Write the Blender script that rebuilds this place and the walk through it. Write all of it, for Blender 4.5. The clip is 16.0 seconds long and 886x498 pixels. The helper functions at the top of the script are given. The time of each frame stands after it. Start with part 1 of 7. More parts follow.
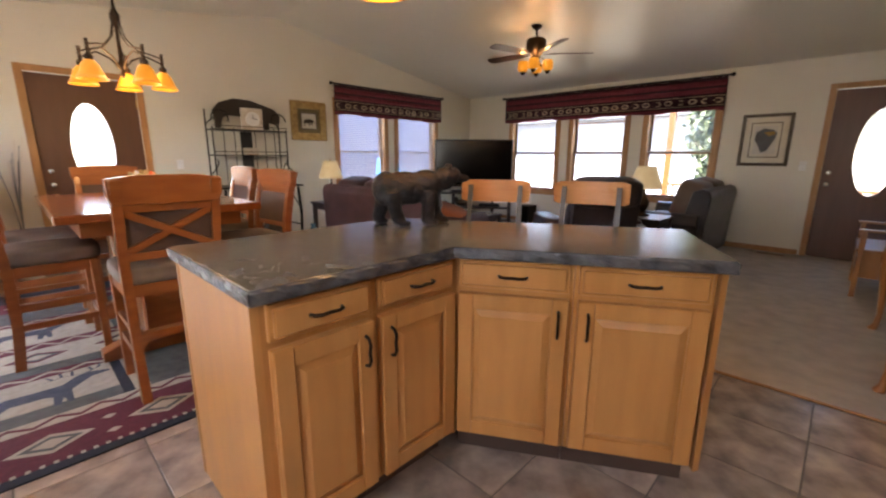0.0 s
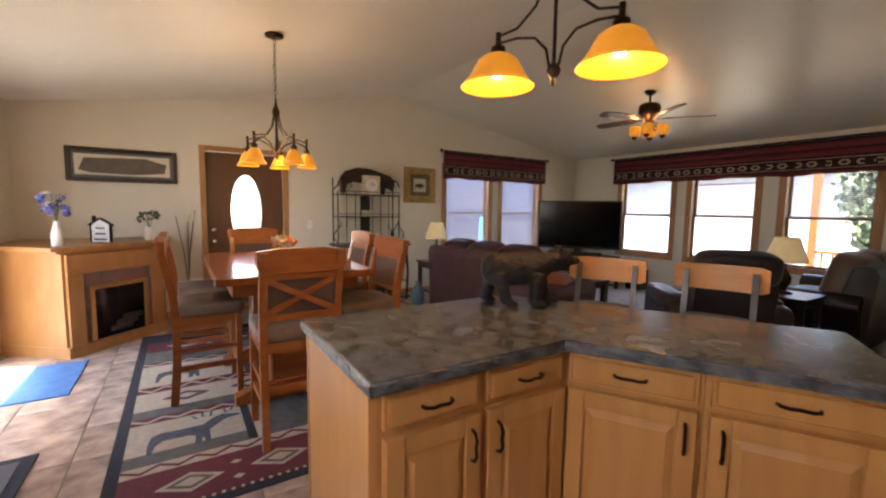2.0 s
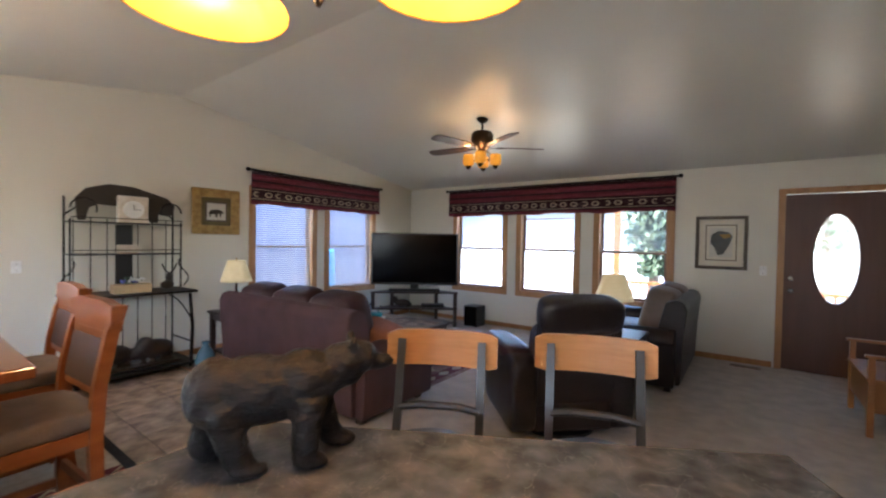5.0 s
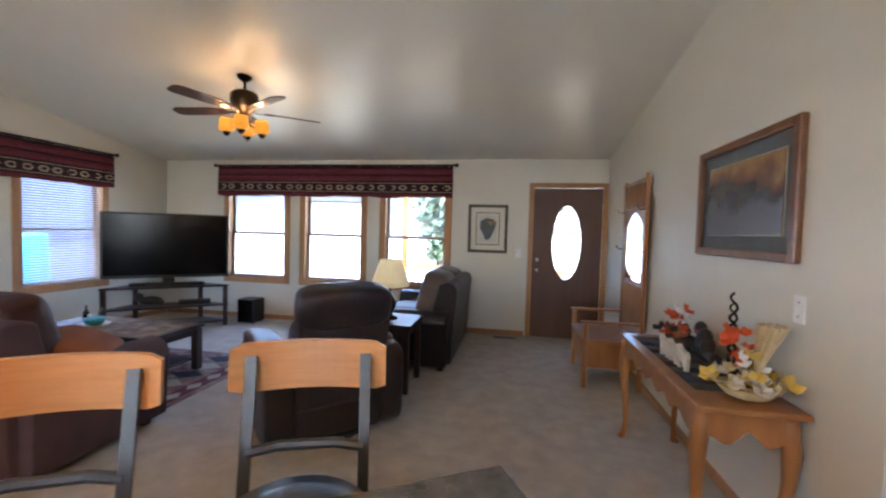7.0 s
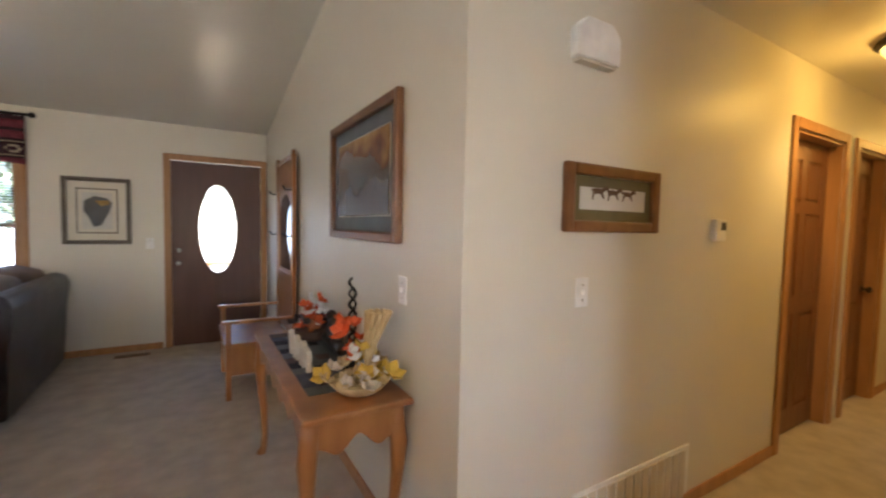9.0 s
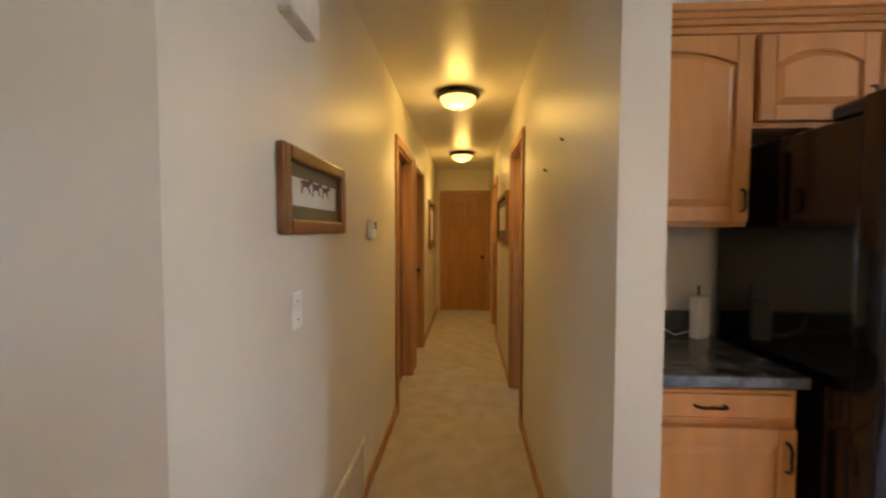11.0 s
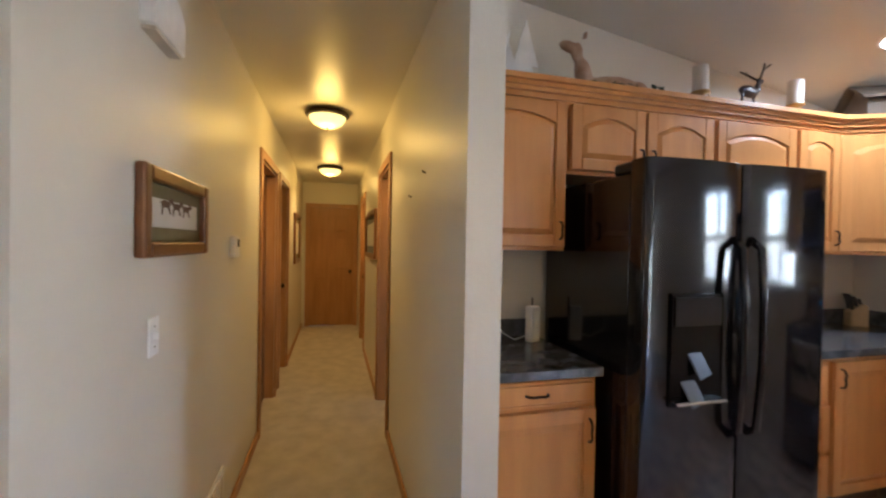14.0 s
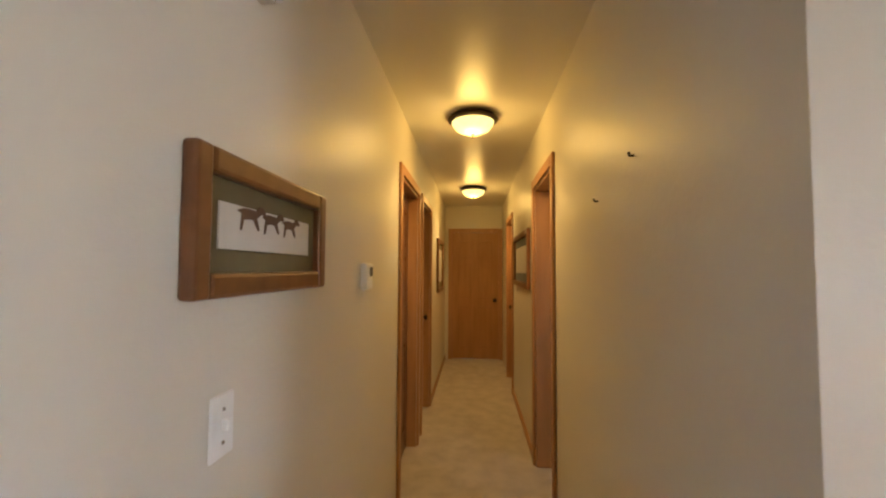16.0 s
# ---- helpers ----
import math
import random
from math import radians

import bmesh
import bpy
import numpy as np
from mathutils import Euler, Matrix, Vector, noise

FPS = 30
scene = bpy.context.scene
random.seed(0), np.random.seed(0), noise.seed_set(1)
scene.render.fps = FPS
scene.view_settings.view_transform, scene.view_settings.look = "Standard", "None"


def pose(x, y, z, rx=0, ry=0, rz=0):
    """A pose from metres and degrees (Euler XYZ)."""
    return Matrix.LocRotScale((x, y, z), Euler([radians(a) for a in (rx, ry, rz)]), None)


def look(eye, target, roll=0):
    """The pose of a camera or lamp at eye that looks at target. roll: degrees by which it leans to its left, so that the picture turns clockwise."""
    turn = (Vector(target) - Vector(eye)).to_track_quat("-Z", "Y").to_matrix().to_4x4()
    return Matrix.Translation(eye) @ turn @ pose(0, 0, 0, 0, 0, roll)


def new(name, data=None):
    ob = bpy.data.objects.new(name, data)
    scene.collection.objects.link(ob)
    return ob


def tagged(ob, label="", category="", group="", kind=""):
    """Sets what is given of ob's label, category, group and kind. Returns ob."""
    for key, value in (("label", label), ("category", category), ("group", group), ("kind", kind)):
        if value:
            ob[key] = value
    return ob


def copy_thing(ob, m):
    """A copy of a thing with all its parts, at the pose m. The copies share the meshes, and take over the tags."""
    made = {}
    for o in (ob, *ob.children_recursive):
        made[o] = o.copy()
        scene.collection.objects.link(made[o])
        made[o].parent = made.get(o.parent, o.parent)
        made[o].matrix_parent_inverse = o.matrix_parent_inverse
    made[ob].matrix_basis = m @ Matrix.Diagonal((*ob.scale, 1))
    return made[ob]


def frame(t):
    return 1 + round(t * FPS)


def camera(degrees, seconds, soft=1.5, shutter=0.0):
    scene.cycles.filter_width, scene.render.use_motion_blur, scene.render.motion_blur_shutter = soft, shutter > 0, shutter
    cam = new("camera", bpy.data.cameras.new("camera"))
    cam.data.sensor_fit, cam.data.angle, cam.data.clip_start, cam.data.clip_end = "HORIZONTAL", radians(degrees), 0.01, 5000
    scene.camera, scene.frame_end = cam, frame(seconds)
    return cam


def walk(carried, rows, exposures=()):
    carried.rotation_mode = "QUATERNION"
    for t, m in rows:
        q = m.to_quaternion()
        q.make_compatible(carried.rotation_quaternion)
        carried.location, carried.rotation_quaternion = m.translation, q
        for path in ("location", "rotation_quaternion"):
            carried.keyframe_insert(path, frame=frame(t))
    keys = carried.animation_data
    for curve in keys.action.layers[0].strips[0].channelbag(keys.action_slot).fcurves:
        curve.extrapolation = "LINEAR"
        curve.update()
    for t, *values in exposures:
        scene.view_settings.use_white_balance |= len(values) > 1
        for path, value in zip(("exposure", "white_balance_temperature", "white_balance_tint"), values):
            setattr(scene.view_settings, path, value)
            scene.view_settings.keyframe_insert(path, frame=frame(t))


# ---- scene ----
cam = camera(93.7, 16.0, soft=2.2, shutter=0.3)
PATH = [
    (0, (0.053, 0.333, 1.227), (-1.302, 1.738, 0.795), 0.3),
    (0.5, (0.071, 0.316, 1.263), (-1.442, 1.568, 0.886), 0.4),
    (1, (0.057, 0.298, 1.306), (-1.566, 1.426, 0.997), 0.6),
    (1.5, (0.032, 0.286, 1.332), (-1.644, 1.35, 1.092), 0.6),
    (2, (0.028, 0.292, 1.358), (-1.652, 1.36, 1.169), 0.8),
    (2.5, (0.016, 0.331, 1.38), (-1.625, 1.462, 1.224), 0.8),
    (3, (-0.052, 0.429, 1.428), (-1.629, 1.652, 1.299), 0.9),
    (5.5, (-0.585, 1.249, 1.426), (-1.615, 2.962, 1.388), 0.9),
    (6, (-0.571, 1.361, 1.42), (-1.408, 3.176, 1.368), 0.9),
    (6.5, (-0.504, 1.475, 1.415), (-1.104, 3.381, 1.347), 1.3),
    (7, (-0.44, 1.56, 1.405), (-0.783, 3.529, 1.323), 1.6),
    (7.5, (-0.371, 1.684, 1.399), (-0.404, 3.682, 1.307), 1.6),
    (8, (-0.269, 1.818, 1.402), (0.045, 3.79, 1.302), 1.6),
    (8.5, (-0.147, 1.888, 1.392), (0.511, 3.774, 1.284), 1.5),
    (9, (0.016, 1.987, 1.388), (1.039, 3.702, 1.278), 1.2),
    (9.5, (0.102, 2.103, 1.388), (1.476, 3.552, 1.272), 0.8),
    (10, (0.153, 2.342, 1.385), (1.838, 3.416, 1.29), 0.3),
    (12.5, (-0.171, 2.626, 1.396), (1.613, 1.728, 1.295), 1.1),
    (13, (-0.191, 2.621, 1.397), (1.564, 1.667, 1.298), 1.1),
    (13.5, (-0.161, 2.607, 1.394), (1.674, 1.815, 1.324), 0.9),
    (14, (-0.09, 2.58, 1.429), (1.844, 2.071, 1.405), 1.0),
    (14.5, (-0.041, 2.579, 1.479), (1.944, 2.329, 1.492), 0.9),
    (15, (0.096, 2.58, 1.459), (2.095, 2.53, 1.493), 0.7),
    (15.5, (0.357, 2.625, 1.453), (2.355, 2.676, 1.523), 0.5),
    (16, (0.567, 2.631, 1.43), (2.559, 2.78, 1.525), 0.3),
]
walk(cam, [(t, look(eye, target, roll)) for t, eye, target, roll in PATH], [(0.0, 3.85, 7000, 18), (2.0, 3.55, 7200, 18), (3.0, 3.5, 7200, 18), (5.5, 4.07, 5600, 10), (7.0, 4.3, 5650, 10), (8.5, 4.38, 6100, 12), (10.0, 4.06, 6400, 14), (12.5, 4.1, 5200, 10), (16.0, 4.12, 5800, 13)])

# ---- light ----
world = bpy.data.worlds.new("sky")
scene.world = world
world.use_nodes = True
_nt = world.node_tree
_sky = _nt.nodes.new("ShaderNodeTexSky")
_sky.sky_type, _sky.sun_disc = 'NISHITA', False
_sky.sun_elevation, _sky.sun_rotation = radians(68), radians(200)
_nt.links.new(_sky.outputs[0], _nt.nodes["Background"].inputs[0])
_nt.nodes["Background"].inputs[1].default_value = 0.15


def lamp(name, kind, energy, colour, m, size=0.05):
    d = bpy.data.lights.new(name, kind)
    d.energy, d.color = energy, colour
    if kind == 'SUN':
        d.angle = radians(0.6)
    elif kind == 'AREA':
        d.size = size
    elif kind == 'SPOT':
        d.spot_size, d.spot_blend, d.shadow_soft_size = radians(150), 0.7, size
    else:
        d.shadow_soft_size = size
    ob = new(name, d)
    ob.matrix_world = m
    return ob


lamp("sun", 'SUN', 4.2, (1, 0.95, 0.88), look((0, 0, 10), (0.13, 0.35, 9.07)))
lamp("sink_window_daylight", 'AREA', 1.25, (0.92, 0.96, 1.0), look((-0.30, -1.26, 1.55), (-0.30, 0.0, 1.25)), 0.85)
WARM = (1.0, 0.62, 0.26)
AMBER = (1.0, 0.58, 0.16)


# ---- materials ----
def mat(name, c1, c2=None, rough=0.6, scale=6.0, bump=0.0, bscale=60.0, metal=0.0, stretch=(1, 1, 1), detail=4,
        coat=0.0, rvar=0.0, vary=0.0, emit=None, power=0.0, spec=0.5, trans=0.0):
    m = bpy.data.materials.new(name)
    m.use_nodes = True
    nt = m.node_tree
    b = nt.nodes["Principled BSDF"]
    b.inputs["Roughness"].default_value = rough
    b.inputs["Metallic"].default_value = metal
    b.inputs["Coat Weight"].default_value = coat
    b.inputs["Specular IOR Level"].default_value = spec
    b.inputs["Transmission Weight"].default_value = trans
    co = nt.nodes.new("ShaderNodeTexCoord")
    mp = nt.nodes.new("ShaderNodeMapping")
    mp.inputs["Scale"].default_value = stretch
    nt.links.new(co.outputs["Object"], mp.inputs[0])
    n = nt.nodes.new("ShaderNodeTexNoise")
    n.inputs["Scale"].default_value, n.inputs["Detail"].default_value = scale, detail
    nt.links.new(mp.outputs[0], n.inputs[0])
    r = nt.nodes.new("ShaderNodeValToRGB")
    c2 = c2 or tuple(x * 0.82 for x in c1)
    r.color_ramp.elements[0].position, r.color_ramp.elements[1].position = 0.33, 0.67
    r.color_ramp.elements[0].color, r.color_ramp.elements[1].color = (*c2, 1), (*c1, 1)
    nt.links.new(n.outputs[0], r.inputs[0])
    out = r.outputs[0]
    if vary:
        oi = nt.nodes.new("ShaderNodeObjectInfo")
        hs = nt.nodes.new("ShaderNodeHueSaturation")
        ma = nt.nodes.new("ShaderNodeMapRange")
        ma.inputs[3].default_value, ma.inputs[4].default_value = 1 - vary, 1 + vary
        nt.links.new(oi.outputs["Random"], ma.inputs[0])
        nt.links.new(ma.outputs[0], hs.inputs["Value"])
        nt.links.new(out, hs.inputs["Color"])
        out = hs.outputs[0]
    nt.links.new(out, b.inputs["Base Color"])
    if rvar:
        mr = nt.nodes.new("ShaderNodeMapRange")
        mr.inputs[3].default_value, mr.inputs[4].default_value = rough - rvar, rough + rvar
        nt.links.new(n.outputs[0], mr.inputs[0])
        nt.links.new(mr.outputs[0], b.inputs["Roughness"])
    if bump:
        n2 = nt.nodes.new("ShaderNodeTexNoise")
        n2.inputs["Scale"].default_value, n2.inputs["Detail"].default_value = bscale, 3
        nt.links.new(mp.outputs[0], n2.inputs[0])
        bp = nt.nodes.new("ShaderNodeBump")
        bp.inputs["Strength"].default_value, bp.inputs["Distance"].default_value = bump, 0.01
        nt.links.new(n2.outputs[0], bp.inputs["Height"])
        nt.links.new(bp.outputs[0], b.inputs["Normal"])
    if emit:
        b.inputs["Emission Color"].default_value = (*emit, 1)
        b.inputs["Emission Strength"].default_value = power
    return m


WALL = mat("wall_paint", (0.69, 0.655, 0.56), (0.66, 0.625, 0.53), 0.42, 1.5, 0.11, 55, rvar=0.04)
CEIL = mat("ceiling_paint", (0.72, 0.70, 0.63), (0.69, 0.67, 0.60), 0.36, 1.2, 0.12, 50, rvar=0.05)
OAK = mat("oak_trim", (0.44, 0.225, 0.085), (0.35, 0.17, 0.06), 0.42, 5, 0.08, 80, stretch=(3, 3, 0.5))
CAB = mat("maple_cabinet", (0.62, 0.295, 0.09), (0.53, 0.24, 0.07), 0.36, 3.5, 0.05, 70, stretch=(4, 4, 0.6), rvar=0.06, vary=0.05)
HONEY = mat("honey_oak", (0.37, 0.16, 0.046), (0.27, 0.11, 0.03), 0.33, 5, 0.06, 70, stretch=(2, 2, 0.5), vary=0.06)
CHERRY = mat("cherry_wood", (0.32, 0.105, 0.028), (0.24, 0.07, 0.018), 0.28, 5, 0.04, 60, stretch=(1, 1, 4), coat=0.2)
TABLEW = mat("table_wood", (0.30, 0.095, 0.035), (0.22, 0.06, 0.02), 0.18, 4, 0.02, 60, stretch=(1, 6, 1), coat=0.4)
RAIL = mat("light_oak_rail", (0.46, 0.235, 0.085), (0.37, 0.175, 0.055), 0.4, 7, 0.06, 90, stretch=(0.7, 4, 6))
HALLB = mat("brown_hall_door", (0.20, 0.082, 0.034), (0.15, 0.06, 0.024), 0.42, 3, 0.06, 60, stretch=(5, 5, 0.6))
DOORB = mat("brown_door", (0.115, 0.048, 0.026), (0.095, 0.038, 0.02), 0.42, 3, 0.06, 60, stretch=(5, 5, 0.6))
HALLD = mat("oak_door", (0.40, 0.20, 0.06), (0.32, 0.15, 0.04), 0.4, 4, 0.06, 60, stretch=(4, 4, 0.5))
CARPET = mat("carpet", (0.60, 0.53, 0.45), (0.48, 0.42, 0.355), 0.95, 7, 0.9, 260, detail=8)
TILE = mat("slate_tile", (0.56, 0.44, 0.35), (0.22, 0.18, 0.165), 0.2, 6.5, 0.12, 22, detail=7, rvar=0.1, vary=0.14)
GROUT = mat("grout", (0.17, 0.15, 0.13), None, 0.9, 30)
IRON = mat("black_iron", (0.018, 0.016, 0.015), None, 0.45, 20, 0.1, 90, metal=0.6)
BRONZE = mat("bronze", (0.05, 0.032, 0.02), (0.03, 0.02, 0.014), 0.38, 15, metal=0.8)
GUN = mat("grey_metal", (0.085, 0.085, 0.082), None, 0.42, 12, metal=0.7)
CHROME = mat("brushed_metal", (0.6, 0.58, 0.54), None, 0.25, 20, metal=1.0)
BRASS = mat("brass", (0.55, 0.4, 0.18), None, 0.3, 20, metal=1.0)
LEATH = mat("burgundy_leather", (0.052, 0.018, 0.018), (0.036, 0.012, 0.013), 0.40, 5, 0.3, 55, rvar=0.08)
SUEDE = mat("plum_suede", (0.10, 0.052, 0.056), (0.07, 0.036, 0.04), 0.8, 5, 0.3, 120)
DLEATH = mat("dark_leather", (0.022, 0.016, 0.019), (0.015, 0.011, 0.013), 0.36, 5, 0.3, 50, rvar=0.08)
TANL = mat("tan_leather", (0.16, 0.1, 0.065), (0.11, 0.07, 0.045), 0.45, 5, 0.2, 60)
RUST = mat("rust_pillow", (0.30, 0.10, 0.035), None, 0.75, 9, 0.3, 120)
SEATF = mat("taupe_suede", (0.20, 0.155, 0.125), (0.14, 0.105, 0.085), 0.75, 6, 0.2, 110)
BACKF = mat("brown_fabric_and_kick_shade", (0.105, 0.065, 0.05), None, 0.8, 8, 0.2, 120)
BLACKG = mat("black_gloss", (0.006, 0.006, 0.008), None, 0.10, 6, spec=0.6)
BLACKM = mat("black_plastic", (0.012, 0.012, 0.013), None, 0.4, 10, 0.05, 120)
SCREEN = mat("tv_screen", (0.004, 0.004, 0.005), None, 0.16, 4, spec=0.2)
WHITE = mat("white_plastic", (0.86, 0.86, 0.83), None, 0.4, 8)
VINYL = mat("almond_vinyl", (0.66, 0.60, 0.50), None, 0.45, 8)
SLAT = mat("blind_slat", (0.60, 0.56, 0.52), None, 0.5, 8)
WOODSLAT = mat("wood_blind_slat", (0.30, 0.13, 0.07), None, 0.45, 8)
PAPER = mat("mat_board", (0.70, 0.66, 0.55), (0.66, 0.61, 0.5), 0.8, 6)
CREAM = mat("cream_ceramic", (0.66, 0.60, 0.50), (0.5, 0.43, 0.33), 0.4, 12)
GOLDF = mat("gilt_frame", (0.42, 0.29, 0.11), (0.28, 0.18, 0.06), 0.35, 18, 0.4, 60, metal=0.5)
GREYF = mat("weathered_frame", (0.13, 0.105, 0.08), (0.09, 0.07, 0.05), 0.45, 14, 0.2, 60)
BROWNF = mat("walnut_frame", (0.20, 0.085, 0.03), (0.15, 0.06, 0.02), 0.3, 8, stretch=(2, 2, 2))
DARKF = mat("espresso_frame", (0.03, 0.018, 0.014), None, 0.35, 8)
ESPR = mat("espresso_wood", (0.04, 0.022, 0.017), (0.028, 0.015, 0.012), 0.35, 5, stretch=(1, 5, 1))
BEAR = mat("carved_bear", (0.026, 0.022, 0.022), (0.010, 0.0095, 0.0105), 0.5, 14, 0.8, 40, stretch=(1, 1, 2), spec=0.25)
DARKST = mat("dark_resin", (0.035, 0.025, 0.02), None, 0.4, 20, 0.3, 50)
BLUEMAT = mat("blue_mat", (0.05, 0.17, 0.40), (0.035, 0.13, 0.33), 0.9, 12, 0.4, 160)
NAVY = mat("rug_navy", (0.018, 0.022, 0.034), (0.012, 0.014, 0.024), 0.95, 30, 0.4, 200)
MAROON = mat("rug_maroon", (0.135, 0.022, 0.035), (0.10, 0.016, 0.026), 0.95, 30, 0.4, 200)
BEIGE = mat("rug_beige", (0.46, 0.40, 0.31), (0.38, 0.33, 0.25), 0.95, 24, 0.4, 200)
RUGG = mat("rug_grey_green", (0.12, 0.125, 0.115), (0.08, 0.085, 0.08), 0.95, 16, 0.4, 200)
RUGBL = mat("rug_slate_blue", (0.075, 0.085, 0.115), (0.05, 0.06, 0.085), 0.95, 20, 0.4, 200)
VAL = mat("valance_maroon", (0.18, 0.028, 0.042), (0.13, 0.02, 0.03), 0.9, 30, 0.3, 200)
VALD = mat("valance_dark", (0.04, 0.012, 0.018), None, 0.9, 30, 0.3, 200)
VALB = mat("valance_tan", (0.40, 0.32, 0.22), None, 0.9, 30, 0.3, 200)
AMBERG = mat("amber_glass", (0.62, 0.28, 0.035), (0.52, 0.21, 0.02), 0.3, 9, emit=(1.0, 0.38, 0.03), power=0.04)
YELG = mat("lit_glass", (0.9, 0.7, 0.3), (0.85, 0.6, 0.2), 0.3, 14, emit=(1.0, 0.66, 0.16), power=0.15)
SASH = mat("brown_sash", (0.27, 0.135, 0.075), None, 0.45, 8)
BULB = mat("bulb", (1, 0.9, 0.7), None, 0.3, emit=(1.0, 0.75, 0.35), power=0.7)
CANL = mat("can_light_lens", (1, 1, 1), None, 0.3, emit=(0.9, 0.95, 1.0), power=1.2)
SHADE = mat("lamp_shade", (0.70, 0.60, 0.38), (0.64, 0.53, 0.32), 0.8, 10, 0.1, 200, emit=(1.0, 0.8, 0.42), power=0.015)
SIDING = mat("pale_siding", (0.36, 0.38, 0.42), (0.31, 0.33, 0.38), 0.7, 2)
BSIDING = mat("blue_grey_siding", (0.15, 0.17, 0.27), (0.125, 0.14, 0.235), 0.7, 2)
ROOFM = mat("roof_shingle", (0.14, 0.15, 0.18), None, 0.9, 12)
GRASS = mat("pale_gravel", (0.27, 0.26, 0.21), (0.18, 0.175, 0.13), 0.95, 2.5, 0.4, 30, detail=8)
BARK = mat("bark", (0.12, 0.085, 0.06), None, 0.9, 12, 0.6, 30)
LEAF = mat("foliage", (0.09, 0.12, 0.06), (0.05, 0.07, 0.04), 0.6, 5, vary=0.2)
REDP = mat("red_paint", (0.5, 0.05, 0.03), None, 0.6, 6)
BLUEP = mat("blue_plastic", (0.05, 0.30, 0.62), None, 0.4, 6)
PETALB = mat("blue_petals", (0.10, 0.11, 0.34), (0.06, 0.07, 0.24), 0.7, 20)
PETALO = mat("orange_petals", (0.62, 0.10, 0.02), None, 0.7, 20)
PETALY = mat("yellow_leaves", (0.58, 0.38, 0.05), None, 0.7, 20)
PETALT = mat("tan_leaves", (0.55, 0.42, 0.22), (0.42, 0.30, 0.14), 0.8, 20)
GREEN = mat("green_leaves", (0.05, 0.09, 0.05), None, 0.6, 20)
TEAL = mat("teal_candle", (0.05, 0.38, 0.42), None, 0.4, 8)
FAWN = mat("fawn_resin", (0.33, 0.19, 0.11), (0.5, 0.36, 0.27), 0.6, 12)
WAX = mat("white_candle", (0.75, 0.72, 0.66), None, 0.45, 8)
BLOCKW = mat("pale_wood", (0.55, 0.40, 0.22), None, 0.5, 8)
TOWEL = mat("towel_beige", (0.42, 0.36, 0.29), (0.36, 0.30, 0.24), 0.95, 10, 0.3, 180)
ARTW = mat("print_paper", (0.62, 0.60, 0.55), (0.56, 0.54, 0.49), 0.7, 8)
OLIVE = mat("olive_mat_board", (0.16, 0.13, 0.06), None, 0.8, 8)
GREYMAT = mat("grey_mat_board", (0.13, 0.14, 0.15), None, 0.8, 8)
SOAP = mat("slate_surround", (0.10, 0.09, 0.10), (0.25, 0.11, 0.06), 0.3, 7, 0.1, 30)


def stone_top():
    m = mat("counter_laminate", (0.125, 0.128, 0.135), (0.048, 0.051, 0.058), 0.2, 13, detail=9, rvar=0.06)
    nt = m.node_tree
    b = nt.nodes["Principled BSDF"]
    ramp = b.inputs["Base Color"].links[0].from_socket
    co = nt.nodes["Texture Coordinate"]
    n = nt.nodes.new("ShaderNodeTexNoise")
    n.inputs["Scale"].default_value, n.inputs["Detail"].default_value, n.inputs["Distortion"].default_value = 7, 6, 1.5
    nt.links.new(co.outputs["Object"], n.inputs[0])
    r = nt.nodes.new("ShaderNodeValToRGB")
    for p in (0.0, 0.0):
        r.color_ramp.elements.new(0.5)
    for e, (p, v) in zip(r.color_ramp.elements, ((0.494, 0), (0.499, 0.24), (0.501, 0.24), (0.507, 0))):
        e.position, e.color = p, (v, v, v, 1)
    nt.links.new(n.outputs[0], r.inputs[0])
    mx = nt.nodes.new("ShaderNodeMix")
    mx.data_type = 'RGBA'
    nt.links.new(r.outputs[0], mx.inputs["Factor"])
    nt.links.new(ramp, mx.inputs[6])
    mx.inputs[7].default_value = (0.33, 0.33, 0.32, 1)
    nt.links.new(mx.outputs[2], b.inputs["Base Color"])
    return m


COUNTER = stone_top()
EDGE = mat("chiselled_laminate", (0.13, 0.135, 0.145), (0.035, 0.037, 0.043), 0.3, 16, 0.25, 60, detail=7)


def glass(name, rough=0.0, tint=(1, 1, 1)):
    m = bpy.data.materials.new(name)
    m.use_nodes = True
    b = m.node_tree.nodes["Principled BSDF"]
    b.inputs["Base Color"].default_value = (*tint, 1)
    b.inputs["Roughness"].default_value = rough
    b.inputs["Transmission Weight"].default_value = 1
    b.inputs["IOR"].default_value = 1.1 if rough == 0 else 1.2
    return m


GLASS = glass("window_glass")
FROST = glass("etched_glass", 0.12)
MIRROR = mat("mirror", (0.85, 0.88, 0.9), (0.85, 0.88, 0.9), 0.02, 2, metal=1.0)
FLAT = {}


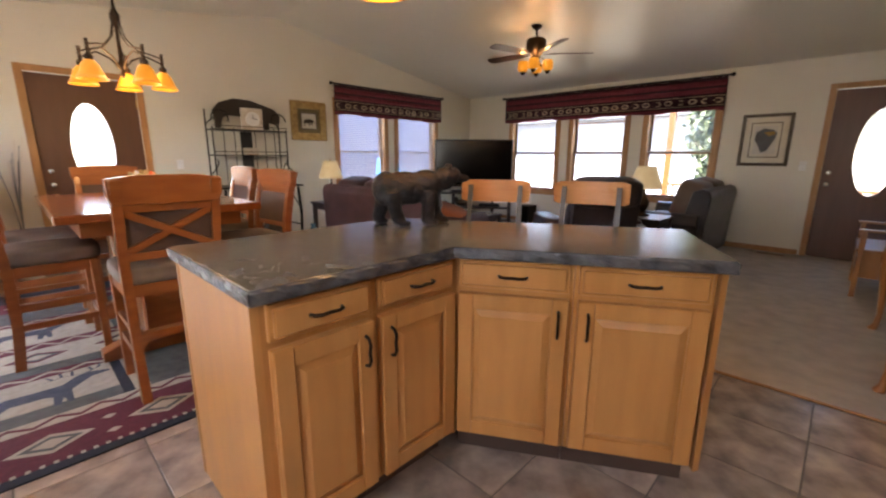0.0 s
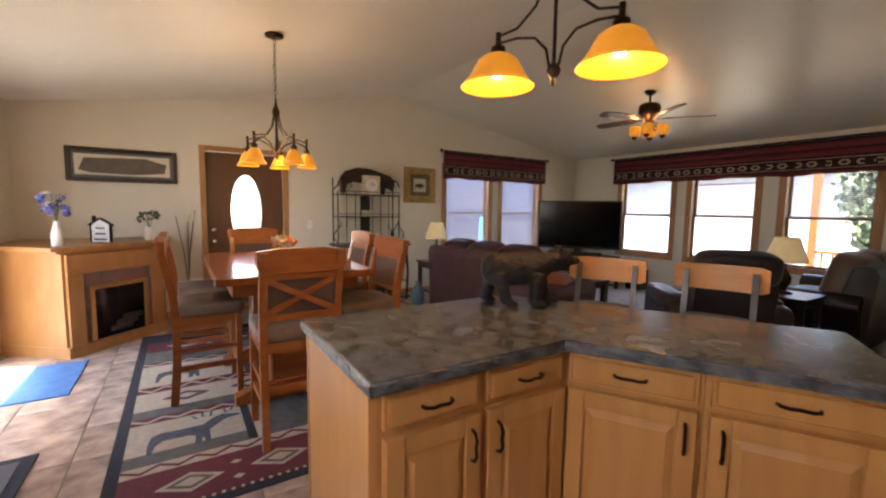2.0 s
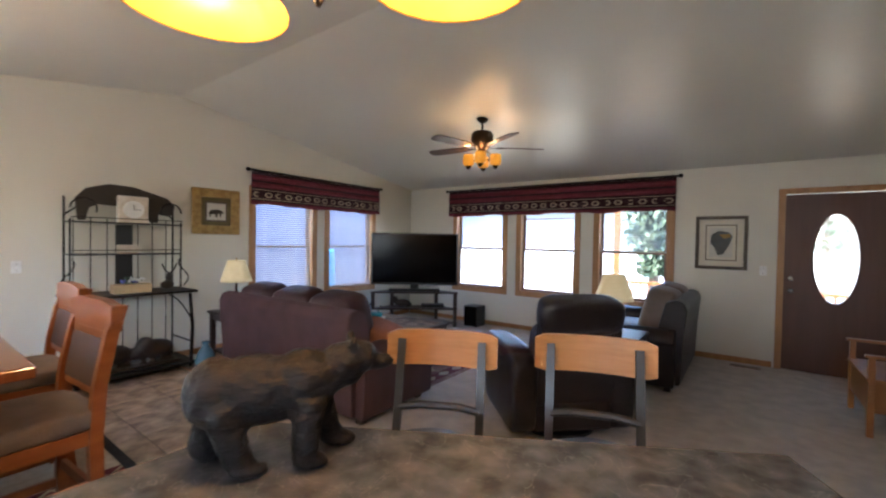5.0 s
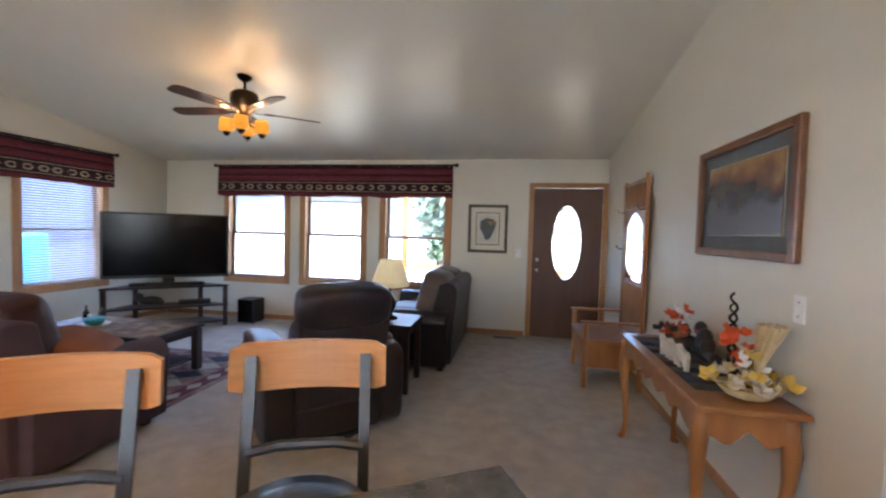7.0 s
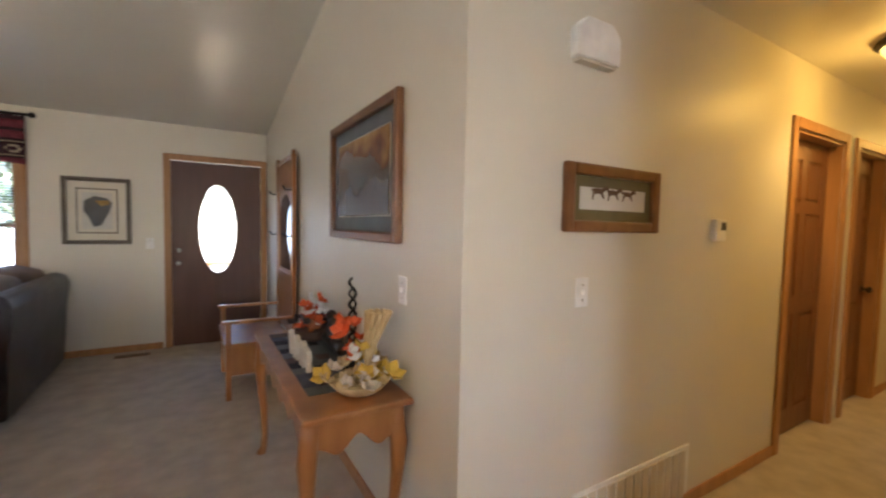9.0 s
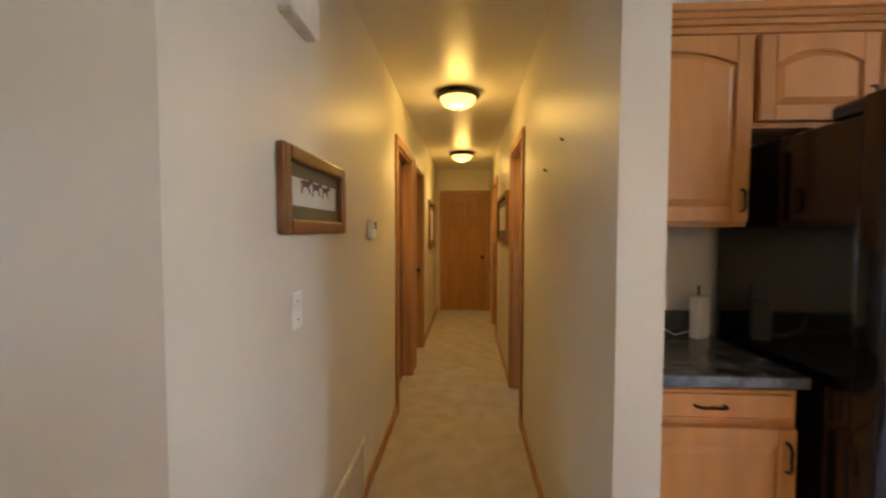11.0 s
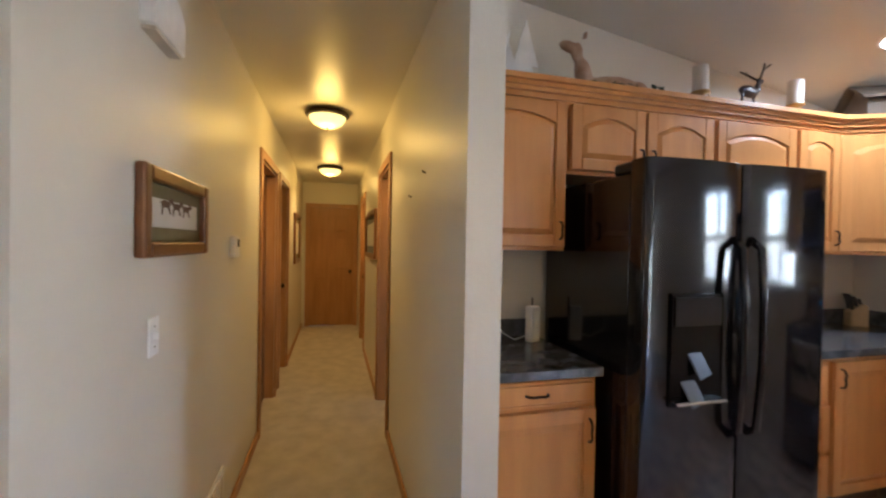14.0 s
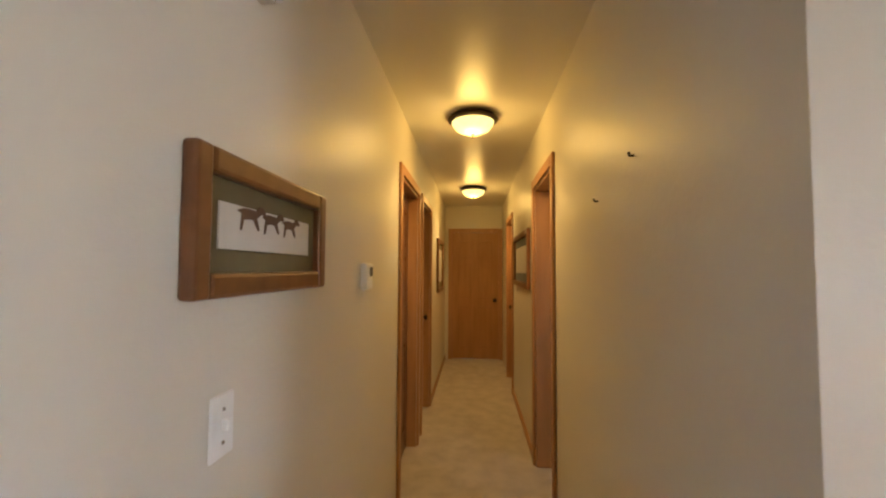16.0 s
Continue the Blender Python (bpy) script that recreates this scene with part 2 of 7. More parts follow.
def sunset():
    m = mat("sunset_print", (0.15, 0.14, 0.14), (0.07, 0.07, 0.08), 0.25, 3, coat=0.3)
    nt = m.node_tree
    b = nt.nodes["Principled BSDF"]
    co = nt.nodes["Texture Coordinate"]
    n = nt.nodes.new("ShaderNodeTexNoise")
    n.inputs["Scale"].default_value, n.inputs["Detail"].default_value = 5, 5
    nt.links.new(co.outputs["Object"], n.inputs[0])
    gr = nt.nodes.new("ShaderNodeSeparateXYZ")
    nt.links.new(co.outputs["Object"], gr.inputs[0])
    ad = nt.nodes.new("ShaderNodeMath")
    ad.operation = 'MULTIPLY_ADD'
    ad.inputs[1].default_value, ad.inputs[2].default_value = 2.2, -0.1
    nt.links.new(gr.outputs[2], ad.inputs[0])
    su = nt.nodes.new("ShaderNodeMath")
    nt.links.new(ad.outputs[0], su.inputs[0])
    nt.links.new(n.outputs[0], su.inputs[1])
    r = nt.nodes.new("ShaderNodeValToRGB")
    r.color_ramp.elements.new(0.5), r.color_ramp.elements.new(0.6)
    for e, (p, c) in zip(r.color_ramp.elements, ((0.30, (0.10, 0.10, 0.12)), (0.46, (0.03, 0.03, 0.035)), (0.66, (0.20, 0.085, 0.04)), (0.92, (0.42, 0.25, 0.09)))):
        e.position, e.color = p, (*c, 1)
    nt.links.new(su.outputs[0], r.inputs[0])
    nt.links.new(r.outputs[0], b.inputs["Base Color"])
    return m


SUNSET = sunset()


# ---- mesh helpers ----
def part(name, bm, material, parent=None, label="", smooth=False):
    me = bpy.data.meshes.new(name)
    bmesh.ops.recalc_face_normals(bm, faces=bm.faces)
    bm.to_mesh(me)
    bm.free()
    for p in me.polygons:
        p.use_smooth = smooth
    me.materials.append(material)
    ob = new(name, me)
    if parent:
        ob.parent = parent
    if label:
        ob["label"] = label
    return ob


def thing(name, label, category, m=None, group="", kind=""):
    ob = new(name)
    ob.empty_display_size = 0.1
    ob.matrix_world = m or Matrix()
    return tagged(ob, label, category, group, kind)


def resize(t, sx, sy, sz):
    """Scale the meshes of a thing about its base, baked into their vertices."""
    for c in t.children:
        c.data.transform(Matrix.Diagonal((sx, sy, sz, 1)) @ c.matrix_basis)
        c.matrix_basis = Matrix()


def box(bm, x0, y0, z0, x1, y1, z1, bev=0.0, seg=1):
    m = Matrix.LocRotScale(((x0 + x1) / 2, (y0 + y1) / 2, (z0 + z1) / 2), None, (abs(x1 - x0), abs(y1 - y0), abs(z1 - z0)))
    vs = bmesh.ops.create_cube(bm, size=1, matrix=m)["verts"]
    if bev:
        es = {e for v in vs for e in v.link_edges}
        bmesh.ops.bevel(bm, geom=list(es), offset=bev, segments=seg, affect='EDGES', profile=0.5)
    return vs


def B(*a, **k):
    bm = bmesh.new()
    box(bm, *a, **k)
    return bm


def prism(bm, pts, z0, z1, bev=0.0):
    lo = [bm.verts.new((x, y, z0)) for x, y in pts]
    hi = [bm.verts.new((x, y, z1)) for x, y in pts]
    n = len(pts)
    bm.faces.new(lo[::-1])
    bm.faces.new(hi)
    for i in range(n):
        bm.faces.new((lo[i], lo[(i + 1) % n], hi[(i + 1) % n], hi[i]))
    if bev:
        bmesh.ops.bevel(bm, geom=list(bm.edges), offset=bev, segments=2, affect='EDGES', profile=0.5)
    return bm


def P(pts, z0, z1, bev=0.0):
    return prism(bmesh.new(), pts, z0, z1, bev)


def upright(pts, y0, y1, bev=0.0):
    """A prism of an outline in x and z, from y0 to y1."""
    bm = P(pts, -y1, -y0, bev)
    bmesh.ops.transform(bm, matrix=pose(0, 0, 0, 90), verts=bm.verts)
    return bm


def lathe(profile, n=24, bm=None, at=(0, 0, 0)):
    bm = bm or bmesh.new()
    rings = []
    for r, z in profile:
        rings.append([bm.verts.new((at[0] + max(r, 1e-4) * math.cos(2 * math.pi * i / n), at[1] + max(r, 1e-4) * math.sin(2 * math.pi * i / n), at[2] + z)) for i in range(n)])
    for a, b in zip(rings, rings[1:]):
        for i in range(n):
            bm.faces.new((a[i], a[(i + 1) % n], b[(i + 1) % n], b[i]))
    bm.faces.new(rings[0][::-1])
    bm.faces.new(rings[-1])
    return bm


def tube(points, r, n=8, bm=None, r1=None):
    bm = bm or bmesh.new()
    pts = [Vector(p) for p in points]
    rings = []
    up = Vector((0, 0, 1))
    for i, p in enumerate(pts):
        d = (pts[min(i + 1, len(pts) - 1)] - pts[max(i - 1, 0)]).normalized()
        if abs(d.dot(up)) > 0.95:
            up = Vector((1, 0, 0))
        s = d.cross(up).normalized()
        u = s.cross(d)
        up = u
        rr = r if r1 is None else r + (r1 - r) * i / (len(pts) - 1)
        rings.append([bm.verts.new(p + (s * math.cos(2 * math.pi * k / n) + u * math.sin(2 * math.pi * k / n)) * rr) for k in range(n)])
    for a, b in zip(rings, rings[1:]):
        for i in range(n):
            bm.faces.new((a[i], a[(i + 1) % n], b[(i + 1) % n], b[i]))
    bm.faces.new(rings[0][::-1])
    bm.faces.new(rings[-1])
    return bm


def arc(cx, cz, r, a0, a1, n=10, y=0.0):
    return [(cx + r * math.cos(radians(a0 + (a1 - a0) * i / n)), y, cz + r * math.sin(radians(a0 + (a1 - a0) * i / n))) for i in range(n + 1)]


def pillow(bm, c, s, p=0.45, rot=0.0, axis='Z', n=14):
    """A soft padded block."""
    m = Matrix.Translation(c) @ Matrix.Rotation(radians(rot), 4, axis)
    vs = bmesh.ops.create_uvsphere(bm, u_segments=n * 2, v_segments=n, radius=1)["verts"]
    f = lambda v: math.copysign(abs(v) ** p, v)
    for v in vs:
        v.co = m @ Vector((f(v.co.x) * s[0] / 2, f(v.co.y) * s[1] / 2, f(v.co.z) * s[2] / 2))
    return bm


def PIL(c, s, p=0.45, rot=0.0, axis='Z'):
    return pillow(bmesh.new(), c, s, p, rot, axis)


def blob(bm, c, s, sub=2, rot=(0, 0, 0)):
    m = Matrix.LocRotScale(c, Euler([radians(a) for a in rot]), s)
    bmesh.ops.create_icosphere(bm, subdivisions=sub, radius=1, matrix=m)


def fused(name, bm, material, voxel, parent=None, rough_amp=0.0, rough_scale=30):
    """One carved mesh from overlapping lumps."""
    ob = part(name, bm, material, parent, smooth=True)
    r = ob.modifiers.new("fuse", 'REMESH')
    r.mode, r.voxel_size, r.use_smooth_shade = 'VOXEL', voxel, True
    s = ob.modifiers.new("smooth", 'SMOOTH')
    s.iterations, s.factor = 4, 0.5
    if rough_amp:
        t = bpy.data.textures.new(name + "_fur", 'CLOUDS')
        t.noise_scale = 1 / rough_scale
        d = ob.modifiers.new("fur", 'DISPLACE')
        d.texture, d.strength = t, rough_amp
    return ob


# ---- setting ----
XW, YN, XE, YS, XK = -5.95, 7.36, 0.752, -1.135, 2.10
HN, HS, HK, XH = 3.095, 2.178, 2.055, 7.25
RIDGE, LOW, SLOPE, EAVE = 3.2, 2.42, 0.157, -0.95


def vault(y):
    return LOW + SLOPE * (YN - y if y > RIDGE else y - EAVE)


def wall(name, axis, p0, p1, a0, a1, openings, top, label, extra=()):
    """A wall along x or y from a0 to a1, p0 to p1 thick; openings (b0, b1, z0, z1) go through it."""
    bm = bmesh.new()
    cuts = sorted({a0, a1, *[v for o in openings for v in o[:2]], *extra})
    for u, v in zip(cuts, cuts[1:]):
        spans, z = [], 0.0
        for b0, b1, z0, z1 in openings:
            if b0 <= u + 1e-6 and b1 >= v - 1e-6:
                spans.append((z, z0)), 
                z = z1
        spans.append((z, None))
        for lo, hi in spans:
            if hi is not None and hi - lo < 1e-4:
                continue
            tu, tv = (hi, hi) if hi is not None else (top(u), top(v))
            q = [(u, lo), (v, lo), (v, tv), (u, tu)]
            f = (lambda a, z, p: (a, p, z)) if axis == 'x' else (lambda a, z, p: (p, a, z))
            A = [bm.verts.new(f(a, z_, p0)) for a, z_ in q]
            C = [bm.verts.new(f(a, z_, p1)) for a, z_ in q]
            bm.faces.new(A), bm.faces.new(C[::-1])
            for i in range(4):
                bm.faces.new((A[i], A[(i + 1) % 4], C[(i + 1) % 4], C[i]))
    bmesh.ops.remove_doubles(bm, verts=bm.verts, dist=1e-5)
    ob = part(name, bm, WALL)
    return tagged(ob, label, "wall", kind="structure")


WIN_N = [(-4.86, -3.86), (-3.59, -2.64), (-2.34, -1.39)]
WIN_W = [(4.10, 5.08), (5.33, 6.33)]
WZ0, WZ1 = 0.60, 2.08
DOOR_F = (-0.21, 0.685)
DOOR_B = (0.59, 1.50)
SLIDE = (-4.86, -3.0)
SINK = (-0.75, 0.15)
T = 0.14
wall("wall_north", 'x', YN, YN + T, XW - T, XE + T, [(a, b, WZ0, WZ1) for a, b in WIN_N] + [(*DOOR_F, 0, 2.04)], lambda a: LOW + 0.03, "cream painted wall with three windows and a door")
wall("wall_west", 'y', XW - T, XW, YS, YN, [(a, b, WZ0, WZ1) for a, b in WIN_W] + [(*DOOR_B, 0, 2.04)], lambda a: vault(a) + 0.03, "cream painted gable wall with two windows and a door", (RIDGE,))
wall("wall_south", 'x', YS - T, YS, XW - T, XK + T, [(*SLIDE, 0, 2.04), (*SINK, 1.08, 2.0)], lambda a: LOW + 0.03, "cream painted wall behind the kitchen")
wall("wall_east", 'y', XE, XE + T, HN, YN, [], lambda a: vault(a) + 0.03, "cream painted wall behind the console table", (RIDGE,))
wall("wall_kitchen", 'y', XK, XK + T, YS, HK, [], lambda a: vault(a) + 0.03, "cream painted kitchen wall above the cabinets")
HD_N = [(3.155, 3.965), (4.235, 4.93)]
HD_S = [(2.986, 3.70), (5.47, 6.20)]
wall("wall_hall_north", 'x', HN, HN + T, XE + T, XH, [(a, b, 0, 2.03) for a, b in HD_N], lambda a: 3.1, "cream painted hallway wall")
wall("wall_hall_south", 'x', HK, HS, 1.155, XH, [(a, b, 0, 2.03) for a, b in HD_S], lambda a: 2.95, "cream painted hallway wall with rounded corner")
wall("wall_hall_end", 'y', XH, XH + T, 1.95, 3.5, [(2.243, 2.977, 0, 2.012)], lambda a: 2.6, "cream painted wall at the end of the hallway")
tagged(part("hall_header", B(1.155, HS, 2.44, 1.22, HN, 3.1), WALL), "cream painted header over the hallway opening", "wall", kind="structure")
# unseen wall, added so no light leaks round the hallway's end door
tagged(part("room_back_east", B(7.55, 1.9, 0, 7.65, 3.6, 2.6), WALL), "unseen wall added to block light beyond the hallway", "wall", kind="structure")
tagged(part("room_back_north", B(2.2, 4.3, 0, 6.9, 4.4, 2.5), WALL), "plain wall of a side room", "wall", kind="structure")
wall("room_back_south", 'x', 0.9, 1.0, 2.4, 7.0, [(4.0, 4.7, 1.0, 1.9)], lambda a: 2.5, "plain wall of a side room with a window opening")
tagged(part("room_side", B(2.2, HN + T, 0, 2.3, 4.3, 2.5), WALL), "plain wall of a side room", "wall", kind="structure")
tagged(part("room_side", B(7.0, 0.9, 0, 7.1, 2.0, 2.5), WALL), "plain wall of a side room", "wall", kind="structure")
tagged(part("room_side", B(6.8, 3.5, 0, 6.9, 4.3, 2.5), WALL), "plain wall of a side room", "wall", kind="structure")


def slab(name, x0, x1, y0, y1, label):
    bm = bmesh.new()
    z = lambda y: LOW + SLOPE * ((YN - y) if name.endswith("north") else (y - EAVE))
    lo = [bm.verts.new((x, y, z(y))) for x, y in ((x0, y0), (x1, y0), (x1, y1), (x0, y1))]
    hi = [bm.verts.new((x, y, z(y) + 0.2)) for x, y in ((x0, y0), (x1, y0), (x1, y1), (x0, y1))]
    bm.faces.new(lo), bm.faces.new(hi)
    for i in range(4):
        bm.faces.new((lo[i], lo[(i + 1) % 4], hi[(i + 1) % 4], hi[i]))
    tagged(part(name, bm, CEIL), label, "ceiling", kind="structure")


slab("ceiling_north", XW - 0.5, XE + 0.5, RIDGE, YN + 0.5, "satin cream vaulted ceiling")
slab("ceiling_south", XW - 0.5, XK + 0.3, YS - 0.5, RIDGE, "satin cream vaulted ceiling")
tagged(part("ceiling_hall", B(1.219, HK - 0.003, 2.44, XH + 0.2, 3.5, 2.56), CEIL), "textured flat hallway ceiling", "ceiling", kind="structure")
tagged(part("ceiling_rooms", B(2.26, 0.8, 2.45, XH + 0.2, HK - 0.005, 2.6), CEIL), "plain ceiling of a side room", "ceiling", kind="structure")
tagged(part("ceiling_rooms", B(2.1, 3.5, 2.45, XH + 0.2, 4.5, 2.6), CEIL), "plain ceiling of a side room", "ceiling", kind="structure")
tagged(part("floor_carpet", B(XW - T, 3.06, -0.1, XE + T, YN + T, 0.0), CARPET), "beige cut-pile wall-to-wall carpet", "carpet", kind="structure")
tagged(part("floor_carpet_hall", B(XE + T, HK, -0.1, XH + T, 4.5, 0.0), CARPET), "beige cut-pile hallway carpet", "carpet", kind="structure")
tagged(part("floor_carpet_room", B(XK + T, 0.8, -0.1, XH + T, HK, 0.0), CARPET), "beige carpet of a side room", "carpet", kind="structure")
FLOOR = tagged(part("floor_tile", B(XW - T, YS - T, -0.1, XK + T, 3.06, -0.006), GROUT), "mottled brown slate-look tile floor with dark grout", "floor", kind="structure")
tagged(part("threshold_trim", B(XW, 3.05, -0.002, XE + 0.1, 3.075, 0.007, bev=0.003), OAK), "thin brown strip between tile and carpet", "trim", kind="structure")


def base(x0, y0, x1, y1):
    tagged(part("baseboard", B(x0, y0, 0, x1, y1, 0.07, bev=0.004), OAK), "oak baseboard along the wall", "baseboard", kind="structure")


base(XW + 0.02, YN - 0.014, -0.295, YN)
base(XE - 0.014, HN, XE, YN - 0.02)
base(XE - 0.014, HN - 0.014, 3.09, HN)
base(5.0, HN - 0.014, XH, HN)
base(1.155, HS, 2.92, HS + 0.014)
base(3.77, HS, 5.40, HS + 0.014)
base(XW, 1.57, XW + 0.014, YN - 0.02)
base(XW, YS + 0.02, XW + 0.014, 0.52)


def casing(axis, pos, side, a0, a1, z0, z1, name="door_casing", w=0.065, sill=False, mat_=None):
    """Flat trim round an opening, on the side of the wall given by +1 or -1."""
    t = thing(name, "oak trim round the opening", "trim", kind="structure")
    p0, p1 = sorted((pos, pos + side * 0.018))
    bars = [("side_trim", a0 - w, a0, z0 - (w if sill else 0), z1 + w), ("side_trim", a1, a1 + w, z0 - (w if sill else 0), z1 + w), ("head_trim", a0, a1, z1, z1 + w)]
    if sill:
        bars.append(("sill_trim", a0, a1, z0 - w, z0))
    for n, u, v, lo, hi in bars:
        bm = B(u, p0, lo, v, p1, hi, bev=0.004) if axis == 'x' else B(p0, u, lo, p1, v, hi, bev=0.004)
        part(n, bm, mat_ or OAK, t)
    return t


casing('x', YN, -1, *DOOR_F, 0, 2.04)
casing('y', XW, 1, *DOOR_B, 0, 2.04)
for a, b in HD_N:
    casing('x', HN, -1, a, b, 0, 2.03)
for a, b in HD_S:
    casing('x', HS, 1, a, b, 0, 2.03)
casing('y', XH, -1, 2.243, 2.977, 0, 2.012)
casing('x', YS, 1, *SLIDE, 0, 2.04)


def jamb(axis, q0, q1, a0, a1, z1):
    t = thing("door_jamb", "oak jamb lining the opening", "trim", kind="structure")
    for u, v, lo, hi in ((a0, a0 + 0.018, 0, z1), (a1 - 0.018, a1, 0, z1), (a0 + 0.018, a1 - 0.018, z1 - 0.018, z1)):
        part("jamb_board", B(u, q0, lo, v, q1, hi) if axis == 'x' else B(q0, u, lo, q1, v, hi), OAK, t)


for a, b in HD_N:
    jamb('x', HN + 0.001, HN + T - 0.001, a, b, 2.03)
for a, b in HD_S:
    jamb('x', HK + 0.001, HS - 0.001, a, b, 2.03)


def oval_ring(rx, rz, w, y0, y1, n=40):
    bm = bmesh.new()
    rings = []
    for ex, y in ((0, y0), (0, y1), (w, y1), (w, y0)):
        rings.append([bm.verts.new(((rx + ex) * math.cos(2 * math.pi * i / n), y, (rz + ex) * math.sin(2 * math.pi * i / n))) for i in range(n)])
    for k in range(4):
        a, b = rings[k], rings[(k + 1) % 4]
        for i in range(n):
            bm.faces.new((a[i], a[(i + 1) % n], b[(i + 1) % n], b[i]))
    return bm


def oval_door(name, m, w, label, rx=0.2, rz=0.51, zc=1.30):
    """Entry door, x across, y through it; an oval light is cut through the slab."""
    t = thing(name, label, "door", m, kind="structure")
    bm = bmesh.new()
    n = 40
    h, d = 2.034, 0.045
    for y in (-d / 2, d / 2):
        inn = [bm.verts.new((rx * math.cos(2 * math.pi * i / n), y, zc + rz * math.sin(2 * math.pi * i / n))) for i in range(n)]
        out = []
        for i in range(n):
            c, s = math.cos(2 * math.pi * i / n), math.sin(2 * math.pi * i / n)
            k = min((w / 2) / max(abs(c), 1e-6), ((h - zc) if s > 0 else zc) / max(abs(s), 1e-6))
            out.append(bm.verts.new((c * k, y, zc + s * k)))
        for i in range(n):
            bm.faces.new((inn[i], inn[(i + 1) % n], out[(i + 1) % n], out[i]))
        for cx, cz in ((-w / 2, 0.005), (w / 2, 0.005), (-w / 2, h), (w / 2, h)):
            i = min(range(n), key=lambda j: (out[j].co.x - cx) ** 2 + (out[j].co.z - cz) ** 2)
            out[i].co.x, out[i].co.z = cx, cz
        if y < 0:
            first = (inn, out)
        else:
            for i in range(n):
                j = (i + 1) % n
                bm.faces.new((first[0][i], first[0][j], inn[j], inn[i]))
                bm.faces.new((first[1][i], first[1][j], out[j], out[i]))
    part("door_slab", bm, DOORB, t)
    rg = oval_ring(rx - 0.012, rz - 0.012, 0.03, -0.032, 0.032)
    bmesh.ops.translate(rg, verts=rg.verts, vec=(0, 0, zc))
    part("oval_moulding", rg, DOORB, t)
    gl = bmesh.new()
    prism(gl, [((rx - 0.005) * math.cos(2 * math.pi * i / n), (rz - 0.005) * math.sin(2 * math.pi * i / n)) for i in range(n)], -0.004, 0.004)
    bmesh.ops.transform(gl, matrix=Matrix.Translation((0, 0, zc)) @ pose(0, 0, 0, 90), verts=gl.verts)
    g = part("glass_light", gl, FROST, t, "etched oval glass")
    g.visible_shadow = False
    bm = lathe([(0.03, 0), (0.03, 0.006), (0.012, 0.01), (0.012, 0.03), (0.027, 0.04), (0.027, 0.055), (0.015, 0.065)], 16)
    bmesh.ops.transform(bm, matrix=pose(-w / 2 + 0.07, -0.022, 0.92, 90), verts=bm.verts)
    part("door_knob", bm, CHROME, t, "brushed metal knob", True)
    bm = lathe([(0.028, 0), (0.028, 0.01), (0.02, 0.016)], 16)
    bmesh.ops.transform(bm, matrix=pose(-w / 2 + 0.07, -0.022, 1.06, 90), verts=bm.verts)
    part("deadbolt", bm, CHROME, t, "", True)
    for z in (0.25, 1.0, 1.8):
        part("hinge", B(w / 2 - 0.012, -0.03, z - 0.045, w / 2 + 0.002, -0.02, z + 0.045), BRASS, t)
    return t


oval_door("door_1", pose((DOOR_F[0] + DOOR_F[1]) / 2, YN + 0.04, 0.0), 0.905, "closed dark brown entry door with a bright oval glass light")
oval_door("door_2", pose(XW - 0.04, (DOOR_B[0] + DOOR_B[1]) / 2, 0.0, 0, 0, 90), 0.905, "closed dark brown back door with a bright oval glass light", 0.195, 0.48, 1.30)


def panel_door(name, m, w, label, material=None, knob=-1):
    t = thing(name, label, "door", m, kind="structure")
    material = material or HALLD
    part("door_slab", B(-w / 2, -0.012, 0.01, w / 2, 0.02, 2.01), material, t)
    ws = (w - 0.34) / 2
    for x in (-w / 4 + 0.015, w / 4 - 0.015):
        for z0, z1 in ((0.2, 0.82), (0.98, 1.5), (1.62, 1.86)):
            part("panel", B(x - ws / 2, -0.019, z0, x + ws / 2, -0.011, z1, bev=0.007), material, t)
    for u, v, lo, hi in ((-w / 2, -w / 2 + 0.1, 0.01, 2.01), (w / 2 - 0.1, w / 2, 0.01, 2.01), (-0.05, 0.05, 0.01, 2.01)):
        part("stile", B(u, -0.022, lo, v, -0.0115, hi, bev=0.002), material, t)
    for lo, hi in ((0.01, 0.18), (0.84, 0.96), (1.52, 1.60), (1.88, 2.01)):
        for u, v in ((-w / 2 + 0.1, -0.05), (0.05, w / 2 - 0.1)):
            part("rail", B(u, -0.0215, lo, v, -0.0115, hi, bev=0.002), material, t)
    bm = lathe([(0.03, 0), (0.03, 0.006), (0.012, 0.01), (0.012, 0.03), (0.027, 0.04), (0.027, 0.055), (0.015, 0.065)], 16)
    bmesh.ops.transform(bm, matrix=pose(knob * (w / 2 - 0.06), -0.022, 0.93, 90), verts=bm.verts)
    part("door_knob", bm, BRONZE, t, "dark bronze knob", True)
    return t


panel_door("door_3", pose(XH + 0.02, 2.61, 0, 0, 0, -90), 0.734, "closed honey oak panelled door at the hallway's end", knob=1)
panel_door("door_4", pose(3.56, HN + 0.1, 0), 0.77, "closed brown panelled door set back in its frame", HALLB)
panel_door("door_5", pose(4.5825, HN + 0.1, 0), 0.655, "closed brown panelled door set back in its frame", HALLB, knob=1)
panel_door("door_6", pose(5.835, HK + 0.03, 0, 0, 0, 180), 0.69, "closed oak panelled door on the hallway")
panel_door("door_7", pose(3.70, 1.70, 0, 0, 0, 97), 0.68, "oak door standing open into the side room")


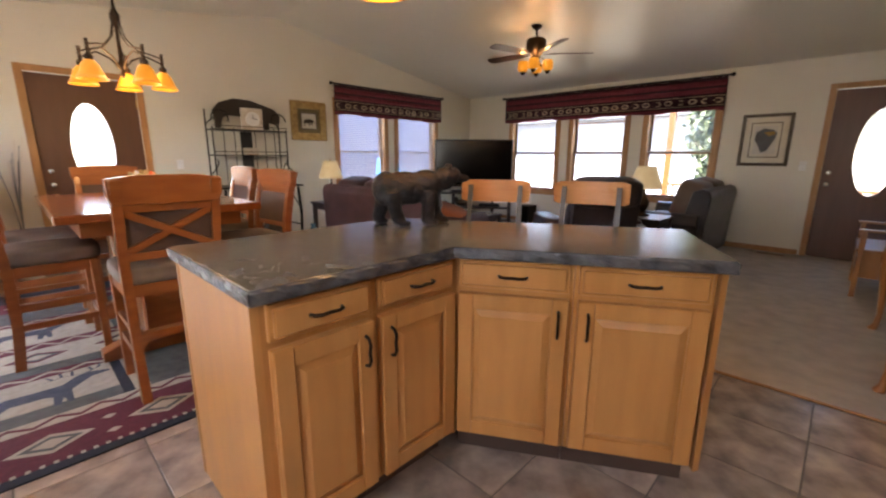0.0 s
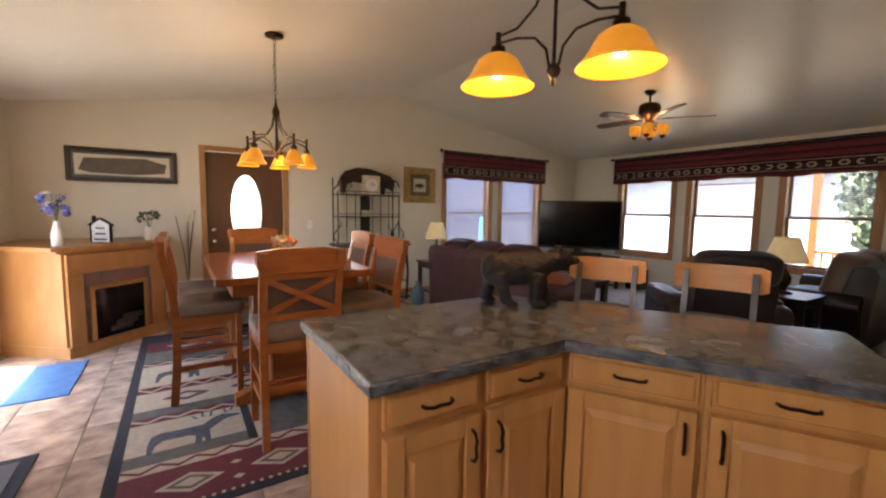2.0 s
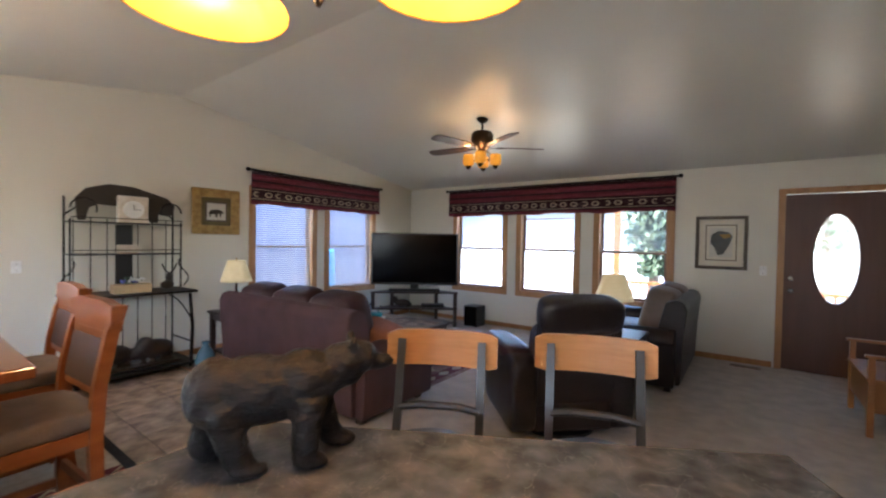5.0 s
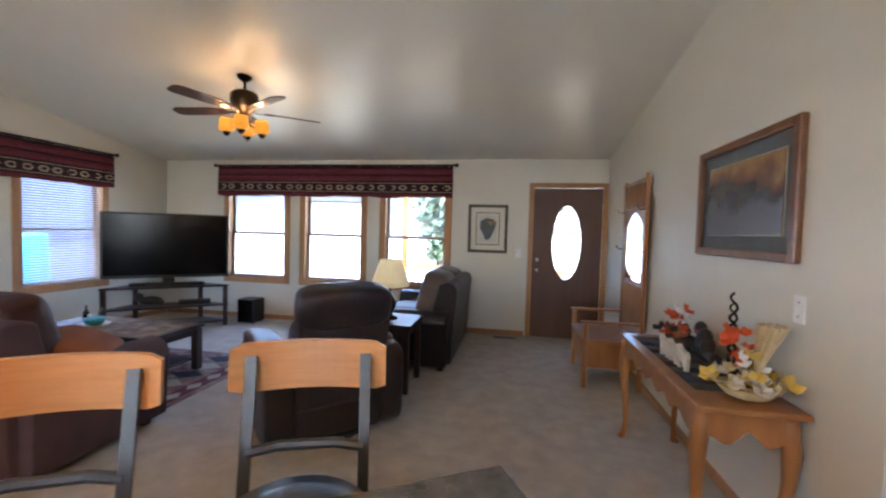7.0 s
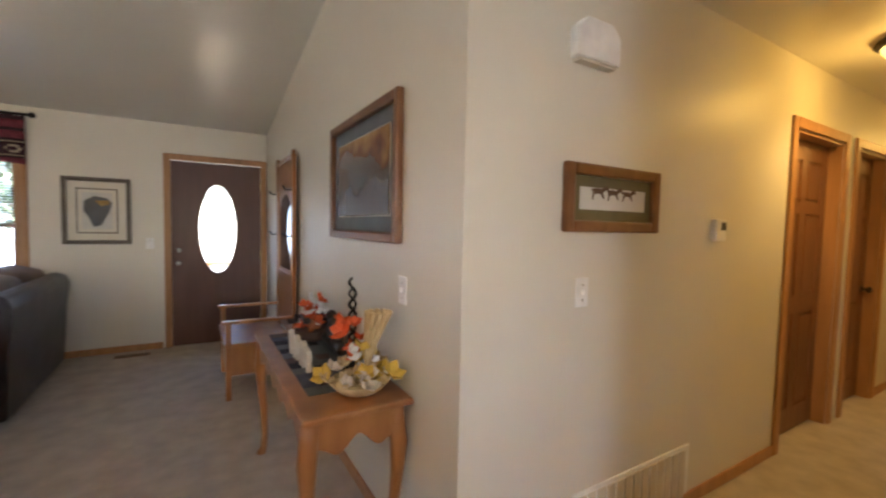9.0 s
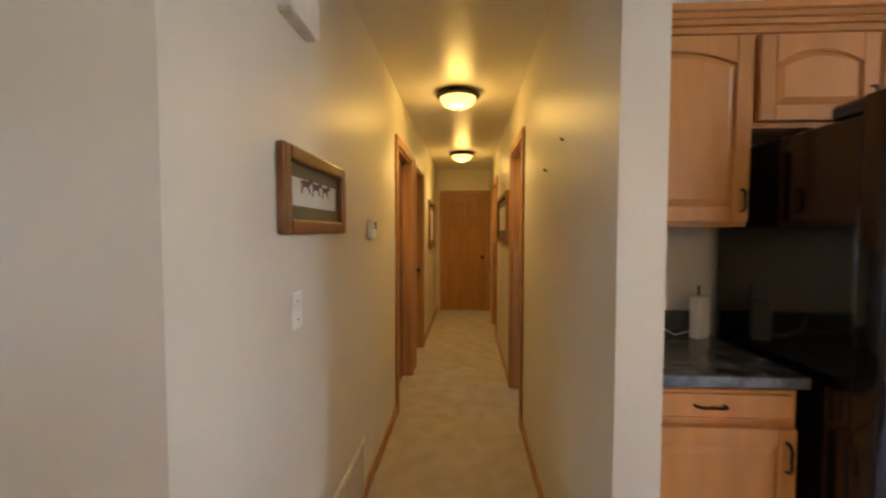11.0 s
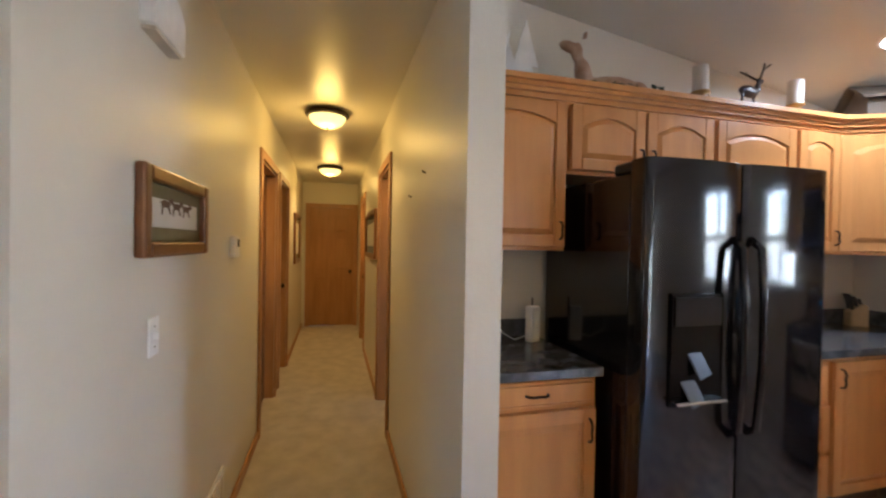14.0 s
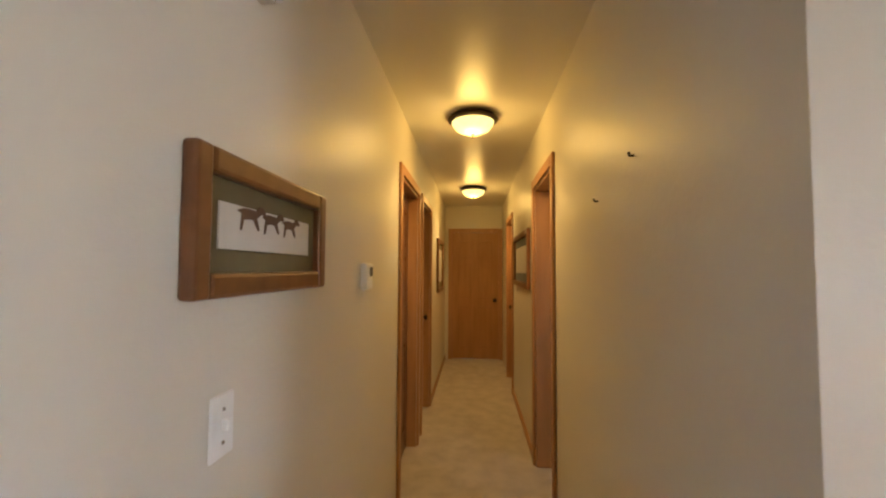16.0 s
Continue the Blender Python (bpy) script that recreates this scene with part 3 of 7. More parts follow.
def sash_window(name, m, w, label, mode):
    """Double-hung window, x across, y towards the room negative."""
    t = thing(name, label, "window", m, kind="structure")
    h0, h1 = WZ0, WZ1
    f = part("window_frame", B(-w / 2, -0.02, h0, -w / 2 + 0.035, T, h1), OAK, t)
    part("window_frame", B(w / 2 - 0.035, -0.02, h0, w / 2, T, h1), OAK, t)
    part("window_frame", B(-w / 2 + 0.035, -0.02, h1 - 0.035, w / 2 - 0.035, T, h1), OAK, t)
    part("window_sill", B(-w / 2 + 0.035, -0.02, h0, w / 2 - 0.035, T, h0 + 0.035), OAK, t)
    mid = (h0 + h1) / 2 - 0.03
    for y, lo, hi in ((0.07, h0 + 0.035, mid + 0.02), (0.10, mid - 0.02, h1 - 0.035)):
        s = part("sash", B(-w / 2 + 0.036, y - 0.012, lo, -w / 2 + 0.07, y + 0.012, hi), SASH, t)
        part("sash", B(w / 2 - 0.07, y - 0.012, lo, w / 2 - 0.036, y + 0.012, hi), SASH, t)
        part("sash", B(-w / 2 + 0.07, y - 0.012, lo, w / 2 - 0.07, y + 0.012, lo + 0.035), SASH, t)
        part("sash", B(-w / 2 + 0.07, y - 0.012, hi - 0.035, w / 2 - 0.07, y + 0.012, hi), SASH, t)
        g = part("pane", B(-w / 2 + 0.07, y - 0.003, lo + 0.03, w / 2 - 0.07, y + 0.003, hi - 0.03), GLASS, t)
        g.visible_shadow = False
    return t


def blind(m, w, z0, z1, pitch, material, tilt, label, stack=False):
    t = thing("window_blind", label, "blind", m)
    part("headrail", B(-w / 2, -0.02, WZ1 - 0.08, w / 2, 0.02, WZ1 - 0.037), material, t)
    me = None
    z = z1
    while z > z0 + 0.02:
        if me is None:
            bm = B(-w / 2, -0.0135, -0.001, w / 2, 0.0135, 0.001)
            first = part("slat", bm, material, t)
            me = first.data
            ob = first
        else:
            ob = new("slat", me)
            ob.parent = t
        ob.matrix_local = pose(0, 0, z, tilt)
        z -= pitch
    part("bottom_rail", B(-w / 2, -0.014, z0 - 0.004, w / 2, 0.014, z0 + 0.014), material, t)
    for x in (-w * 0.35, w * 0.35):
        part("cord", tube([(x, -0.014, z0), (x, -0.014, WZ1 - 0.08)], 0.0012, 4), material, t)
    return t


for i, (a, b) in enumerate(WIN_N):
    m = pose((a + b) / 2, YN, 0)
    sash_window("window_%d" % (i + 1), m, b - a, "double-hung window with oak trim and bright daylight", 0)
    casing('x', YN, -1, a, b, WZ0, WZ1, "window_casing", 0.055, True)
    if i == 2:
        blind(pose((a + b) / 2, YN + 0.02, 0), b - a - 0.09, 1.32, WZ1 - 0.1, 0.026, SLAT, 8, "pale horizontal blind lowered over the upper half of the window")
    else:
        blind(pose((a + b) / 2, YN + 0.02, 0), b - a - 0.09, 0.64 if i == 0 else 1.80, 0.75 if i == 0 else WZ1 - 0.1, 0.022, WOODSLAT, 2, "brown wooden blind gathered in the window")
for i, (a, b) in enumerate(WIN_W):
    m = pose(XW, (a + b) / 2, 0, 0, 0, 90)
    sash_window("window_%d" % (i + 4), m, b - a, "double-hung window behind lowered white blinds", 0)
    casing('y', XW, 1, a, b, WZ0, WZ1, "window_casing", 0.055, True)
    blind(pose(XW - 0.02, (a + b) / 2, 0, 0, 0, 90), b - a - 0.09, 0.65, WZ1 - 0.1, 0.030, SLAT, 38, "white horizontal slat blind, lowered and half open")

# patio door and kitchen window on the south side
t = thing("window_6", "sliding glass patio door in a pale frame", "patio door", kind="structure")
for a, b in ((SLIDE[0], SLIDE[0] + 0.06), (SLIDE[1] - 0.06, SLIDE[1]), (-3.97, -3.89)):
    part("window_frame", B(a, YS - 0.09, 0.03, b, YS - 0.03, 1.98), VINYL, t)
part("window_frame", B(SLIDE[0], YS - 0.09, 1.98, SLIDE[1], YS - 0.03, 2.04), VINYL, t)
part("window_sill", B(SLIDE[0], YS - 0.09, 0.0, SLIDE[1], YS - 0.03, 0.03), VINYL, t)
part("pane", B(SLIDE[0] + 0.06, YS - 0.064, 0.03, SLIDE[1] - 0.06, YS - 0.056, 1.98), GLASS, t).visible_shadow = False
t = thing("window_7", "kitchen window with a white cross-bar frame", "window", kind="structure")
for a, b, lo, hi in ((SINK[0], SINK[0] + 0.05, 1.08, 2.0), (SINK[1] - 0.05, SINK[1], 1.08, 2.0), (-0.33, -0.27, 1.13, 1.95), (SINK[0] + 0.05, SINK[1] - 0.05, 1.08, 1.13), (SINK[0] + 0.05, SINK[1] - 0.05, 1.95, 2.0), (SINK[0] + 0.05, -0.33, 1.5, 1.56), (-0.27, SINK[1] - 0.05, 1.5, 1.56)):
    part("window_frame", B(a, YS - 0.09, lo, b, YS - 0.03, hi), VINYL, t)
part("pane", B(SINK[0] + 0.05, YS - 0.05, 1.13, SINK[1] - 0.05, YS - 0.044, 1.95), GLASS, t).visible_shadow = False


def valance(m, w, label):
    """Woven valance on a rod; x along it, y to the room negative."""
    t = thing("valance", label, "valance", m)
    bands = [(0.0, 0.05, VAL), (0.05, 0.07, VALD), (0.07, 0.08, VALB), (0.08, 0.195, VALD), (0.195, 0.205, VALB), (0.205, 0.23, VALD), (0.23, 0.30, VAL), (0.30, 0.325, VALD), (0.325, 0.40, VAL), (0.40, 0.44, VALD)]
    n = int(w / 0.03)
    wob = lambda x, z: -0.012 * math.sin(x * 23) * (0.4 + 1.6 * (0.44 - z)) + 0.006 * math.sin(x * 61)
    low = lambda x: 0.008 * math.sin(x * 5.3) + 0.006 * math.sin(x * 12.1)
    for z0, z1, ma in bands:
        bm = bmesh.new()
        cols = []
        for i in range(n + 1):
            x = -w / 2 + w * i / n
            q0 = z0 + (low(x) if z0 == 0 else 0)
            cols.append([bm.verts.new((x, -0.05 + wob(x, z) + o, 1.88 + z)) for z, o in ((q0, 0), (z1, 0), (z1, 0.006), (q0, 0.006))])
        for a, b in zip(cols, cols[1:]):
            for k in range(4):
                bm.faces.new((a[k], a[(k + 1) % 4], b[(k + 1) % 4], b[k]))
        bm.faces.new(cols[0]), bm.faces.new(cols[-1])
        part("woven_band", bm, ma, t, smooth=True)
    k = int(w / 0.155)
    me = None
    for i in range(k):
        x = -w / 2 + w * (i + 0.5) / k
        for sx, sz, ma, off in ((0.062, 0.036, VALB, -0.004), (0.034, 0.018, VALD, -0.007)):
            bm = bmesh.new()
            vs = [(-sx, 0), (-sx * 0.5, -sz), (sx * 0.5, -sz), (sx, 0), (sx * 0.5, sz), (-sx * 0.5, sz)]
            prism(bm, vs, 0, 0.003)
            bmesh.ops.transform(bm, matrix=Matrix.Translation((x, -0.05 + wob(x, 0.13) + off, 1.88 + 0.135)) @ pose(0, 0, 0, 90), verts=bm.verts)
            part("woven_diamond", bm, ma, t)
    part("rod", tube([(-w / 2 - 0.05, -0.045, 2.335), (w / 2 + 0.05, -0.045, 2.335)], 0.013), IRON, t)
    for x in (-w / 2 - 0.05, w / 2 + 0.05):
        bm = bmesh.new()
        blob(bm, (x, -0.045, 2.335), (0.028, 0.028, 0.028))
        part("finial", bm, IRON, t, smooth=True)
        part("bracket", B(x * 0.985 - 0.008, -0.045, 2.325, x * 0.985 + 0.008, 0.0, 2.345), IRON, t)
    return t


valance(pose(-3.16, YN, 0), 3.66, "maroon woven valance with tan diamond border on an iron rod")
valance(pose(XW, 5.243, 0, 0, 0, 90), 2.37, "short maroon woven valance with tan diamond border on an iron rod")


# ---- kitchen ----
def pull(parent, x, z, vertical, s=1.0):
    """A bow handle standing off a front at y = 0."""
    k = 0.05 * s
    pts = [(-k, -0.002), (-k * 0.9, -0.018), (-k * 0.5, -0.027), (0, -0.022), (k * 0.5, -0.027), (k * 0.9, -0.018), (k, -0.002)]
    f = (lambda a, y: (x, y, z + a)) if vertical else (lambda a, y: (x + a, y, z))
    h = part("handle", tube([f(a, y) for a, y in pts], 0.0055, 8), BRONZE, parent, "dark bronze bow pull", True)
    h.scale.y = 0.62
    return h


def fielded(pts, y_back, y_front, slope):
    """A raised panel: its outline at y_back, a smaller field at y_front, a sloping border between."""
    bm = bmesh.new()
    xs, zs = [p[0] for p in pts], [p[1] for p in pts]
    cx, cz = (min(xs) + max(xs)) / 2, (min(zs) + max(zs)) / 2
    kx, kz = 1 - 2 * slope / (max(xs) - min(xs)), 1 - 2 * slope / (max(zs) - min(zs))
    rings = [[bm.verts.new((x, y_back, z)) for x, z in pts]]
    rings.append([bm.verts.new((x, y_back - 0.002, z)) for x, z in pts])
    rings.append([bm.verts.new((cx + (x - cx) * kx, y_front, cz + (z - cz) * kz)) for x, z in pts])
    n = len(pts)
    for a, b in zip(rings, rings[1:]):
        for i in range(n):
            bm.faces.new((a[i], a[(i + 1) % n], b[(i + 1) % n], b[i]))
    bm.faces.new(rings[-1])
    return bm


def frontpiece(name, parent, x0, x1, z0, z1, arch=0.0, y=0.0):
    """A frame-and-panel front, 20 mm thick with a raised panel."""
    d = part(name, B(x0, y - 0.012, z0, x1, y, z1, bev=0.003), CAB, parent)
    w, h = x1 - x0, z1 - z0
    if h > 0.2:
        s = 0.058 if w > 0.22 else 0.04
        for u, v in ((x0, x0 + s), (x1 - s, x1)):
            part("stile", B(u, y - 0.021, z0, v, y - 0.0115, z1, bev=0.003), CAB, d)
        part("bottom_rail", B(x0 + s, y - 0.0205, z0, x1 - s, y - 0.0115, z0 + s, bev=0.003), CAB, d)
        n = 10
        xs = [x0 + s + (w - 2 * s) * i / n for i in range(n + 1)]
        zt = lambda x: z1 - s - (arch * (abs(2 * (x - (x0 + x1) / 2) / (w - 2 * s)) ** 2.0) if arch else 0)
        part("top_rail", upright([(x, zt(x)) for x in xs] + [(x1 - s, z1), (x0 + s, z1)], y - 0.0205, y - 0.0115, 0.0015), CAB, d)
        g = 0.005
        xs2 = [x0 + s + g + (w - 2 * s - 2 * g) * i / n for i in range(n + 1)]
        bm = fielded([(x0 + s + g, z0 + s + g), (x1 - s - g, z0 + s + g)] + [(x, zt(x) - g) for x in xs2[::-1]], y - 0.0118, y - 0.0215, 0.024)
        part("raised_panel", bm, CAB, d)
    else:
        part("raised_panel", B(x0 + 0.012, y - 0.018, z0 + 0.012, x1 - 0.012, y - 0.0115, z1 - 0.012, bev=0.005), CAB, d)
    d.scale.y = 1.7
    return d


def base_cabinet(m, w, label, doors=1, handle=1, depth=0.58, group="base cabinets", drawer=True, name="base_cabinet"):
    t = thing(name, label, "cabinet", m, group)
    part("body", B(0.001, 0.021, 0.115, w - 0.001, depth, 0.868), CAB, t)
    part("face_frame", B(0.001, 0.0, 0.115, w - 0.001, 0.02, 0.868), CAB, t)
    # shade under the cabinet is put into the kick's dark brown colour
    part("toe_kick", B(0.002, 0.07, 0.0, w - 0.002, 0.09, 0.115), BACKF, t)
    g = 0.016
    if doors == 0:
        for z0, z1 in ((0.135, 0.36), (0.385, 0.62), (0.645, 0.845)):
            d = frontpiece("drawer", t, g, w - g, z0, z1)
            pull(d, w / 2, (z0 + z1) / 2 - 0.0, False)
        return t
    if drawer:
        d = frontpiece("drawer", t, g, w - g, 0.748, 0.856)
        c = pull(d, w / 2, 0.803, False)
        c.location.y = -0.018
    d = frontpiece("door", t, g, w - g, 0.135, 0.728 if drawer else 0.845)
    x = w - g - 0.035 if handle > 0 else g + 0.035
    pull(d, x, 0.635 if drawer else 0.76, True).location.y = -0.02
    return t


IA = 30.8
ca, sa = math.cos(radians(IA)), math.sin(radians(IA))
isl = "honey maple island cabinet with a raised-panel door and drawer"
FXI, VY = -0.985, 1.465
base_cabinet(pose(FXI, 0.725, 0, 0, 0, 90), 0.355, isl, handle=1, depth=0.60, group="island cabinets", name="island_cabinet")
base_cabinet(pose(FXI, 1.08, 0, 0, 0, 90), 0.38, isl, handle=-1, depth=0.60, group="island cabinets", name="island_cabinet")
wb = pose(FXI + 0.012 * ca, VY + 0.012 * sa, 0, 0, 0, IA)
base_cabinet(wb, 0.435, isl, handle=1, depth=0.45, group="island cabinets", name="island_cabinet")
base_cabinet(wb @ pose(0.435, 0, 0), 0.455, isl, handle=-1, depth=0.45, group="island cabinets", name="island_cabinet")
tagged(part("island_corner_filler", P([(FXI - 0.002, VY - 0.006), (FXI + 0.012, VY + 0.006), (FXI + 0.002, VY + 0.028), (FXI - 0.04, VY + 0.05), (FXI - 0.06, VY - 0.006)], 0.1, 0.868), CAB), "narrow maple filler strip in the island corner", "panel")
t = thing("island_end_panel", "honey maple end panel of the kitchen island", "panel")
part("panel", B(-1.615, 0.705, 0.0, FXI - 0.005, 0.725, 0.868), CAB, t)
part("corner_post", B(FXI - 0.02, 0.703, 0.0, FXI + 0.002, 0.727, 0.868), CAB, t)
part("corner_bead", B(-1.622, 0.701, 0.0, -1.600, 0.715, 0.868, bev=0.003), OAK, t)
t = thing("island_back_panel", "plain maple panel on the stool side of the island", "panel")
part("panel", P([(-1.615, 0.726), (-1.593, 0.726), (-1.593, 1.640), (-0.452, 2.325), (-0.462, 2.345), (-1.615, 1.655)], 0.0, 0.868), CAB, t)
t = thing("island_side_panel", "honey maple panel closing the entry end of the island", "panel")
part("panel", P([(-0.198, 1.920), (-0.184, 1.945), (-0.428, 2.350), (-0.450, 2.338)], 0.1, 0.868), CAB, t)
top = P([(-0.935, 0.690), (-0.937, 1.418), (-0.15, 1.88), (-0.455, 2.44), (-1.645, 1.74), (-1.645, 0.690)], 0.870, 0.912, 0.006)
t = thing("island_worktop", "dark mottled stone-look laminate island worktop with a chiselled edge", "countertop")
part("slab", top, COUNTER, t)
random.seed(12)
for p, q in (((-1.645, 0.690), (-0.935, 0.690)), ((-0.935, 0.690), (-0.937, 1.418)), ((-0.937, 1.418), (-0.15, 1.88)), ((-0.15, 1.88), (-0.455, 2.44))):
    d = Vector((q[0] - p[0], q[1] - p[1], 0))
    o = Vector((d.y, -d.x, 0)).normalized()
    k = int(d.length / 0.022)
    bm = bmesh.new()
    cols = []
    for i in range(k + 1):
        base_ = Vector((p[0], p[1], 0)) + d * (i / k)
        col = [base_ + Vector((0, 0, 0.9075))]
        for z in (0.902, 0.890, 0.879):
            col.append(base_ + o * random.uniform(0.001, 0.008) + Vector((0, 0, z + random.uniform(-0.003, 0.003))))
        col.append(base_ + o * 0.0005 + Vector((0, 0, 0.8695)))
        cols.append([bm.verts.new(v) for v in col])
    for a, b in zip(cols, cols[1:]):
        for j in range(4):
            bm.faces.new((a[j], b[j], b[j + 1], a[j + 1]))
    part("chiselled_edge", bm, EDGE, t, "rough broken stone-look edge")

# perimeter run on the east wall
EF = 1.51
kc = "honey maple kitchen base cabinet below the dark countertop"
base_cabinet(pose(EF, 2.05, 0, 0, 0, -90), 0.60, kc, handle=1)
base_cabinet(pose(EF, 0.43, 0, 0, 0, -90), 0.38, "stack of maple kitchen drawers beside the refrigerator", doors=0)
base_cabinet(pose(EF, 0.05, 0, 0, 0, -90), 0.55, "narrow maple kitchen cabinet door in the corner", drawer=False, handle=-1)
base_cabinet(pose(1.50, -0.51, 0, 0, 0, 180), 0.295, "narrow maple kitchen cabinet beside the stove", drawer=False, handle=1)
tagged(part("kitchen_worktop", P([(1.455, 1.445), (2.095, 1.445), (2.095, 2.05), (1.455, 2.05)], 0.870, 0.912, 0.005), COUNTER), "dark slate-look laminate countertop beside the refrigerator", "countertop")
tagged(part("kitchen_worktop", P([(1.465, 0.445), (2.095, 0.445), (2.095, -1.13), (1.205, -1.13), (1.205, -0.475), (1.465, -0.475)], 0.870, 0.912, 0.005), COUNTER), "dark slate-look laminate corner countertop", "countertop")
tagged(part("backsplash", B(2.075, 1.45, 0.913, 2.097, 2.05, 1.01), COUNTER), "low dark laminate backsplash", "backsplash")
tagged(part("backsplash", B(2.075, -1.105, 0.913, 2.097, 0.445, 1.01), COUNTER), "low dark laminate backsplash", "backsplash")
tagged(part("backsplash", B(1.23, -1.132, 0.913, 2.07, -1.11, 1.01), COUNTER), "low dark laminate backsplash", "backsplash")


CTOP, CBOT = 2.15, 1.405


def wall_cabinet(m, w, z0, label, doors=1, handle=1, depth=0.31, arch=0.05):
    t = thing("wall_cabinet", label, "cabinet", m, "wall cabinets")
    part("body", B(0.001, 0.021, z0, w - 0.001, depth, CTOP), CAB, t)
    part("face_frame", B(0.001, 0.0, z0, w - 0.001, 0.02, CTOP), CAB, t)
    g = 0.014
    n = doors
    for i in range(n):
        a, b = g + i * (w - g) / n, (i + 1) * (w - g) / n
        d = frontpiece("door", t, a, b, z0 + 0.02, CTOP - 0.015, arch * min(1, (b - a) / 0.4))
        hs = handle if n == 1 else (1 if i % 2 == 0 else -1)
        pull(d, b - 0.03 if hs > 0 else a + 0.03, z0 + 0.10, True, 0.85).location.y = -0.02
    return t


UF = 1.77
wc = "honey maple wall cabinet with an arched raised panel"
wall_cabinet(pose(UF, 2.05, 0, 0, 0, -90), 0.585, CBOT, wc)
wall_cabinet(pose(UF, 1.465, 0, 0, 0, -90), 0.90, 1.79, "short maple wall cabinet above the refrigerator", doors=2)
wall_cabinet(pose(UF, 0.565, 0, 0, 0, -90), 0.60, CBOT, wc)
wall_cabinet(pose(UF, -0.035, 0, 0, 0, -90), 0.355, CBOT, "narrow maple wall cabinet with an arched panel")
t = thing("corner_wall_cabinet", "diagonal maple corner wall cabinet with an arched door", "cabinet")
part("body", P([(2.095, -0.392), (1.78, -0.392), (1.55, -0.785), (1.55, -1.13), (2.095, -1.13)], CBOT, CTOP), CAB, t)
dl = math.hypot(0.22, 0.405)
bm = bmesh.new()
box(bm, 0.02, -0.018, CBOT + 0.02, dl - 0.02, 0.0, CTOP - 0.015, 0.004)
dd = part("door", bm, CAB, t)
dd.matrix_local = pose(1.773, -0.392, 0, 0, 0, math.degrees(math.atan2(-0.405, -0.22)))
n = 10
w0, w1 = 0.08, dl - 0.08
pan = fielded([(w0, 1.485), (w1, 1.485)] + [(w1 + (w0 - w1) * i / n, 2.07 - 0.045 * (abs(2 * i / n - 1) ** 2)) for i in range(n + 1)], -0.0175, -0.028, 0.024)
part("raised_panel", pan, CAB, dd)
pull(dd, dl - 0.05, 1.515, True, 0.85).location.y = -0.02
wall_cabinet(pose(1.548, -0.81, 0, 0, 0, 180), 0.33, CBOT, "narrow maple wall cabinet with an arched panel")
wall_cabinet(pose(1.218, -0.81, 0, 0, 0, 180), 0.76, 1.855, "short maple wall cabinet above the microwave", doors=2)
wall_cabinet(pose(0.458, -0.81, 0, 0, 0, 180), 0.36, CBOT, wc)

# crown moulding along the tops
t = thing("crown_moulding", "stepped maple crown moulding along the cabinet tops", "moulding", kind="structure")
line = [(UF, 2.052), (UF, -0.39), (1.55, -0.81), (0.10, -0.81)]
for k, (off, z0, z1) in enumerate(((0.015, 2.15, 2.175), (0.035, 2.175, 2.195), (0.05, 2.195, 2.215), (0.07, 2.215, 2.24))):
    a, b, c, d = line
    o = off
    pts = [(a[0] - o, a[1]), (b[0] - o, b[1] + o * 0.35), (c[0] - o * 0.35, c[1] + o), (d[0], d[1] + o), (d[0], d[1] - 0.3), (c[0] + 0.1, c[1] - 0.3), (b[0] + 0.3, b[1] - 0.2), (a[0] + 0.3, a[1])]
    part("moulding_step", P(pts, z0, z1), CAB, t)

# refrigerator
t = thing("refrigerator", "glossy black side-by-side refrigerator with an ice dispenser", "refrigerator")
part("body", B(1.36, 0.465, 0.03, 2.06, 1.405, 1.735, bev=0.008), BLACKG, t)
doors = []
for i, (a, b) in enumerate(((0.94, 1.415), (0.455, 0.932))):
    n = 12
    prof = [(a, 1.355)] + [(a + (b - a) * k / n, 1.27 - 0.014 * math.sin(math.pi * k / n)) for k in range(n + 1)] + [(b, 1.355)]
    bm = bmesh.new()
    prism(bm, [(x, y) for y, x in prof], 0.07, 1.785, 0.006)
    d = part("door", bm, BLACKG, t, "glossy black door", True)
    doors.append(d)
    hy = 0.985 if i == 0 else 0.888
    part("handle", tube([(1.27, hy, 0.66), (1.225, hy, 0.69), (1.205, hy, 0.95), (1.205, hy, 1.22), (1.22, hy, 1.43), (1.27, hy, 1.47)], 0.016, 10), BLACKG, d, "", True)
d = doors[0]
part("dispenser_frame", B(1.248, 1.04, 0.80, 1.270, 1.30, 1.25, bev=0.004), SCREEN, d)
part("dispenser_panel", B(1.243, 1.055, 1.12, 1.249, 1.285, 1.235, bev=0.001), BLACKG, d)
part("dispenser_tray", B(1.215, 1.05, 0.815, 1.2485, 1.29, 0.828, bev=0.003), CHROME, d)
for k, (y0, z0) in enumerate(((1.20, 0.86), (1.17, 0.97))):
    bm = B(-0.004, -0.035, -0.055, 0.004, 0.035, 0.055, bev=0.003)
    bmesh.ops.transform(bm, matrix=pose(1.238, y0, z0, -18, 18, 0), verts=bm.verts)
    part("dispenser_paddle", bm, GREYMAT if k == 0 else BLACKM, d)
part("kick_grille", B(1.34, 0.48, 0.0, 1.39, 1.39, 0.065), BLACKM, t)
part("rear_base", B(1.44, 0.49, 0.0, 2.04, 1.38, 0.03), BLACKM, t)
for y in (0.48, 1.28):
    part("hinge_cover", B(1.30, y, 1.7355, 1.50, y + 0.11, 1.79, bev=0.012), BLACKM, t)
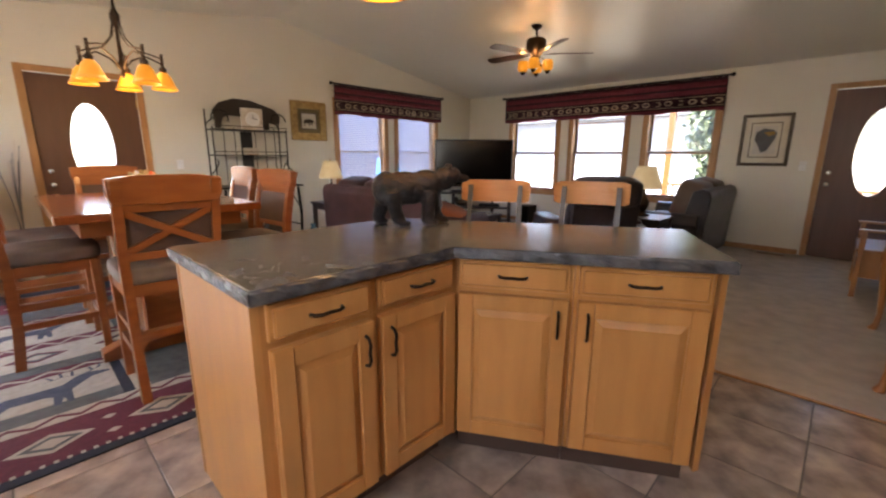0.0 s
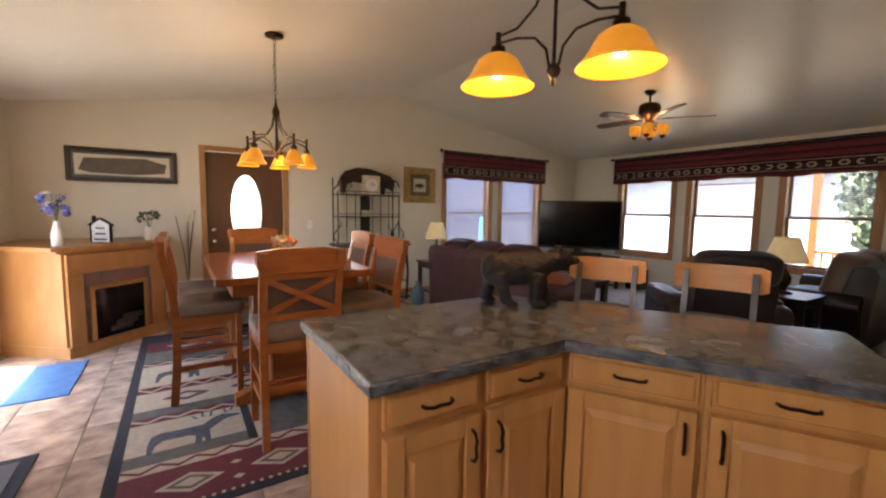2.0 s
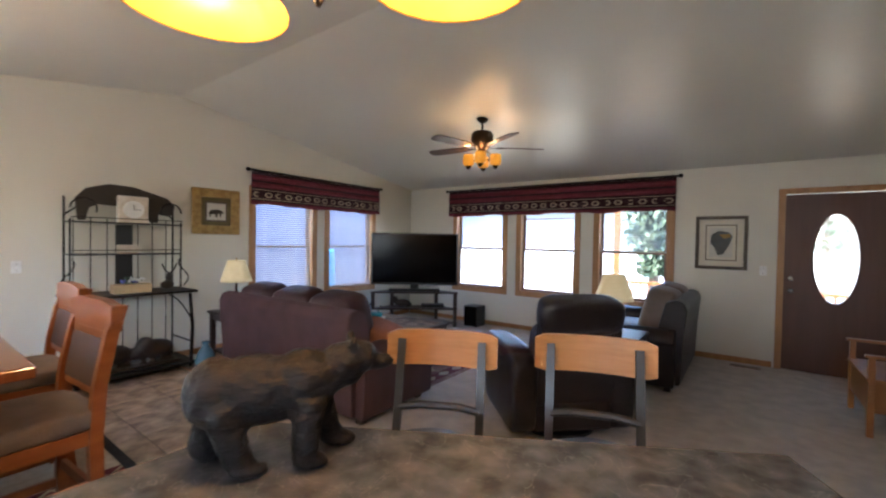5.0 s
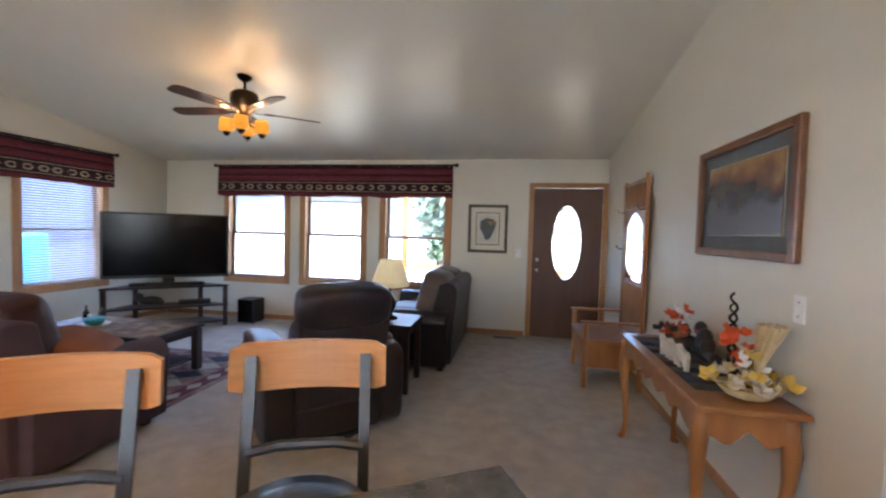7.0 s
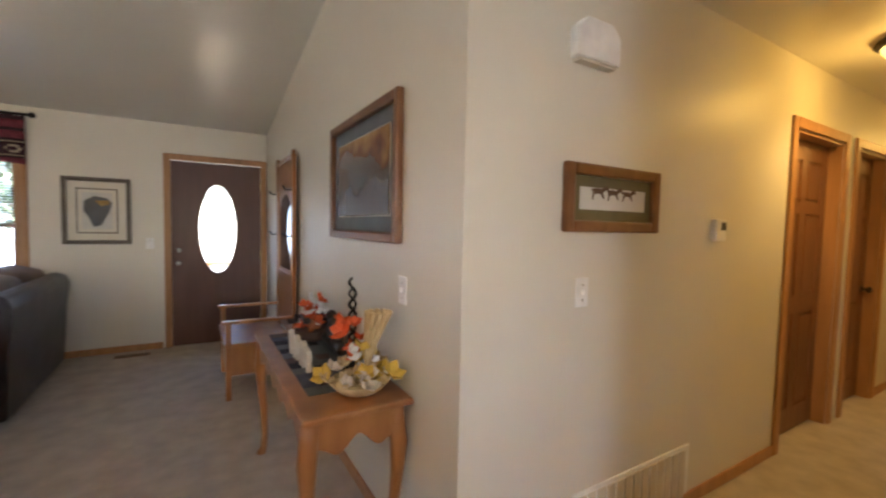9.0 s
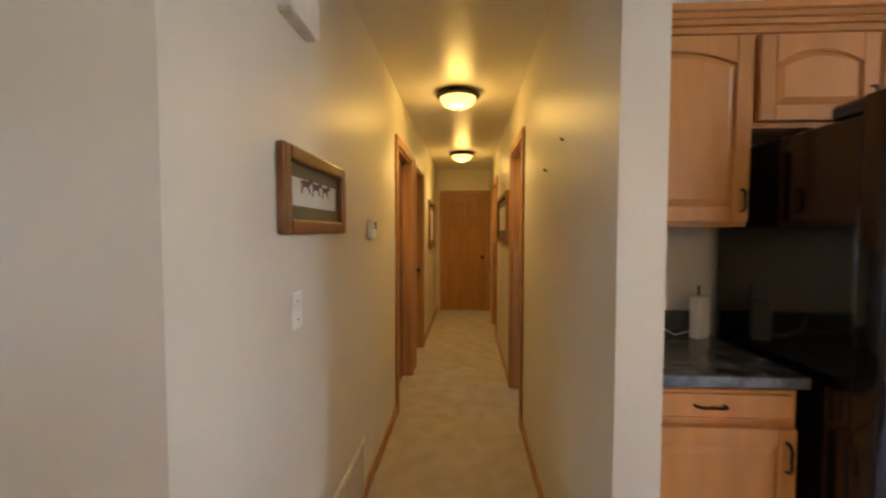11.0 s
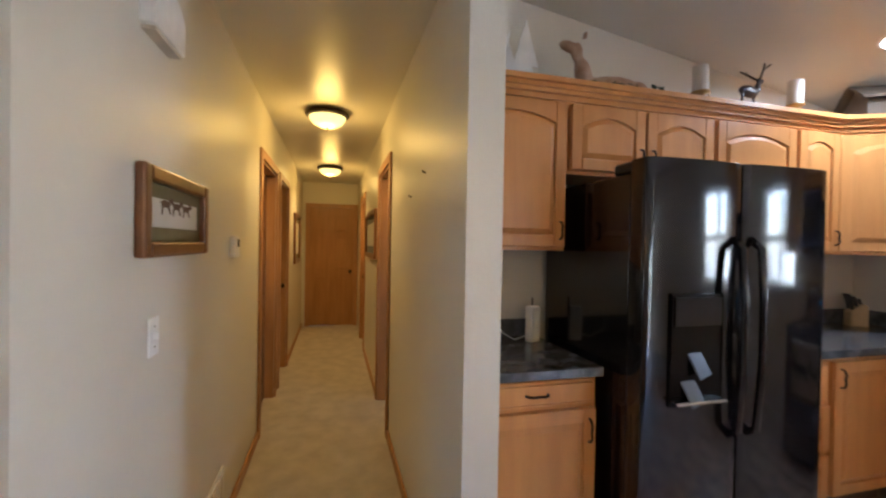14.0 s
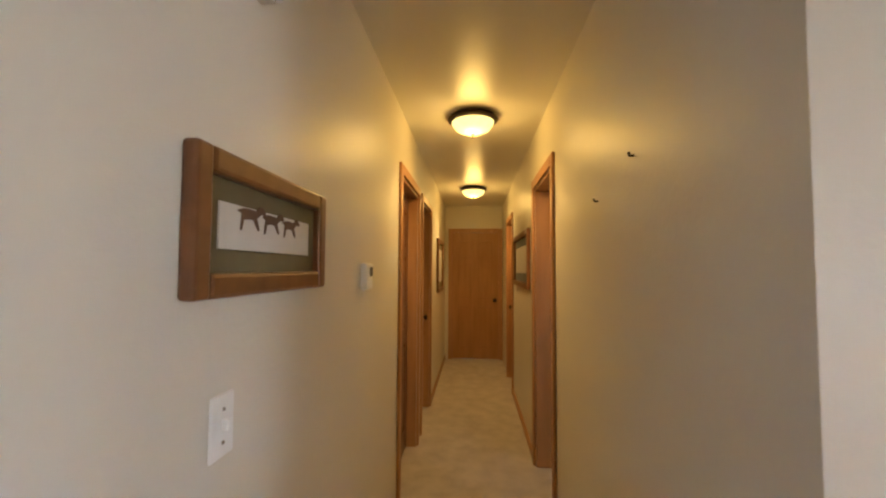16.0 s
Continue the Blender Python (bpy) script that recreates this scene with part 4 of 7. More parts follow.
part("paper_tag", B(1.385, 1.4055, 0.10, 1.415, 1.407, 0.21), WHITE, t, "small white tag")

# range, towel, microwave
t = thing("range", "black glass-top electric range with a control panel", "stove", pose(-0.08, -0.195, 0))
x0, x1 = 0.52, 1.28
part("body", B(x0, -0.93, 0.04, x1, -0.275, 0.895, bev=0.004), BLACKM, t)
part("cooktop", B(x0 - 0.003, -0.932, 0.896, x1 + 0.003, -0.255, 0.918, bev=0.005), BLACKG, t)
od = part("oven_door", B(x0 + 0.005, -0.275, 0.24, x1 - 0.005, -0.245, 0.80, bev=0.006), BLACKG, t)
part("oven_handle", tube([(x0 + 0.06, -0.245, 0.82), (x0 + 0.07, -0.20, 0.825), (x1 - 0.07, -0.20, 0.825), (x1 - 0.06, -0.245, 0.82)], 0.012, 10), BLACKG, od, "", True)
part("control_strip", B(x0 + 0.005, -0.275, 0.805, x1 - 0.005, -0.25, 0.89, bev=0.004), BLACKG, t)
part("storage_drawer", B(x0 + 0.005, -0.275, 0.05, x1 - 0.005, -0.25, 0.225, bev=0.006), BLACKG, t)
bg = part("backguard", upright([(0, 0.918), (0.085, 0.918), (0.05, 1.16), (0, 1.17)], 0, x1 - x0, 0.004), BLACKG, t)
bg.matrix_local = pose(x1, -0.94, 0, 0, 0, 90)
for i, x in enumerate((0.60, 0.70, 1.10, 1.20)):
    bm = lathe([(0.024, 0), (0.024, 0.012), (0.018, 0.024), (0.0, 0.025)], 16)
    bmesh.ops.transform(bm, matrix=pose(x, -0.872, 1.06, 82), verts=bm.verts)
    bmesh.ops.transform(bm, matrix=Matrix.Translation((x, -0.872, 1.06)) @ pose(0, 0, 0, 0, 0, 180) @ Matrix.Translation((-x, 0.872, -1.06)), verts=bm.verts)
    part("knob", bm, BLACKM, t, "black control knob", True)
DISP = mat("clock_display", (0.02, 0.1, 0.15), None, 0.3, emit=(0.1, 0.6, 1.0), power=0.12)
part("clock_display", B(0.86, -0.877, 1.055, 0.92, -0.868, 1.08), DISP, bg.parent, "lit blue digits")
for x, y, r in ((0.72, -0.45, 0.10), (1.08, -0.45, 0.08), (0.72, -0.74, 0.08), (1.08, -0.74, 0.10)):
    part("burner_ring", lathe([(r, 0.9182), (r, 0.9188), (r - 0.006, 0.919)], 24, None, (x, y, 0)), GUN, t)
t = thing("dish_towel", "beige kitchen towel with a bear scene over the oven handle", "towel", pose(-0.075, -0.195, 0))
n = 14
bm = bmesh.new()
rows = []
for j in range(11):
    z = 0.84 - 0.375 * j / 10
    rows.append([bm.verts.new((1.15 - 0.50 * i / n, -0.182 + 0.004 * math.sin(i * 1.3 + j * 0.2), z)) for i in range(n + 1)])
for a, b in zip(rows, rows[1:]):
    for i in range(n):
        bm.faces.new((a[i], a[i + 1], b[i + 1], b[i]))
ob = part("cloth", bm, TOWEL, t, smooth=True)
sm = ob.modifiers.new("thick", 'SOLIDIFY')
sm.thickness = 0.006
part("cloth_fold", B(0.652, -0.215, 0.838, 1.148, -0.181, 0.844, bev=0.002), TOWEL, t)
part("cloth_back", B(0.66, -0.219, 0.55, 1.14, -0.214, 0.842, bev=0.001), TOWEL, t)
for u, v, lo, hi in ((1.12, 1.15, 0.465, 0.84), (0.65, 0.68, 0.465, 0.84), (0.68, 1.12, 0.465, 0.50)):
    part("border", B(u, -0.175, lo, v, -0.172, hi), BACKF, t)


def beast(x, z, s, flip=1):
    """A flat walking bear outline."""
    q = [(-0.5, 0.0), (-0.42, 0.0), (-0.38, 0.2), (-0.1, 0.22), (-0.05, 0.0), (0.05, 0.0), (0.08, 0.25), (0.2, 0.28), (0.24, 0.05), (0.33, 0.05), (0.34, 0.3), (0.48, 0.28), (0.52, 0.36), (0.42, 0.46), (0.3, 0.52), (0.1, 0.58), (-0.2, 0.56), (-0.42, 0.5), (-0.52, 0.35)]
    return [(x + flip * a * s, z + b * s) for a, b in q]


part("bear_print", upright(beast(0.80, 0.60, 0.18, -1), -0.175, -0.171), BLACKM, t)
part("bear_print", upright(beast(0.98, 0.615, 0.10, -1), -0.175, -0.171), BLACKM, t)
for x in (1.05, 1.00, 0.92, 0.72):
    part("tree_print", upright([(x - 0.03, 0.66), (x + 0.03, 0.66), (x, 0.79)], -0.1745, -0.172), BACKF, t)
t = thing("microwave", "black over-the-range microwave above the stove", "microwave", pose(-0.07, -0.19, 0.055))
part("body", B(0.53, -0.94, 1.385, 1.28, -0.565, 1.80, bev=0.006), BLACKM, t)
part("door", B(0.71, -0.564, 1.40, 1.278, -0.545, 1.795, bev=0.006), BLACKG, t)
# grey base colour carries the brightness of a window reflected in the glass
part("window", B(0.78, -0.546, 1.47, 1.22, -0.542, 1.70, bev=0.002), mat("microwave_window_reflection_grey", (0.07, 0.075, 0.08), None, 0.08, 5), t)
part("control_panel", B(0.532, -0.564, 1.40, 0.705, -0.547, 1.795, bev=0.005), BLACKG, t)
part("handle", tube([(0.735, -0.545, 1.45), (0.735, -0.515, 1.47), (0.735, -0.515, 1.73), (0.735, -0.545, 1.75)], 0.01, 8), BLACKG, t, "", True)

# counter-top things
t = thing("knife_block", "pale wood knife block with black-handled knives", "knife block", pose(1.96, -0.93, 0.912, 0, 0, 60))
part("block", upright([(-0.05, 0), (0.05, 0), (0.05, 0.10), (-0.02, 0.16), (-0.05, 0.14)], -0.04, 0.04, 0.003), BLOCKW, t)
for i in range(6):
    x, y = 0.03 - 0.03 * (i % 3), -0.02 + 0.04 * (i // 3)
    part("knife_handle", tube([(x, y, 0.11), (x + 0.03, y, 0.22 - 0.015 * (i % 3))], 0.009, 6), BLACKM, t)
t = thing("spice_rack", "tiered metal spice rack full of small jars", "spice rack", pose(1.43, -1.04, 0.912, 0, 0, 182))
for x in (-0.15, 0.15):
    part("side_frame", B(x - 0.004, -0.05, 0, x + 0.004, 0.06, 0.26), IRON, t)
for j in range(4):
    part("tier", B(-0.146, -0.05 + 0.02 * j, 0.01 + 0.062 * j, 0.146, 0.0 + 0.02 * j, 0.014 + 0.062 * j), IRON, t)
    for i in range(6):
        o = lathe([(0.018, 0.0), (0.02, 0.002), (0.02, 0.036)], 10, None, (-0.12 + 0.048 * i, -0.022 + 0.02 * j, 0.015 + 0.062 * j))
        jar = part("spice_jar", o, GREYF if (i + j) % 3 else CREAM, t)
        part("lid", lathe([(0.02, 0.0365), (0.02, 0.05), (0.017, 0.052)], 10, None, (-0.12 + 0.048 * i, -0.022 + 0.02 * j, 0.015 + 0.062 * j)), CHROME, jar)
t = thing("wireless_router", "upright white wireless router on the countertop", "router", pose(1.95, 1.535, 0.912, 0, 0, -65))
part("body", B(-0.035, -0.025, 0.0, 0.035, 0.025, 0.19, bev=0.008, seg=2), WHITE, t)
part("antenna", tube([(0.03, 0.03, 0.05), (0.035, 0.032, 0.23)], 0.005, 6), BLACKM, t)
part("cable", tube([(-0.03, 0.02, 0.03), (-0.09, 0.05, 0.012), (-0.16, 0.06, 0.05), (-0.18, 0.11, 0.10)], 0.003, 6), WHITE, t)


def plate(m, label, kind_="light switch", tog=True):
    t = thing("light_switch" if tog else "outlet", label, kind_, m)
    part("cover_plate", B(-0.036, -0.006, -0.058, 0.036, 0, 0.058, bev=0.003), WHITE, t)
    if tog:
        part("toggle", B(-0.005, -0.018, -0.008, 0.005, -0.0055, 0.012, bev=0.002), WHITE, t)
        for z in (-0.03, 0.03):
            part("screw", B(-0.003, -0.008, z - 0.003, 0.003, -0.0055, z + 0.003), CHROME, t)
    else:
        for z in (-0.02, 0.02):
            part("socket", B(-0.014, -0.008, z - 0.013, 0.014, -0.0055, z + 0.013, bev=0.003), VINYL, t)
    return t


plate(pose(1.31, HN, 1.141), "white light switch on the hallway wall")
plate(pose(XE, 3.535, 1.12, 0, 0, -90), "white light switch above the console table")
plate(pose(-0.40, YN, 1.14), "white light switch beside the entry door")
plate(pose(1.72, YS, 1.13, 0, 0, 180), "white outlet above the countertop", "outlet", False)
plate(pose(XW, 1.85, 1.12, 0, 0, 90), "white light switch beside the back door")

# figures along the cabinet tops
CT = 2.2405


def fawn(m, label, lying=True):
    t = thing("deer_figurine", label, "figurine", m)
    bm = bmesh.new()
    blob(bm, (0.12, 0, 0.05), (0.16, 0.06, 0.05))
    blob(bm, (-0.05, 0, 0.1), (0.05, 0.045, 0.10), rot=(0, -15, 0))
    blob(bm, (-0.09, 0, 0.22), (0.035, 0.03, 0.06))
    blob(bm, (-0.14, 0, 0.25), (0.06, 0.03, 0.032), rot=(0, 15, 0))
    blob(bm, (-0.07, 0.055, 0.29), (0.014, 0.03, 0.02), rot=(30, 0, 0))
    blob(bm, (-0.07, -0.055, 0.29), (0.014, 0.03, 0.02), rot=(-30, 0, 0))
    blob(bm, (0.26, 0, 0.04), (0.07, 0.05, 0.04))
    ob = fused("figure", bm, FAWN, 0.012, t)
    ob.scale = (0.95, 0.95, 0.95)
    return t


fawn(pose(1.85, 1.27, CT, 0, 0, 262), "brown resin fawn lying on the cabinet top")


def candle(m, label):
    t = thing("candle_holder", label, "candle", m)
    part("base", lathe([(0.04, 0), (0.04, 0.006), (0.012, 0.012), (0.012, 0.03), (0.04, 0.04), (0.04, 0.045)], 18), BRASS, t, "brass holder", True)
    part("candle", lathe([(0.032, 0.046), (0.033, 0.05), (0.033, 0.15), (0.028, 0.152)], 18), WAX, t, "white pillar candle")
    part("scroll", tube(arc(0.06, 0.04, 0.03, -150, 200, 14), 0.004, 6), BRASS, t)


candle(pose(1.80, 0.615, CT, 0, 0, -70) @ Matrix.Diagonal((1.25, 1.25, 1.35, 1)), "white pillar candle on a brass scroll holder")
candle(pose(1.80, -0.09, CT, 0, 0, -70) @ Matrix.Diagonal((1.25, 1.25, 1.35, 1)), "white pillar candle on a brass scroll holder")
t = thing("stag_figurine", "brown antlered stag figurine on the cabinet top", "figurine", pose(1.80, 0.27, CT, 0, 0, 100) @ Matrix.Diagonal((0.85, 0.85, 0.85, 1)))
bm = bmesh.new()
blob(bm, (0, 0, 0.12), (0.10, 0.035, 0.042))
blob(bm, (-0.10, 0, 0.16), (0.025, 0.02, 0.055), rot=(0, -20, 0))
blob(bm, (-0.13, 0, 0.215), (0.04, 0.017, 0.02))
for x in (-0.07, -0.05, 0.06, 0.08):
    tube([(x, 0.015 if x in (-0.05, 0.08) else -0.015, 0.0), (x, 0.0, 0.12)], 0.010, 6, bm)
for s in (-1, 1):
    tube([(-0.11, s * 0.01, 0.22), (-0.07, s * 0.05, 0.26), (-0.11, s * 0.08, 0.30)], 0.009, 6, bm)
    tube([(-0.07, s * 0.05, 0.26), (-0.03, s * 0.08, 0.29)], 0.008, 6, bm)
fused("figure", bm, DARKST, 0.006, t)
t = thing("birdhouse", "rustic log cabin birdhouse on the cabinet corner", "birdhouse", pose(1.76, -0.72, CT, 0, 0, -35) @ Matrix.Diagonal((1.35, 1.35, 1.35, 1)))
part("log_wall", B(-0.10, -0.08, 0.0, 0.10, 0.08, 0.09), GREYF, t)
part("gable", upright([(-0.10, 0.09), (0.10, 0.09), (0, 0.16)], -0.079, 0.079), GREYF, t)
for s in (-1, 1):
    bm = B(0, -0.11, 0, 0.16, 0.11, 0.01)
    bmesh.ops.transform(bm, matrix=Matrix.Translation((0, 0, 0.172)) @ Matrix.Diagonal((s, 1, 1, 1)) @ pose(0, 0, 0, 0, 33, 0), verts=bm.verts)
    part("roof_board", bm, GREYF, t)
for x in (-0.08, -0.03, 0.03, 0.08):
    part("porch_post", tube([(x, -0.10, 0), (x, -0.10, 0.10)], 0.006, 6), BLOCKW, t)
part("doorway", B(-0.02, -0.083, 0.0, 0.02, -0.079, 0.06), BLACKM, t)
t = thing("deer_cutout", "white deer and tree cut-out standing on the cabinet top", "decoration", pose(1.85, 1.72, CT, 0, 0, -90))
part("cutout", upright([(-0.10, 0), (0.12, 0), (0.12, 0.03), (0.09, 0.12), (0.05, 0.10), (0.0, 0.12), (-0.03, 0.2), (-0.02, 0.26), (-0.05, 0.21), (-0.09, 0.2), (-0.06, 0.16), (-0.07, 0.1)], -0.006, 0.006), WHITE, t)
part("tree", upright([(0.05, 0.0), (0.09, 0.0), (0.09, 0.1), (0.14, 0.1), (0.07, 0.34), (0.0, 0.1), (0.05, 0.1)], 0.007, 0.013), WHITE, t)
t = thing("leaf_garland", "small green leaf garland lying on the cabinet top", "garland", pose(1.76, 1.05, CT))
random.seed(4)
for i in range(26):
    bm = bmesh.new()
    prism(bm, [(-0.03, 0), (0, -0.012), (0.03, 0), (0, 0.012)], 0, 0.002)
    bmesh.ops.transform(bm, matrix=pose(random.uniform(-0.03, 0.03), random.uniform(-0.18, 0.3), random.uniform(0.004, 0.03), random.uniform(-30, 30), random.uniform(-30, 30), random.uniform(0, 360)), verts=bm.verts)
    part("leaf", bm, GREEN, t)

# recessed light in the kitchen ceiling
t = thing("recessed_light", "round recessed ceiling light, switched on", "light", pose(1.40, -0.25, vault(-0.25), -8.9 + 18, 0, 0))
part("trim_ring", lathe([(0.075, -0.008), (0.095, -0.008), (0.098, 0.0), (0.075, 0.0)], 28), WHITE, t)
part("lens", lathe([(0.074, -0.0115), (0.074, -0.0085)], 28), CANL, t)
lamp("recessed_lamp", 'AREA', 0.9, (0.92, 0.95, 1.0), pose(1.40, -0.25, vault(-0.25) - 0.025), 0.12)


# ---- light fixtures ----
def bell(r, h, n=24, ruffle=0.0):
    prof = [(0.028, h), (r * 0.36, h * 0.95), (r * 0.52, h * 0.82), (r * 0.64, h * 0.58), (r * 0.80, h * 0.26), (r, 0.0), (r * 0.98, 0.003), (r * 0.77, h * 0.26), (r * 0.60, h * 0.56), (r * 0.46, h * 0.80), (0.03, h * 0.93)]
    return lathe(prof, n)


t = thing("island_pendant", "bronze two-light pendant with amber glass bell shades", "pendant light", pose(-1.211, 1.599, 0.035, 0, 0, 24))
part("canopy", lathe([(0.07, 0), (0.07, 0.015), (0.03, 0.035)], 20, None, (0, 0, vault(1.6) - 0.09)), BRONZE, t, "", True)
part("stem", tube([(0, 0, 1.88), (0, 0, vault(1.6) - 0.06)], 0.008, 8), BRONZE, t)
part("hub", lathe([(0.004, 1.83), (0.012, 1.845), (0.008, 1.855), (0.022, 1.87), (0.03, 1.89), (0.024, 1.905), (0.012, 1.92)], 16), BRONZE, t, "turned bronze finial", True)
for s, sz in ((-1, 0), (1, 0)):
    a = part("arm", tube([(s * 0.02, 0, 1.91), (s * 0.035, 0, 1.98), (s * 0.085, 0, 2.035), (s * 0.165, 0, 2.05), (s * 0.252, 0, 2.045)], 0.006, 8), BRONZE, t, smooth=True)
    part("upper_arm", tube([(0, 0, 2.40), (s * 0.03, 0, 2.28), (s * 0.085, 0, 2.16), (s * 0.165, 0, 2.09), (s * 0.252, 0, 2.075)], 0.006, 8), BRONZE, t, smooth=True)
    part("socket", lathe([(0.012, 2.09), (0.012, 2.04), (0.03, 2.03), (0.034, 2.0), (0.03, 1.99)][::-1], 14, None, (s * 0.252, 0, 0)), BRONZE, a, smooth=True)
    sh = part("shade", (lambda b: (bmesh.ops.translate(b, verts=b.verts, vec=(s * 0.252, 0, 1.86)), b)[1])(bell(0.162, 0.14)), AMBERG, a, "glowing amber glass bell shade", True)
    sh.visible_shadow = True
    bm = bmesh.new()
    blob(bm, (s * 0.252, 0, 1.93), (0.028, 0.028, 0.035))
    part("bulb", bm, BULB, a, smooth=True)
    lamp("pendant_lamp", 'POINT', 0.8, WARM, pose(-1.211 + s * 0.23, 1.599 + s * 0.102, 1.885), 0.05)

t = thing("chandelier", "bronze five-light chandelier with amber glass bell shades", "chandelier", pose(-3.60, 0.985, 0))
cz = vault(0.985)
part("canopy", lathe([(0.07, -0.02), (0.07, -0.008), (0.03, 0.0)], 20, None, (0, 0, cz)), BRONZE, t, "", True)
zz, k = cz - 0.03, 0
while zz > 2.22:
    bm = bmesh.new()
    ring = [(0.011 * math.cos(a * math.pi / 4), 0, 0.019 * math.sin(a * math.pi / 4)) for a in range(9)]
    tube(ring, 0.0025, 5, bm)
    bmesh.ops.transform(bm, matrix=pose(0, 0, zz, 0, 0, 90 * (k % 2)), verts=bm.verts)
    part("chain_link", bm, BRONZE, t)
    zz -= 0.032
    k += 1
part("stem", lathe([(0.005, 1.74), (0.014, 1.76), (0.01, 1.79), (0.022, 1.82), (0.012, 1.86), (0.01, 2.05), (0.026, 2.09), (0.03, 2.13), (0.012, 2.17), (0.006, 2.23)], 14), BRONZE, t, smooth=True)
for i in range(5):
    q = pose(0, 0, 0, 0, 0, 72 * i + 20)
    bm = tube([(0.015, 0, 1.80), (0.06, 0, 1.86), (0.14, 0, 1.90), (0.22, 0, 1.87), (0.24, 0, 1.85)], 0.006, 8)
    tube([(0.02, 0, 2.10), (0.04, 0, 2.0), (0.10, 0, 1.93), (0.18, 0, 1.915), (0.235, 0, 1.90)], 0.005, 8, bm)
    a = part("arm", bm, BRONZE, t, smooth=True)
    a.matrix_local = q
    part("socket", lathe([(0.022, 1.80), (0.025, 1.83), (0.01, 1.85), (0.01, 1.93)], 12, None, (0.24, 0, 0)), BRONZE, a)
    b_ = bell(0.085, 0.115, 20)
    bmesh.ops.translate(b_, verts=b_.verts, vec=(0.24, 0, 1.69))
    part("shade", b_, AMBERG, a, "glowing amber glass bell shade", True)
    bm = bmesh.new()
    blob(bm, (0.24, 0, 1.74), (0.02, 0.02, 0.028))
    part("bulb", bm, BULB, a, smooth=True)
lamp("chandelier_lamp", 'POINT', 1.7, WARM, pose(-3.60, 0.985, 1.66), 0.16)
lamp("chandelier_uplight", 'POINT', 0.35, WARM, pose(-3.60, 0.985, 1.98), 0.12)

# ceiling fan
FX, FY = -2.95, 5.07
fz = vault(FY)
t = thing("ceiling_fan", "bronze ceiling fan with five wood blades and four lit amber shades", "ceiling fan", pose(FX, FY, fz + 0.035))
part("canopy", lathe([(0.03, -0.075), (0.06, -0.05), (0.075, -0.015), (0.075, 0.012)], 22), BRONZE, t, smooth=True)
part("downrod", tube([(0, 0, -0.16), (0, 0, -0.05)], 0.013, 10), BRONZE, t)
part("motor", lathe([(0.045, -0.40), (0.07, -0.36), (0.10, -0.32), (0.125, -0.27), (0.12, -0.20), (0.10, -0.175), (0.05, -0.16), (0.02, -0.15)], 26), BRONZE, t, smooth=True)
BLADE = mat("fan_blade", (0.09, 0.045, 0.03), (0.06, 0.03, 0.02), 0.4, 5, stretch=(1, 6, 1))
for i in range(5):
    bm = P([(0.17, -0.045), (0.30, -0.065), (0.63, -0.07), (0.68, -0.05), (0.69, 0), (0.68, 0.05), (0.63, 0.07), (0.30, 0.065), (0.17, 0.045)], -0.004, 0.004)
    bl = part("blade", bm, BLADE, t)
    bl.matrix_local = pose(0, 0, -0.345, 0, 0, 72 * i + 40) @ pose(0, 0, 0, 11)
    part("blade_iron", P([(0.09, -0.012), (0.16, -0.02), (0.24, -0.04), (0.26, 0), (0.24, 0.04), (0.16, 0.02), (0.09, 0.012)], -0.011, -0.0045), BRONZE, bl)
part("light_kit", lathe([(0.015, -0.50), (0.03, -0.48), (0.055, -0.45), (0.05, -0.42), (0.045, -0.395)], 18), BRONZE, t, smooth=True)
for i in range(4):
    a = part("light_arm", tube([(0.03, 0, -0.46), (0.10, 0, -0.50), (0.14, 0, -0.55)], 0.007, 8), BRONZE, t)
    a.matrix_local = pose(0, 0, 0, 0, 0, 90 * i + 25)
    # upright amber cup on a small dark holder
    cup = lathe([(0.035, -0.545), (0.060, -0.535), (0.066, -0.50), (0.062, -0.46), (0.058, -0.425), (0.054, -0.425), (0.058, -0.46), (0.061, -0.50), (0.055, -0.53)], 18, None, (0.15, 0, 0))
    part("shade", cup, AMBERG, a, "glowing amber glass cup shade", True)
    part("holder", lathe([(0.006, -0.585), (0.022, -0.575), (0.036, -0.55), (0.036, -0.546)], 14, None, (0.15, 0, 0)), BRONZE, a, smooth=True)
    bm = bmesh.new()
    blob(bm, (0.15, 0, -0.48), (0.02, 0.02, 0.03))
    part("bulb", bm, BULB, a, smooth=True)
part("pull_chain", tube([(0.02, 0, -0.49), (0.02, 0, -0.64)], 0.002, 5), BRASS, t)
for a in (25, 115, 205, 295):
    lamp("fan_lamp", 'POINT', 0.22, WARM, pose(FX + 0.15 * math.cos(radians(a)), FY + 0.15 * math.sin(radians(a)), fz - 0.385), 0.03)

